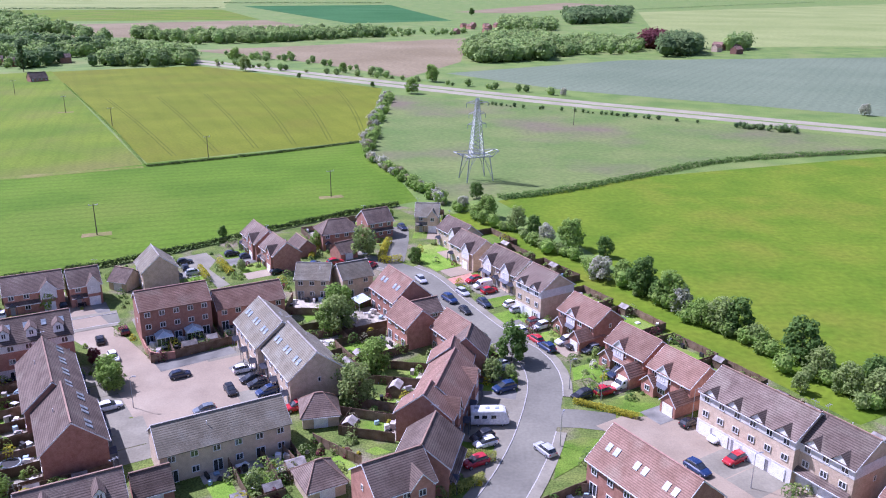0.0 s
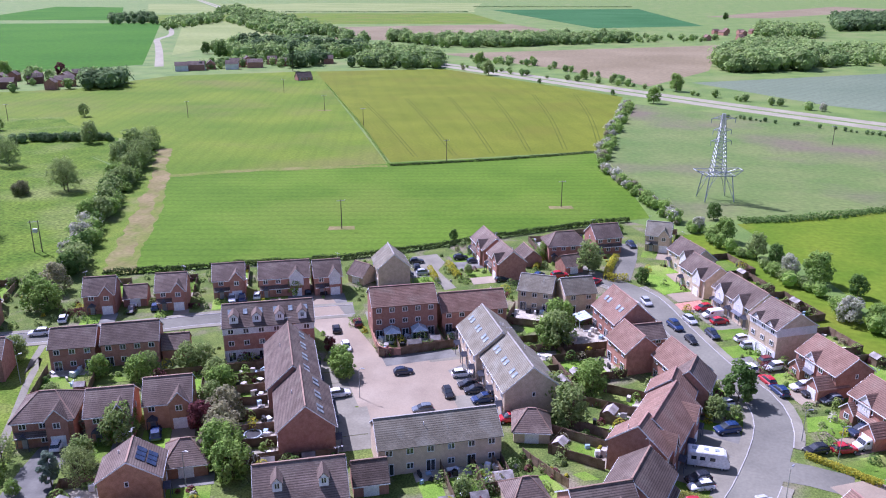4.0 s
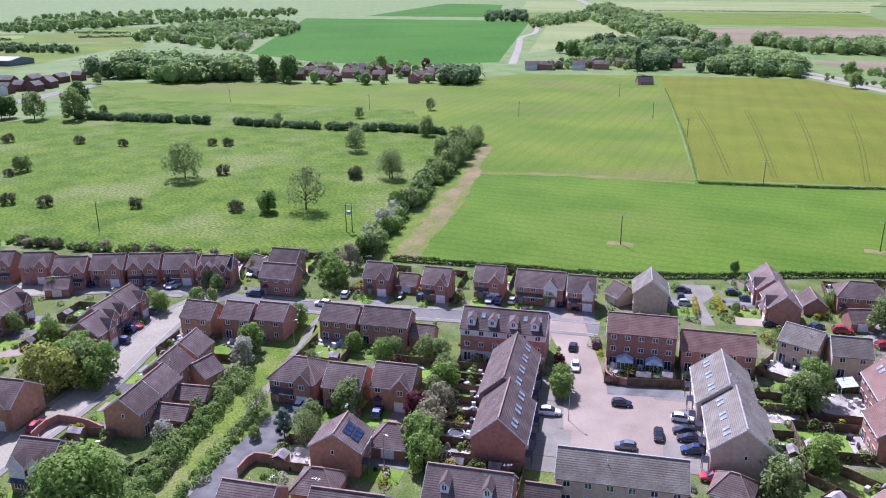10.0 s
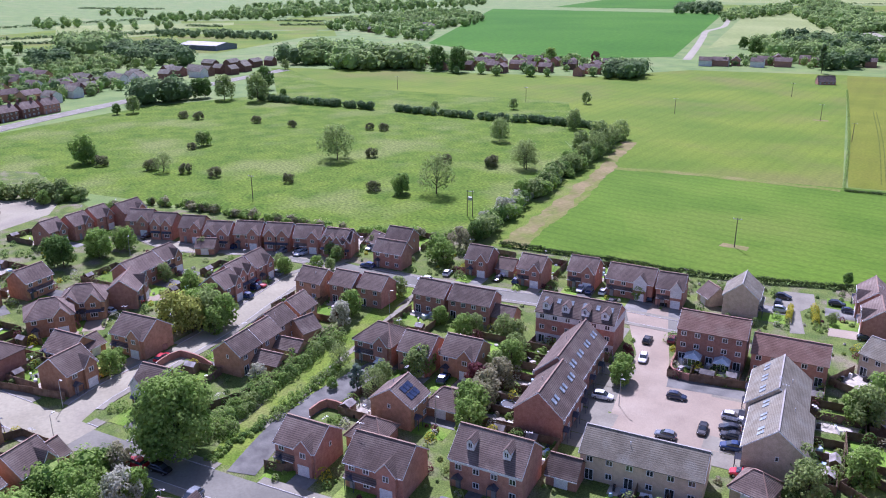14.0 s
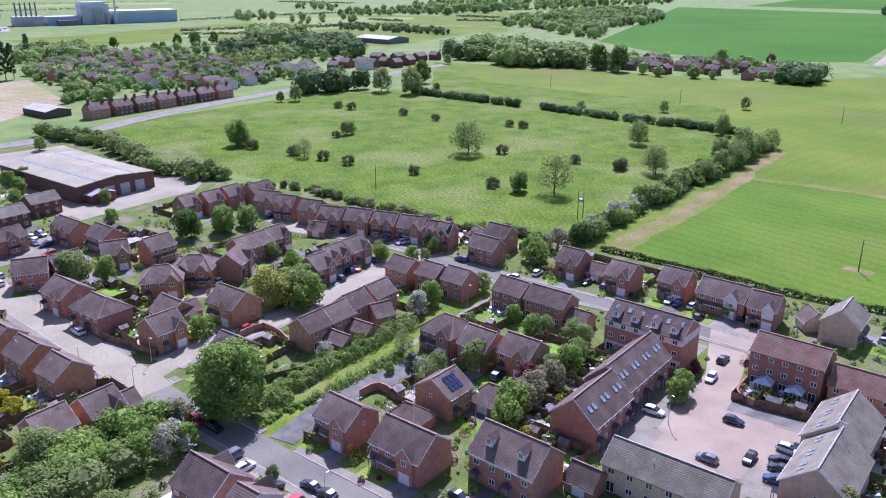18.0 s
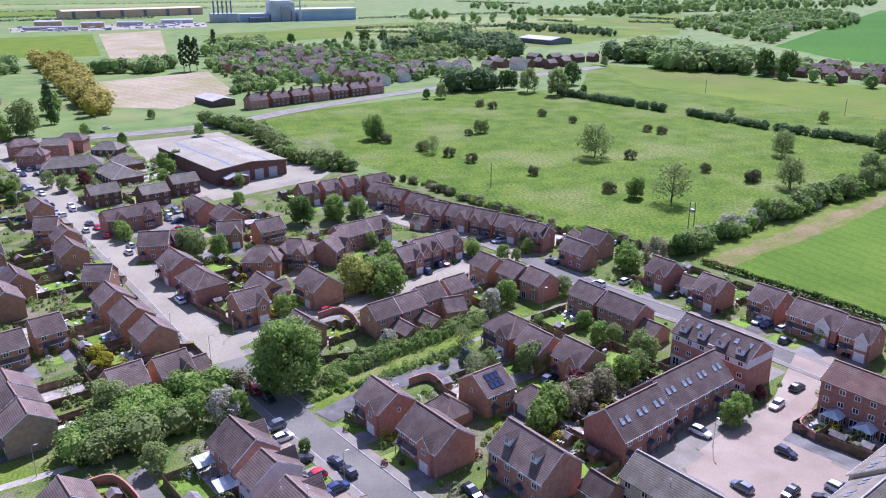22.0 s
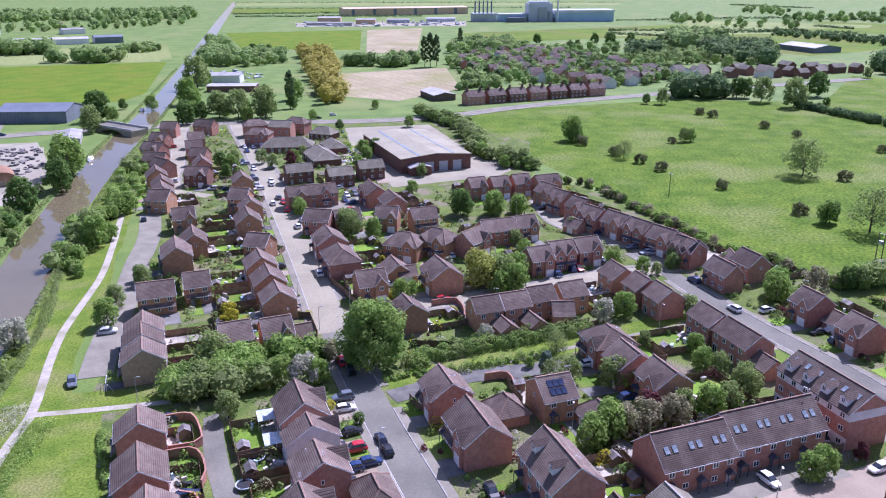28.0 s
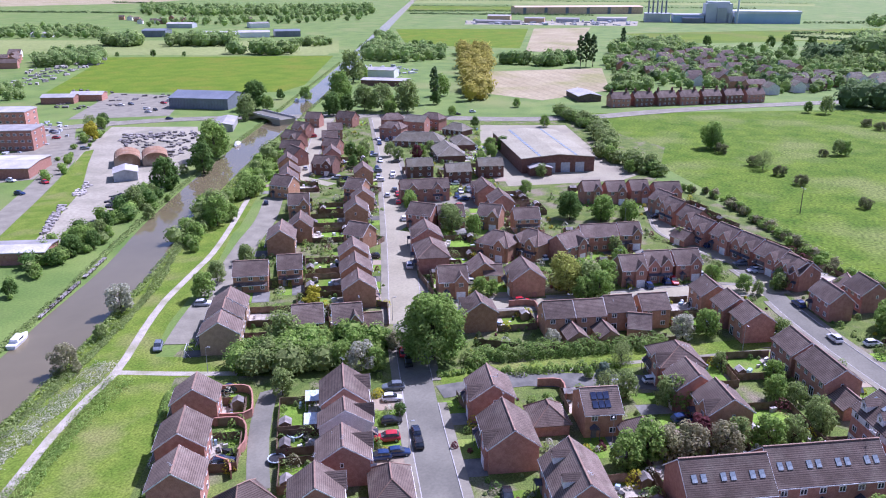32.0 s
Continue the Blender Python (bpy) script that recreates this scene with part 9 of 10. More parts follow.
wood("trees", [(-646.2, 326.0), (-625.5, 343.3), (-590.0, 338.6), (-546.6, 396.0), (-587.5, 423.0), (-649.4, 412.1), (-699.1, 396.1), (-706.0, 362.8)], 84, 17, LEAVES["W"], "tall belt of trees at the field edge", 14, 60)
wood("trees", [(-731.7, 333.1), (-686.8, 344.9), (-646.2, 326.0), (-684.9, 324.2)], 9, 14, LEAVES["D"], "dark trees at the field edge", 15, 60)
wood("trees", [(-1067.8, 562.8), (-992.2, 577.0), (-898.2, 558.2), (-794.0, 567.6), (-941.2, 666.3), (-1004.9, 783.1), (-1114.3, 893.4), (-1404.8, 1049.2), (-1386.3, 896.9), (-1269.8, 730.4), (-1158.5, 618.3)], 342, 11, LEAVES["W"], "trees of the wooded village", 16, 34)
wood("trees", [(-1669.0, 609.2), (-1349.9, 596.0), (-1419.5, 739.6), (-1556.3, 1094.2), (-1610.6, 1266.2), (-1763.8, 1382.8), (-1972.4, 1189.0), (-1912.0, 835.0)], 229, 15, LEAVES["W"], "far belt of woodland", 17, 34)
wood("trees", [(-1435.2, 410.2), (-1396.3, 522.5), (-1384.2, 610.6), (-1539.8, 676.7), (-1577.5, 576.8), (-1538.6, 448.7)], 64, 12, LEAVES["W"], "far hedge of trees", 18, 34)
wood("trees", [(-1753.3, 395.6), (-1594.5, 444.1), (-1779.8, 496.4), (-1908.2, 435.3)], 23, 12, LEAVES["W"], "far clump of trees on the plain", 19, 34)
wood("trees", [(-1086.0, 320.9), (-923.7, 422.0), (-984.3, 448.2), (-1161.6, 342.2)], 96, 7, LEAVES["D"], "thick hedge across far fields", 20, 34)
wood("trees", [(-931.2, 173.7), (-873.6, 221.4), (-951.5, 240.1), (-999.1, 185.7)], 45, 17, LEAVES["W"], "tall light trees beyond the next estate", 21, 60)
wood("trees", [(-794.1, 204.8), (-753.1, 252.5), (-839.0, 279.5), (-882.9, 229.2)], 39, 14, LEAVES["D"], "dark trees beyond the next estate", 22, 60)
wood("trees", [(-736.6, 134.8), (-698.8, 179.4), (-776.2, 202.9), (-839.1, 152.5)], 39, 9, LEAVES["W"], "trees among plots of the next estate", 23, 60)
wood("trees", [(-411.4, 478.4), (-392.0, 495.8), (-421.4, 530.6), (-444.5, 515.9)], 23, 11, LEAVES["D"], "trees at the end of the village", 24, 60)
wood("trees", [(-486.1, 412.6), (-412.8, 476.7), (-455.8, 548.6), (-543.6, 534.7), (-582.1, 490.1)], 29, 8, LEAVES["W"], "garden trees of the village", 25, 60)
wood("trees", [(-523.4, 386.2), (-486.1, 412.6), (-584.2, 487.7), (-617.4, 449.2)], 16, 9, LEAVES["W"], "garden trees of the village", 26, 60)
wood("trees", [(-1046.6, 1306.1), (-962.2, 1328.4), (-1150.2, 1574.2), (-1253.6, 1561.8)], 68, 14, LEAVES["D"], "dark wood beside the lane", 27, 34)
wood("trees", [(-821.9, 1152.3), (-899.3, 1455.0), (-1079.1, 1729.4), (-981.8, 1371.6)], 103, 13, LEAVES["W"], "wood beside the lane", 28, 34)
wood("trees", [(-895.6, 1458.8), (-592.4, 1080.8), (-518.1, 1008.1), (-539.5, 1073.8), (-701.2, 1279.3), (-1027.2, 1693.6)], 122, 11, LEAVES["W"], "trees along the slip road", 29, 34)
wood("trees", [(-932.8, 1628.4), (-574.4, 1152.2), (-407.6, 955.0), (-389.5, 953.2), (-433.5, 1047.7), (-548.3, 1180.4), (-936.9, 1700.7)], 100, 12, LEAVES["W"], "trees along the far side of the motorway", 30, 34)
wood("trees", [(-489.2, 143.9), (-491.6, 177.2), (-513.1, 182.3), (-510.7, 147.4)], 13, 14, LEAVES["D"], "dark round trees at the meadow edge", 31, 90)
wood("trees", [(-746.3, 119.3), (-696.3, 145.5), (-666.0, 182.1), (-708.9, 246.1), (-794.3, 268.5), (-810.0, 216.1), (-813.2, 137.7)], 58, 8, LEAVES["l"], "scrub and trees behind the next estate", 32, 60)
wood("trees", [(-757.2, 120.4), (-749.3, 147.2), (-808.1, 155.0), (-815.8, 129.1)], 19, 13, LEAVES["D"], "dark trees behind the next estate", 33, 60)
wood("trees", [(-819.2, 162.5), (-810.5, 191.6), (-894.4, 206.0), (-904.0, 174.2)], 39, 18, LEAVES["W"], "tall light trees behind the next estate", 34, 60)
wood("trees", [(-772.9, 188.0), (-698.8, 243.4), (-775.8, 263.7), (-863.8, 204.0)], 41, 14, LEAVES["D"], "dark trees beside the next estate", 35, 60)
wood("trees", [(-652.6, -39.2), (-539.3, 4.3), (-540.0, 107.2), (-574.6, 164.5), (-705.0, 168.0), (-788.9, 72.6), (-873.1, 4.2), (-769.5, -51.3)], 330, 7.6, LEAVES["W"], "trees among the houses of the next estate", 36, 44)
wood("trees", [(-650.7, -32.5), (-570.0, 2.7), (-555.7, 108.9), (-639.6, 147.4), (-771.5, 71.9), (-826.9, 5.8)], 30, 8, LEAVES["D"], "dark trees among the houses of the next estate", 37, 60)
wood("trees", [(-771.0, -56.5), (-779.3, 7.4), (-896.2, -2.6), (-887.3, -66.4)], 65, 11, LEAVES["W"], "trees at the edge of the next estate", 38, 60)
wood("trees", [(-815.2, 45.2), (-768.5, 121.5), (-856.5, 130.2), (-867.6, 45.7)], 20, 8, LEAVES["W"], "scrub on rough ground", 39, 60)
wood("trees", [(-504.1, -5.2), (-511.4, 24.0), (-545.6, 23.2), (-536.3, -5.3)], 12, 9, LEAVES["W"], "trees behind the old terrace", 40, 90)
wood("trees", [(-640.8, -127.0), (-641.2, -65.6), (-686.4, -72.0), (-684.9, -136.9)], 33, 11, LEAVES["W"], "hedge trees between the stubble fields", 41, 60)
wood("trees", [(-1247.3, 271.4), (-1186.6, 371.8), (-1367.4, 419.3), (-1468.9, 347.8)], 20, 10, LEAVES["W"], "far clumps on the plain", 42, 34)
wood("trees", [(-1332.2, 200.5), (-1342.5, 273.5), (-1485.3, 297.2), (-1469.2, 221.4)], 13, 12, LEAVES["W"], "far clumps on the plain", 43, 34)
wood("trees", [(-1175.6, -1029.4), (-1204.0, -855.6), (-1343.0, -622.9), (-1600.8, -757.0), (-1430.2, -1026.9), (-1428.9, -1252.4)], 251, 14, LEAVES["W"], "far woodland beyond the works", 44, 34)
wood("trees", [(-681.9, -805.1), (-733.6, -680.3), (-834.4, -779.0), (-838.5, -924.6), (-776.4, -919.3)], 104, 9, LEAVES["W"], "trees and hedges round far plots", 45, 34)
wood("trees", [(-645.9, -598.7), (-650.7, -550.4), (-697.1, -592.8), (-681.8, -629.7)], 26, 13, LEAVES["W"], "tree clump at a field edge", 46, 60)
wood("trees", [(-668.2, -526.4), (-701.9, -463.9), (-739.1, -491.5), (-703.6, -556.8)], 39, 13, LEAVES["W"], "tree clump at a field edge", 47, 60)
wood("trees", [(-614.0, -408.9), (-640.0, -346.2), (-670.5, -365.8), (-638.7, -426.2)], 22, 12, LEAVES["W"], "tree clump at a field edge", 48, 60)
wood("trees", [(-728.6, -399.4), (-743.2, -364.3), (-775.6, -383.3), (-761.2, -417.9)], 25, 9, LEAVES["W"], "hedge at a field edge", 49, 60)
wood("trees", [(-459.7, -495.5), (-499.5, -457.8), (-550.3, -504.4), (-559.7, -554.5), (-493.5, -533.8)], 61, 10, LEAVES["W"], "trees by plots across the canal", 50, 60)
wood("trees", [(-899.4, -777.4), (-1046.9, -628.7), (-1203.5, -572.1), (-1316.9, -633.1), (-1008.2, -876.7)], 71, 10, LEAVES["W"], "trees among distant works", 51, 34)
wood("trees", [(-627.8, -263.0), (-617.4, -210.8), (-662.1, -193.7), (-730.1, -222.2), (-740.0, -281.9), (-728.3, -310.1)], 91, 11, LEAVES["W"], "trees beside the canal works", 52, 60)
wood("trees", [(-774.3, -327.2), (-797.7, -310.0), (-880.1, -350.1), (-870.6, -373.2)], 25, 9, LEAVES["W"], "scrub beside the canal", 53, 60)
wood("trees", [(-310.0, -355.7), (-323.4, -348.6), (-353.5, -386.0), (-347.4, -400.8)], 12, 7, LEAVES["W"], "shrubs across the canal", 54, 90)
wood("trees", [(-424.9, -80.1), (-430.5, -66.6), (-730.7, -173.7), (-737.2, -205.3)], 90, 11.5, LEAVES["Y"], "row of yellow green willows", 90, 90)
tree(-9.1, 596.2, 13.0, "g")
tree(-21.2, 529.1, 10.8, "g")
tree(-161.2, 659.9, 12.8, "l")
tree(-190.9, 746.2, 12.3, "g")
tree(-143.4, 758.4, 8.4, "g")
tree(-81.3, 652.7, 8.6, "g")
tree(-57.0, 627.3, 6.4, "l")
tree(77.3, 524.2, 5.4, "w")
tree(-192.5, 693.2, 4.2, "p")
tree(-109.8, 612.9, 4.1, "d")
tree(-49.8, 561.4, 4.1, "d")
tree(60.4, 1879.0, 16.3, "d")
tree(-538.8, 405.2, 21.6, "d")
tree(-517.9, 410.9, 22.2, "d")
tree(-526.8, 523.2, 14.3, "g")
tree(-502.0, 522.7, 10.7, "d")
tree(-493.6, 547.0, 12.0, "r")
tree(-506.3, 778.1, 13.5, "d")
tree(-459.9, 733.3, 17.7, "d")
tree(-332.2, 641.6, 26.0, "P")
tree(-621.6, 301.5, 9.3, "l")
tree(-462.9, 133.5, 10.8, "l")
tree(-463.1, 124.0, 6.9, "d")
tree(-498.2, 184.3, 14.1, "d")
tree(-499.3, 189.3, 13.7, "d")
tree(-481.6, 196.6, 17.3, "l")
tree(-462.8, 212.5, 19.6, "l")
tree(-512.6, 238.1, 17.3, "d")
tree(-467.3, 232.3, 6.4, "d")
tree(-456.2, 220.4, 5.4, "g")
tree(-905.5, 90.6, 14.0, "d")
tree(-885.0, 108.3, 17.1, "d")
tree(-916.9, 131.5, 14.2, "d")
tree(-846.1, 72.0, 10.5, "d")
tree(-902.7, 24.5, 12.5, "d")
tree(-480.7, -191.2, 25.1, "l")
tree(-411.5, -163.0, 18.1, "g")
tree(-356.2, -136.9, 12.6, "d")
tree(-359.7, -128.5, 11.2, "d")
tree(-369.1, -122.1, 16.3, "l")
tree(-369.4, -110.5, 17.5, "l")
tree(-373.6, -95.4, 20.2, "l")
tree(-409.1, -93.8, 26.0, "P")
tree(-347.3, -185.2, 18.2, "d")
tree(-387.8, -194.0, 7.1, "d")
tree(-315.8, -169.1, 14.9, "l")
tree(-573.0, -464.0, 7.4, "d")
tree(-559.3, -496.8, 5.0, "d")
tree(-588.9, -440.0, 4.9, "d")
tree(-724.7, -251.4, 12.5, "d")
tree(-730.8, -236.6, 11.2, "d")
tree(-176.6, -105.3, 13.4, "d")
tree(-228.1, -122.9, 17.6, "g")
tree(-203.8, -109.6, 13.9, "d")

sheet("field", [(-1541.6, -644.4), (-1679.0, -278.3), (-1869.9, -315.3), (-1779.0, -747.6)], 0.0565, CROP_LIGHT, "distant light green strip of pasture", category="field")
sheet("field", [(-1957.8, -825.3), (-2119.5, 155.0), (-2286.2, 161.8), (-2174.5, -919.4)], 0.0577, PALECROP, "distant pale strip of pasture", category="field")
sheet("field", [(-1032.2, 103.9), (-1130.9, 374.5), (-1236.2, 403.7), (-1161.6, 111.6)], 0.0589, PALECROP, "distant rough pale pasture", category="field")
sheet("field", [(-1236.2, 403.7), (-1144.2, 599.7), (-1288.6, 665.8), (-1433.2, 458.4)], 0.0601, CROP_LIGHT, "distant green strip of crop", category="field")
sheet("field", [(-982.2, 333.3), (-946.4, 517.3), (-1046.4, 563.9), (-1062.4, 355.5)], 0.0613, CROP_LIGHT, "distant green strip of crop", category="field")
sheet("field", [(-1206.5, 215.7), (-1227.8, 353.0), (-1244.0, 485.5), (-1333.0, 518.9), (-1422.5, 252.9)], 0.0625, PALECROP, "distant pale rough pasture", category="field")
sheet("field", [(-1202.8, 346.0), (-1067.8, 562.8), (-1191.7, 625.1), (-1272.3, 496.2)], 0.0637, CROP_LIGHT, "distant light green strip of crop", category="field")
sheet("field", [(-1310.4, 589.3), (-1269.8, 730.4), (-1411.2, 808.5), (-1416.3, 657.3)], 0.0649, CROP_LIGHT, "distant light green strip of crop", category="field")
sheet("field", [(-568.4, -518.6), (-653.0, -314.9), (-732.1, -354.2), (-625.7, -574.8)], 0.0661, PALECROP, "distant pale meadow strip", category="field")
sheet("field", [(-1370.9, -1637.8), (-1668.1, -1478.9), (-1928.0, -1545.8), (-1719.0, -2058.5)], 0.0673, STUBBLE, "distant pale dry field", category="field")
sheet("field", [(-1115.7, 2010.5), (-590.3, 2197.2), (-839.1, 3302.1), (-1548.2, 3037.6)], 0.0685, PALECROP, "distant pale crop field", category="field")
sheet("field", [(-709.8, 1489.1), (-366.1, 1610.9), (-566.9, 2109.5), (-1061.9, 1938.5)], 0.0697, CROP_LIGHT, "distant light green strip of crop", category="field")
hedge("hedge", [(-1425.1, -584.0), (-1500.8, -233.4)], 5.0, 3.4, LEAVES["D"], "low dark hedge between far fields", 2.5, 2.6, 0.5, 300)
hedge("hedge", [(-1521.1, -635.5), (-1654.8, -273.6)], 5.0, 3.4, LEAVES["D"], "low dark hedge between far fields", 2.3, 2.6, 0.5, 301)
hedge("hedge", [(-1779.0, -747.6), (-1922.2, 34.0)], 5.0, 3.4, LEAVES["D"], "low dark hedge between far fields", 1.1, 2.6, 0.5, 302)
hedge("hedge", [(-2135.2, -902.4), (-2286.2, 161.8)], 5.0, 3.4, LEAVES["D"], "low dark hedge between far fields", 0.8, 2.6, 0.5, 303)
hedge("hedge", [(-1138.0, 110.2), (-1158.7, 243.1), (-1168.4, 384.9)], 5.0, 3.4, LEAVES["D"], "low dark hedge between far fields", 3.0, 2.6, 0.5, 304)
hedge("hedge", [(-1389.5, 125.3), (-1555.6, 492.4)], 5.0, 3.4, LEAVES["D"], "low dark hedge between far fields", 2.2, 2.6, 0.5, 305)
hedge("hedge", [(-1472.0, 469.1), (-1492.6, 834.3)], 5.0, 3.4, LEAVES["D"], "low dark hedge between far fields", 2.5, 2.6, 0.5, 306)
hedge("hedge", [(-1206.2, 548.3), (-1154.6, 614.2)], 5.0, 3.4, LEAVES["D"], "low dark hedge between far fields", 3.0, 2.6, 0.5, 307)
hedge("hedge", [(-1150.5, 397.8), (-1124.2, 438.7)], 5.0, 3.4, LEAVES["D"], "low dark hedge between far fields", 3.0, 2.6, 0.5, 308)
hedge("hedge", [(-1111.1, 238.0), (-1168.9, 383.2)], 5.0, 3.4, LEAVES["D"], "low dark hedge between far fields", 3.0, 2.6, 0.5, 309)
hedge("hedge", [(-1286.1, 420.1), (-1229.0, 462.1)], 5.0, 3.4, LEAVES["D"], "low dark hedge between far fields", 3.0, 2.6, 0.5, 310)
hedge("hedge", [(-2149.7, 426.5), (-1954.2, 578.7)], 5.0, 3.4, LEAVES["D"], "low dark hedge between far fields", 3.0, 2.6, 0.5, 311)
hedge("hedge", [(-1326.5, 596.3), (-1234.4, 646.6)], 5.0, 3.4, LEAVES["D"], "low dark hedge between far fields", 3.0, 2.6, 0.5, 312)
hedge("hedge", [(-1115.7, 2010.5), (-862.0, 2100.7), (-590.3, 2197.2)], 5.0, 3.4, LEAVES["D"], "low dark hedge between far fields", 1.6, 2.6, 0.5, 313)
hedge("hedge", [(-716.2, 2704.4), (-207.4, 2865.3)], 5.0, 3.4, LEAVES["D"], "low dark hedge between far fields", 1.7, 2.6, 0.5, 314)
hedge("hedge", [(505.1, 2293.7), (956.2, 2855.5), (1549.8, 3512.8)], 5.0, 3.4, LEAVES["D"], "low dark hedge between far fields", 0.6, 2.6, 0.5, 315)
hedge("hedge", [(-1169.3, -1394.2), (-1239.1, -1101.8)], 5.0, 3.4, LEAVES["D"], "low dark hedge between far fields", 3.0, 2.6, 0.5, 316)
hedge("hedge", [(-1671.0, -1578.4), (-1651.7, -1317.0)], 5.0, 3.4, LEAVES["D"], "low dark hedge between far fields", 3.0, 2.6, 0.5, 317)
hedge("hedge", [(-1074.5, 106.4), (-1024.5, 242.4), (-951.5, 293.9)], 5.0, 3.4, LEAVES["D"], "low dark hedge between far fields", 3.0, 2.6, 0.5, 318)

# ---- poles, lamps and pylon ----
utility_pole(-99.1, 218.0)
utility_pole(-38.1, 262.8)
utility_pole(-235.4, 119.0)
utility_pole(-96.8, 323.3)
utility_pole(-165.7, 397.6)
utility_pole(-270.4, 507.4)
utility_pole(-207.6, 438.8)
utility_pole(-270.5, 392.3)
utility_pole(-456.3, 315.1)
utility_pole(-358.6, 352.8)
utility_pole(66.8, 410.9)
utility_pole(-171.4, 171.7, 9.3, True)
pylon(12.0, 289.6, 20)
street_lamp(-100.4, 28.6, 120)
street_lamp(-113.3, 32.2, 30)
street_lamp(-52.6, 120.6, 0)
street_lamp(-116.1, 107.0, 40)
street_lamp(18.7, 109.7, 60)
street_lamp(41.9, 117.9, 0)
street_lamp(22.9, 128.4, 0)
street_lamp(-61.7, 4.8, 100)
street_lamp(-51.8, 55.7, 120)
street_lamp(-114.9, 18.1, 0)
street_lamp(27.9, 124.5, 0)
street_lamp(-197.7, 65.7, 0)
street_lamp(-67.3, 88.0, 0)
street_lamp(44.9, 99.0, 0)

# ---- warehouse, yards and distant buildings ----
big = big_shed(-286.5, 11.0, 31, 59, 31, 6.2, 7.6, BRICK["dark"], PALE_METAL, "long brick warehouse with a pale sheeted roof", doors=4)
rooflight_rows(big, 59, 31, 6.2, 7.6)

big_shed(-259.5, 17.3, 31, 16, 9, 3.2, 4.4, BRICK["dark"], SHED_ROOF, "low brick annex with a sheeted roof", "annex")
big_shed(-347.5, -220.5, 103, 38, 26, 6.4, 9.4, BLUE_METAL, BLUE_METAL, "grey blue metal clad works building", "works")
big_shed(-519.0, -187.0, 102, 25, 16, 6.0, 7.5, WHITE, SHED_ROOF, "white works building beside the canal", "works")
big_shed(-477.5, -162.0, 102, 34, 15, 4.0, 4.6, BRICK["dark"], SHED_ROOF, "long low dark works building", "works")
big_shed(-170.0, -191.4, 118, 40, 24.6, 4.2, 5.0, BRICK["red"], SHED_ROOF, "brick works with a sheeted roof", "works")
big_shed(-96.8, -92.4, 118, 22, 11, 3.6, 4.2, BRICK["red"], SHED_ROOF, "brick workshop with a sheeted roof", "works")
big_shed(-184.5, -132.7, 43, 11, 9, 3.4, 4.6, PLANT_GREY, SHED_ROOF, "pale sheeted barn in a works yard", "works")
big_shed(-781.9, -643.4, 113, 30, 26, 8.0, 9.6, BLUE_METAL, BLUE_METAL, "distant grey blue works building", "works")
big_shed(-799.4, -559.0, 112, 44, 30, 6.0, 7.6, PLANT_GREY, SHED_ROOF, "distant pale roofed works building", "works")
big_shed(-827.8, -526.6, 126, 39, 30, 6.0, 7.6, WHITE, SHED_ROOF, "distant white works building", "works")
big_shed(-850.3, -491.7, 130, 32, 26, 7.0, 8.6, BLUE_METAL, BLUE_METAL, "distant grey works building", "works")
big_shed(-931.8, -729.0, 112, 38, 24, 6.0, 7.6, PLANT_GREY, SHED_ROOF, "distant works building among trees", "works")
big_shed(-980.8, -627.4, 138, 29, 24, 6.0, 7.6, WHITE, SHED_ROOF, "distant white works building among trees", "works")
big_shed(-721.8, -775.2, 112, 25, 16, 4.0, 5.6, WHITE, SHED_ROOF, "distant row of white caravans and sheds", "works")
hall = big_shed(-1574.0, -287.8, 118, 255, 50, 13.0, 15.0, PALE_TAN, PALE_TAN, "distant long tan coloured factory hall", "works")
for k in range(6):
    for q in (-1, 1):
        part("dark_bay", boxes("dark_bay", BLUE_METAL, (-112 + 42 * k, q * 25.3 - 0.28, 0, -106 + 42 * k, q * 25.3 + 0.28, 12.4)), hall)
big_shed(-1254.3, -278.9, 101, 32, 20, 7, 8.5, PLANT_TAN, SHED_ROOF, "low works building before the distant factory hall", "works")
big_shed(-1305.0, -357.1, 101, 39, 24, 7, 8.5, PALE_TAN, SHED_ROOF, "low works building before the distant factory hall", "works")
big_shed(-1295.3, -234.2, 101, 38, 14, 5, 6.5, PLANT_GREY, SHED_ROOF, "low works building before the distant factory hall", "works")
big_shed(-1341.4, -170.3, 101, 49, 14, 5, 6.5, PALE_PLANT, SHED_ROOF, "low works building before the distant factory hall", "works")
big_shed(-1206.8, -325.2, 90, 76, 10, 4, 5.5, SHED_ROOF, SHED_ROOF, "low works building before the distant factory hall", "works")
big_shed(-466.5, -11.7, 31, 27, 15, 3.6, 5.2, TIMBER, SHED_ROOF, "low farm shed at the field edge", "works")
big_shed(-321.8, -315.6, 118, 20, 12, 4.0, 5.4, BRICK["red"], SHED_ROOF, "small brick works building with sheet roof", "works")
big_shed(-337.8, -308.1, 118, 20, 12, 4.0, 5.4, BRICK["red"], SHED_ROOF, "small brick works building with sheet roof", "works")
big_shed(-270.1, -298.3, 118, 24, 14, 4.5, 6.0, PLANT_GREY, SHED_ROOF, "small brick works building with sheet roof", "works")
big_shed(-291.5, -164.7, 31, 26, 10, 3.5, 4.5, SHED_ROOF, SHED_ROOF, "low sheeted yard building", "works")
arched_barn(-205.2, -151.3, 43, 15, 10.5, 2.8, 3.0, "rusty arched sheet barn in a works yard")
arched_barn(-211.8, -141.9, 43, 15, 10.5, 2.8, 3.0, "rusty arched sheet barn in a works yard")
office_block(-208.6, -227.7, 118, 30, 16, 3, "tall red brick works offices with rows of windows")
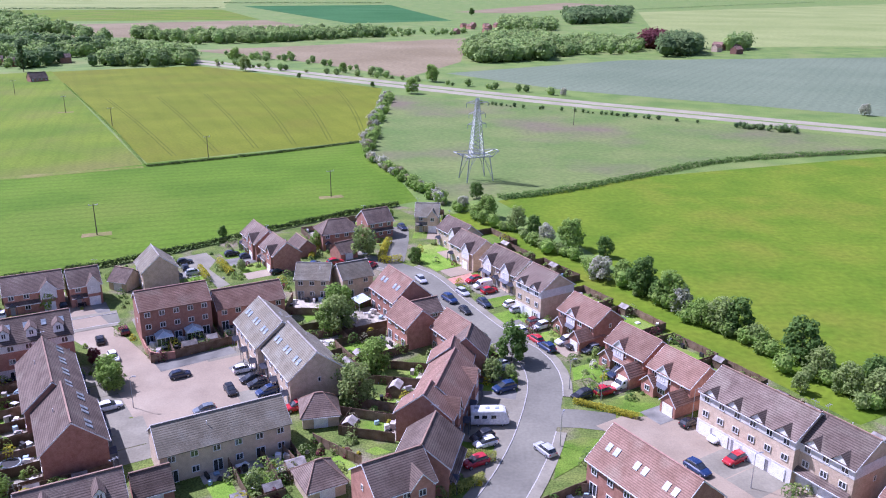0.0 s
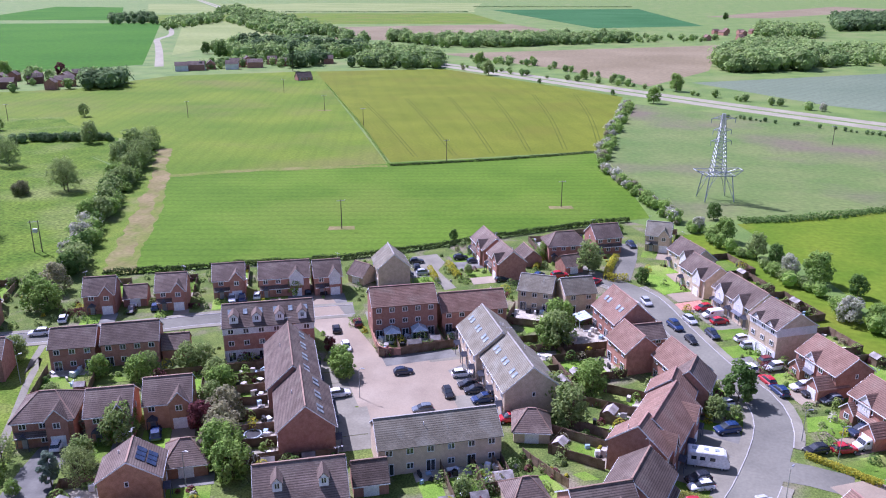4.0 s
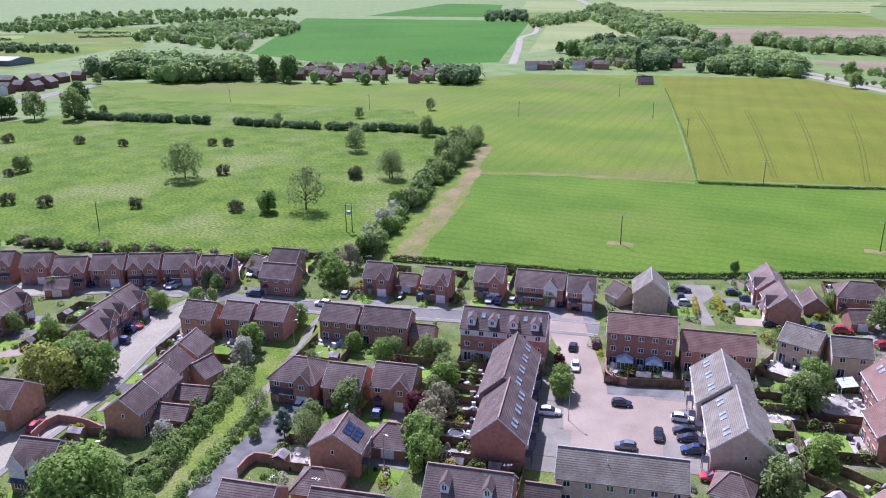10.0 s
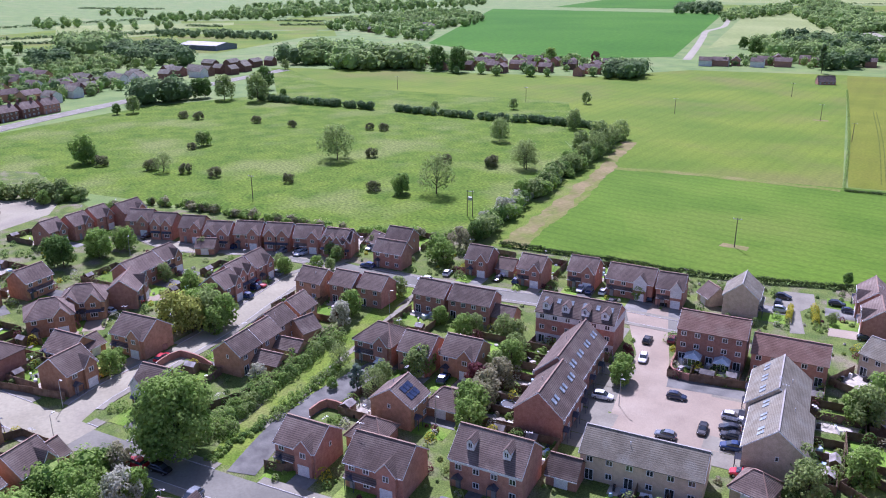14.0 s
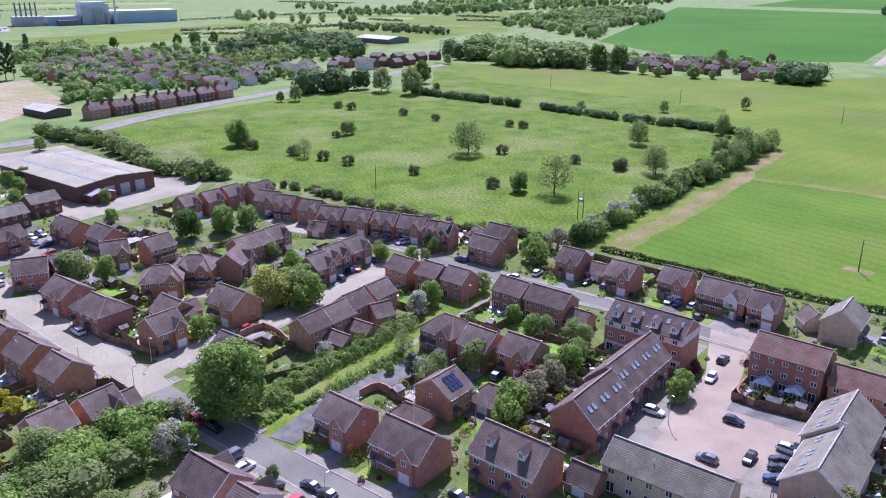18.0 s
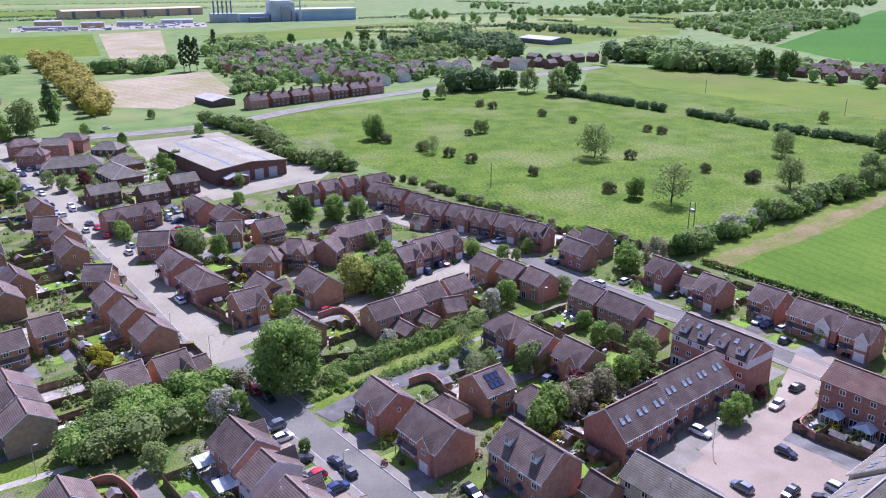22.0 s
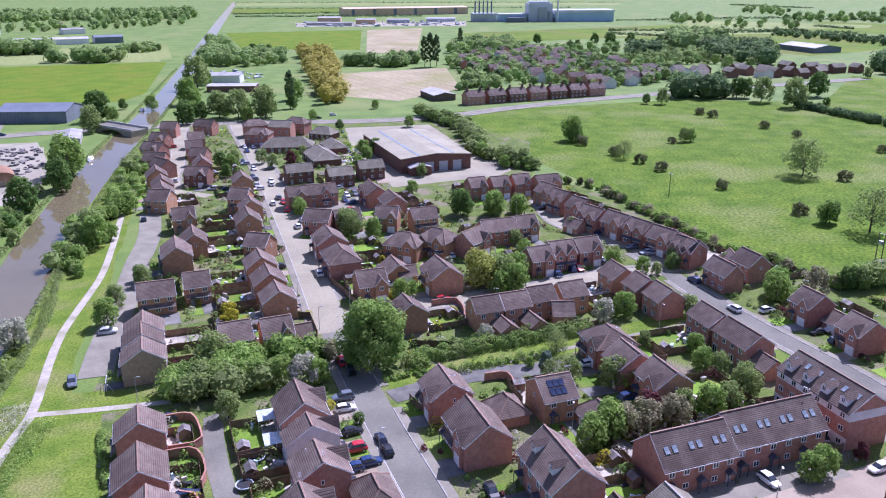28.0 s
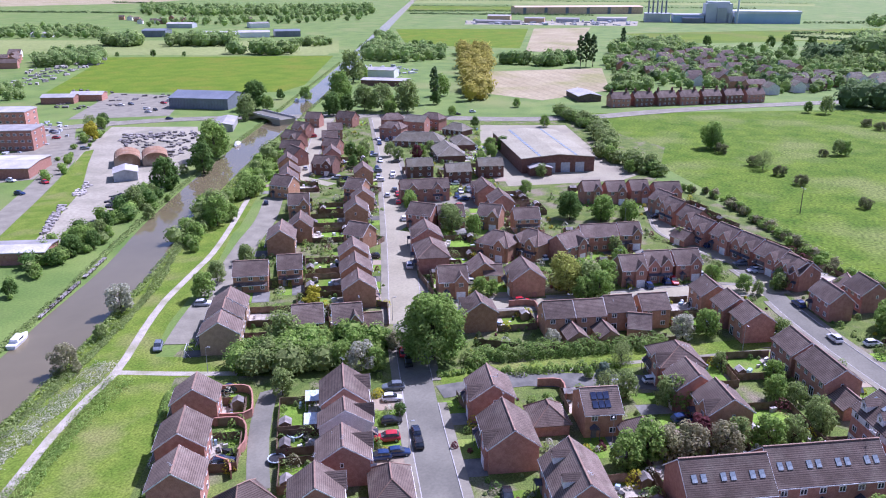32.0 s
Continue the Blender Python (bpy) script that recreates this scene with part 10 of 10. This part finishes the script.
office_block(-235.2, -250.6, 118, 14, 16, 4, "tall grey topped brick works offices")
big_shed(-864.8, 315.3, 28, 54, 34, 5.0, 7.5, BLUE_METAL, SHED_ROOF, "long grey farm shed behind the meadow houses", "works")
sheet("yard", [(-1162.3, -366.1), (-1227.8, -108.3), (-1349.8, -127.5), (-1262.2, -403.3)], 0.056, YARD, "pale works yard before the distant factory", category="yard")
yard_goods([(-1162.3, -366.1), (-1227.8, -108.3), (-1349.8, -127.5), (-1262.2, -403.3)], 90, 31, PLANT_GREY, "stacked goods before the distant factory", 5.0)
cooling_plant(-1385.0, 48.0, 104)
bridge(-318.3, -154.1, 66)
boat(-57.2, -44.0, 205)
boat(-383.7, -179.2, 25)
boat(-254.8, -130.3, 25)
sheet("yard", [(-113.4, -101.9), (-134.2, -124.4), (-176.2, -155.3), (-210.8, -185.7), (-269.0, -222.3), (-287.5, -180.3), (-237.2, -137.2), (-179.0, -107.1), (-143.9, -96.8), (-132.4, -100.4), (-112.7, -91.9), (-96.8, -81.7)], 0.0485, YARD, "dusty tan works yard with vehicle tracks", category="yard")
sheet("yard", [(-188.4, -160.2), (-230.1, -186.3), (-250.8, -201.6), (-277.3, -169.7), (-233.9, -137.8), (-203.4, -127.0), (-200.6, -130.9), (-178.0, -112.3), (-162.1, -111.8), (-135.1, -99.0), (-137.2, -107.5), (-108.4, -97.5), (-85.8, -93.3), (-89.0, -97.4), (-112.4, -102.0), (-130.9, -110.8), (-157.8, -130.4)], 0.05, YARD, "dusty works yard across the canal", category="yard")
sheet("yard", [(-150.3, -180.9), (-168.4, -165.4), (-220.6, -199.0), (-261.8, -240.2), (-257.9, -262.7), (-213.3, -216.3), (-177.6, -216.1)], 0.05, PAVING, "tarmac yard before the brick works", category="yard")
sheet("yard", [(-277.0, -262.4), (-309.6, -218.3), (-376.3, -261.2), (-367.5, -316.8)], 0.05, PAVING, "tarmac car park across the canal", category="yard")
far_houses("houses of the next estate", [(-671.3, -34.4), (-570.0, 2.7), (-546.2, 107.8), (-568.6, 123.4), (-650.8, 139.2), (-708.1, 105.1), (-787.9, 56.0), (-823.6, 17.1), (-748.3, -31.8)], 58, 5, 31, "small brown brick house in a distant estate", "brick", "brown")
far_houses("houses of the next estate", [(-560.7, 126.7), (-569.0, 158.9), (-616.5, 226.8), (-657.7, 243.2), (-653.9, 159.5)], 12, 14, 31, "pale house in a distant estate", "white", "grey")
far_houses("houses of the next estate", [(-534.0, 99.9), (-559.5, 124.7), (-583.8, 163.3), (-638.0, 177.3), (-630.5, 116.6)], 8, 15, 31, "house in a distant estate beside the road", "dark", "grey")
far_houses("houses of the next estate", [(-653.2, 221.1), (-688.0, 277.1), (-711.3, 324.4), (-666.7, 316.2), (-621.7, 276.4), (-583.2, 242.3), (-630.9, 218.6)], 9, 16, 31, "house in a distant estate behind the meadow", "dark", "grey")
far_houses("houses of the village", [(-546.9, 402.0), (-504.5, 426.7), (-457.7, 457.8), (-423.0, 487.1), (-465.4, 537.5), (-528.0, 507.0), (-576.0, 481.4), (-600.3, 437.8)], 26, 6, 31, "red brick village house among trees", "red", "brown")
far_houses("roadside houses", [(-435.4, 607.5), (-410.7, 615.2), (-390.0, 640.0), (-412.0, 660.0)], 2, 9, 31, "pale rendered house beside the main road", "white", "brown")
far_houses("roadside houses", [(-445.0, 605.0), (-410.7, 615.2), (-352.0, 661.6), (-315.0, 725.0), (-375.2, 707.9), (-457.2, 642.7)], 10, 19, 31, "red brick house beside the main road", "red", "brown")
wood("trees", [(-428.0, 628.0), (-405.0, 632.0), (-372.0, 668.0), (-345.0, 664.0), (-330.0, 700.0), (-375.0, 720.0), (-440.0, 680.0)], 34, 7, LEAVES["W"], "garden trees among the roadside houses", 910, 60)
wood("trees", [(-346.0, 660.0), (-336.0, 664.0), (-330.0, 730.0), (-350.0, 725.0)], 9, 13, LEAVES["D"], "tall dark trees beside the roadside houses", 911, 60)
wood("trees", [(-300.0, 690.0), (-268.0, 690.0), (-225.0, 700.0), (-215.0, 722.0), (-272.0, 735.0)], 18, 9, LEAVES["D"], "trees beside the motorway junction", 912, 60)
far_houses("houses of the far village", [(-1126.8, 611.8), (-933.1, 578.7), (-842.8, 591.7), (-1077.2, 813.4), (-1311.9, 850.5)], 20, 8, 31, "distant village house among trees", "white", "grey")
far_houses("farm houses", [(90.5, 821.1), (126.3, 839.0), (167.8, 931.7), (128.7, 994.1)], 6, 10, 31, "farm house inside a wood", "buff", "red")
far_houses("farm houses", [(272.0, 859.5), (319.4, 866.1), (343.6, 934.0), (300.8, 943.4)], 5, 12, 31, "long farm house at the edge of a wood", "buff", "red")
far_houses("farm houses", [(-37.9, 1125.2), (81.5, 1196.0), (85.3, 1398.4), (9.4, 1349.1)], 8, 13, 31, "distant farm house among trees", "red", "red")
far_houses("houses across the canal", [(-433.2, -504.5), (-464.2, -507.4), (-529.7, -582.4), (-519.0, -608.2)], 6, 17, 31, "red brick house across the canal", "red", "brown")
far_houses("houses across the canal", [(-963.7, -905.6), (-1012.9, -710.9), (-1116.4, -697.0), (-1172.7, -831.9), (-1066.9, -993.7)], 14, 11, 31, "distant house across the canal", "brick", "brown")
house(-292.5, 582.5, 46, 12, 8, 2.4, 6.2, "g", "red", "brown", "-")
STACK = mesh("chimney_stack", *joined([box_data(-0.45, -0.75, -0.9, 0.45, 0.75, 1.5), box_data(-0.52, -0.82, 1.5, 0.52, 0.82, 1.68), tube((0, -0.4, 1.68), (0, -0.4, 2.1), 0.16, 0.13, 6), tube((0, 0.4, 1.68), (0, 0.4, 2.1), 0.16, 0.13, 6)]), [BRICK["dark"]])
for k in range(7):
    pair = house(-444.0 - 8.6 * k, 15.6 + 12.6 * k, 124, 12.4, 8.4, 5.4, 8.8, "g", "dark" if k % 3 else "red", "brown", "plain")
    for px in (-4.6, 4.6):
        part("chimney_stack", STACK, pair, Matrix.Translation((px, 0, 8.9)))
sheet("verge", [(-96.0, -106.5), (-114.1, -118.8), (-149.4, -140.3), (-184.6, -164.4), (-216.3, -187.6), (-221.4, -187.0), (-197.5, -166.3), (-162.4, -134.0), (-135.2, -115.6), (-112.5, -101.3), (-102.1, -102.3)], 0.056, BANK, "rough green verge between works road and yard", category="verge")
street([(-94.5, -109.1), (-120.7, -126.8), (-150.9, -147.0), (-193.7, -177.4), (-240.2, -212.0), (-281.5, -237.7)], 9.0, PAVING, "works road across the canal", 0.0)
yard_goods([(-245.6, -195.2), (-271.6, -167.3), (-236.7, -140.7), (-217.0, -141.8), (-229.3, -177.9)], 130, 173, SHED, "stacked goods in rows in a works yard", 1.5)
yard_goods([(-252.4, -201.7), (-277.3, -173.7), (-267.6, -165.1), (-243.6, -192.6)], 60, 95, SHED, "mixed stacked goods along the yard edge", 1.6)
yard_goods([(-111.6, -98.2), (-127.8, -109.8), (-144.5, -122.5), (-145.4, -126.1), (-125.1, -111.3)], 80, 120, SHED, "heaps of mixed scrap beside the works road", 1.1)
yard_goods([(-157.2, -117.4), (-165.8, -117.5), (-157.1, -105.8), (-139.8, -97.8)], 50, 85, BLACK, "dark scrap heaps in a works yard", 1.2)
yard_goods([(-156.8, -132.7), (-175.3, -144.0), (-169.4, -135.1), (-153.6, -126.1)], 40, 75, SHED, "rubble heaps in a works yard", 0.9)
yard_goods([(-231.6, -214.2), (-191.3, -212.2), (-229.0, -257.7), (-265.7, -275.6), (-273.0, -258.1)], 40, 78, PLANT_GREY, "stacked goods beside works", 2.0)
yard_goods([(-290.4, -290.0), (-365.9, -356.6), (-376.1, -275.3), (-352.2, -254.8)], 40, 74, SHED, "stacked goods near a car park", 2.0)
yard_goods([(-347.5, -400.9), (-380.2, -399.7), (-519.9, -471.0), (-579.9, -537.3), (-459.9, -495.6)], 120, 158, SHED, "sheds and caravans on plots", 3.0)
yard_goods([(-497.7, -203.0), (-518.0, -154.2), (-588.4, -186.2), (-589.2, -242.3)], 50, 85, PLANT_GREY, "parked trucks and goods in a canal side yard", 3.0)
car(-326.1, -269.9, 118, "white")
car(-331.9, -267.6, 77, "grey")
car(-322.0, -246.1, 146, "white")
car(-320.7, -238.4, 66, "black")
car(-343.4, -251.7, 87, "red")
car(-352.2, -254.8, 115, "white")
car(-312.6, -236.7, 122, "silver")
car(-219.7, -191.0, 143, "grey")
car(-233.6, -223.9, 135, "red")
car(-165.4, -156.0, 73, "red")
car(-162.2, -170.7, 95, "white")
car(-149.2, -150.9, 96, "blue")
car(-181.3, -180.0, 141, "blue")
car(-245.2, -238.5, 144, "blue")
car(-299.2, -209.3, 126, "blue")
jetty(-71.1, -51.5, 24, 7.0)
jetty(-75.9, -53.6, 24, 7.0)
jetty(-81.0, -55.8, 24, 7.0)
jetty(-86.3, -58.1, 24, 7.0)
jetty(-95.8, -62.4, 24, 7.0)
jetty(-103.6, -66.1, 24, 7.0)
goal_posts(-66.7, -4.9, 30)
trampoline(-40.2, 36.1)
trampoline(-64.4, 102.9)
trampoline(-48.0, 34.9)
lean_to(-60.0, 32.1, 120)
lean_to(-52.8, 36.3, 120)
lean_to(-16.9, 165.9, -57)
garden_wall([(-55.5, 12.4), (-57.9, 16.6), (-56.7, 19.4), (-50.8, 23.6), (-49.0, 23.0), (-46.1, 17.3)], 1.7, BRICK["red"], "curved red brick garden wall")
garden_wall([(-45.3, 19.1), (-47.4, 23.0), (-45.7, 26.0), (-41.3, 28.9), (-38.7, 29.4)], 1.7, BRICK["red"], "curved red brick garden wall")
garden_wall([(-35.6, 27.2), (-35.5, 29.8), (-33.1, 32.1)], 1.7, BRICK["red"], "curved red brick garden wall")
garden_wall([(-61.6, 148.6), (-57.2, 140.8), (-54.9, 138.7), (-51.4, 139.4)], 1.6, BRICK["red"], "red brick wall round a back garden")
garden_wall([(-82.6, 69.8), (-84.2, 74.2), (-79.0, 76.6)], 1.8, BRICK["red"], "red brick garden wall")
garden_wall([(-119.0, 51.7), (-121.4, 55.1), (-121.8, 57.5), (-116.6, 60.2), (-111.5, 61.2)], 1.6, BRICK["red"], "curved brick garden wall")
garden_wall([(-128.1, 48.8), (-127.0, 51.6), (-127.5, 56.4)], 1.3, BRICK["red"], "brick wall along the pavement")
timber_fence([(-51.4, 139.4), (-46.6, 143.0), (-42.6, 146.3)])
timber_fence([(23.4, 98.4), (20.1, 97.4)])
timber_fence([(-17.0, 118.8), (-7.4, 115.9)])
timber_fence([(-14.0, 123.0), (-7.4, 118.9)])
timber_fence([(-95.5, 51.7), (-97.3, 64.8), (-114.8, 90.6)])
timber_fence([(-129.6, 22.2), (-122.0, 28.4), (-116.2, 33.1)])
timber_fence([(-106.3, 21.3), (-106.5, 24.2), (-97.2, 29.2)])
timber_fence([(-72.1, 56.5), (-69.1, 58.7), (-68.0, 62.9)])
timber_fence([(-10.0, 152.1), (-3.2, 155.0)])
timber_fence([(-96.9, 66.0), (-102.5, 75.0), (-108.2, 84.3), (-114.0, 92.8)])
timber_fence([(-20.3, 110.3), (-14.5, 105.7), (-12.1, 104.1)])
timber_fence([(-15.9, 112.4), (-7.9, 110.8)])
timber_fence([(-26.4, 109.8), (-22.0, 103.7)])
timber_fence([(-28.6, 108.2), (-23.8, 99.4)])
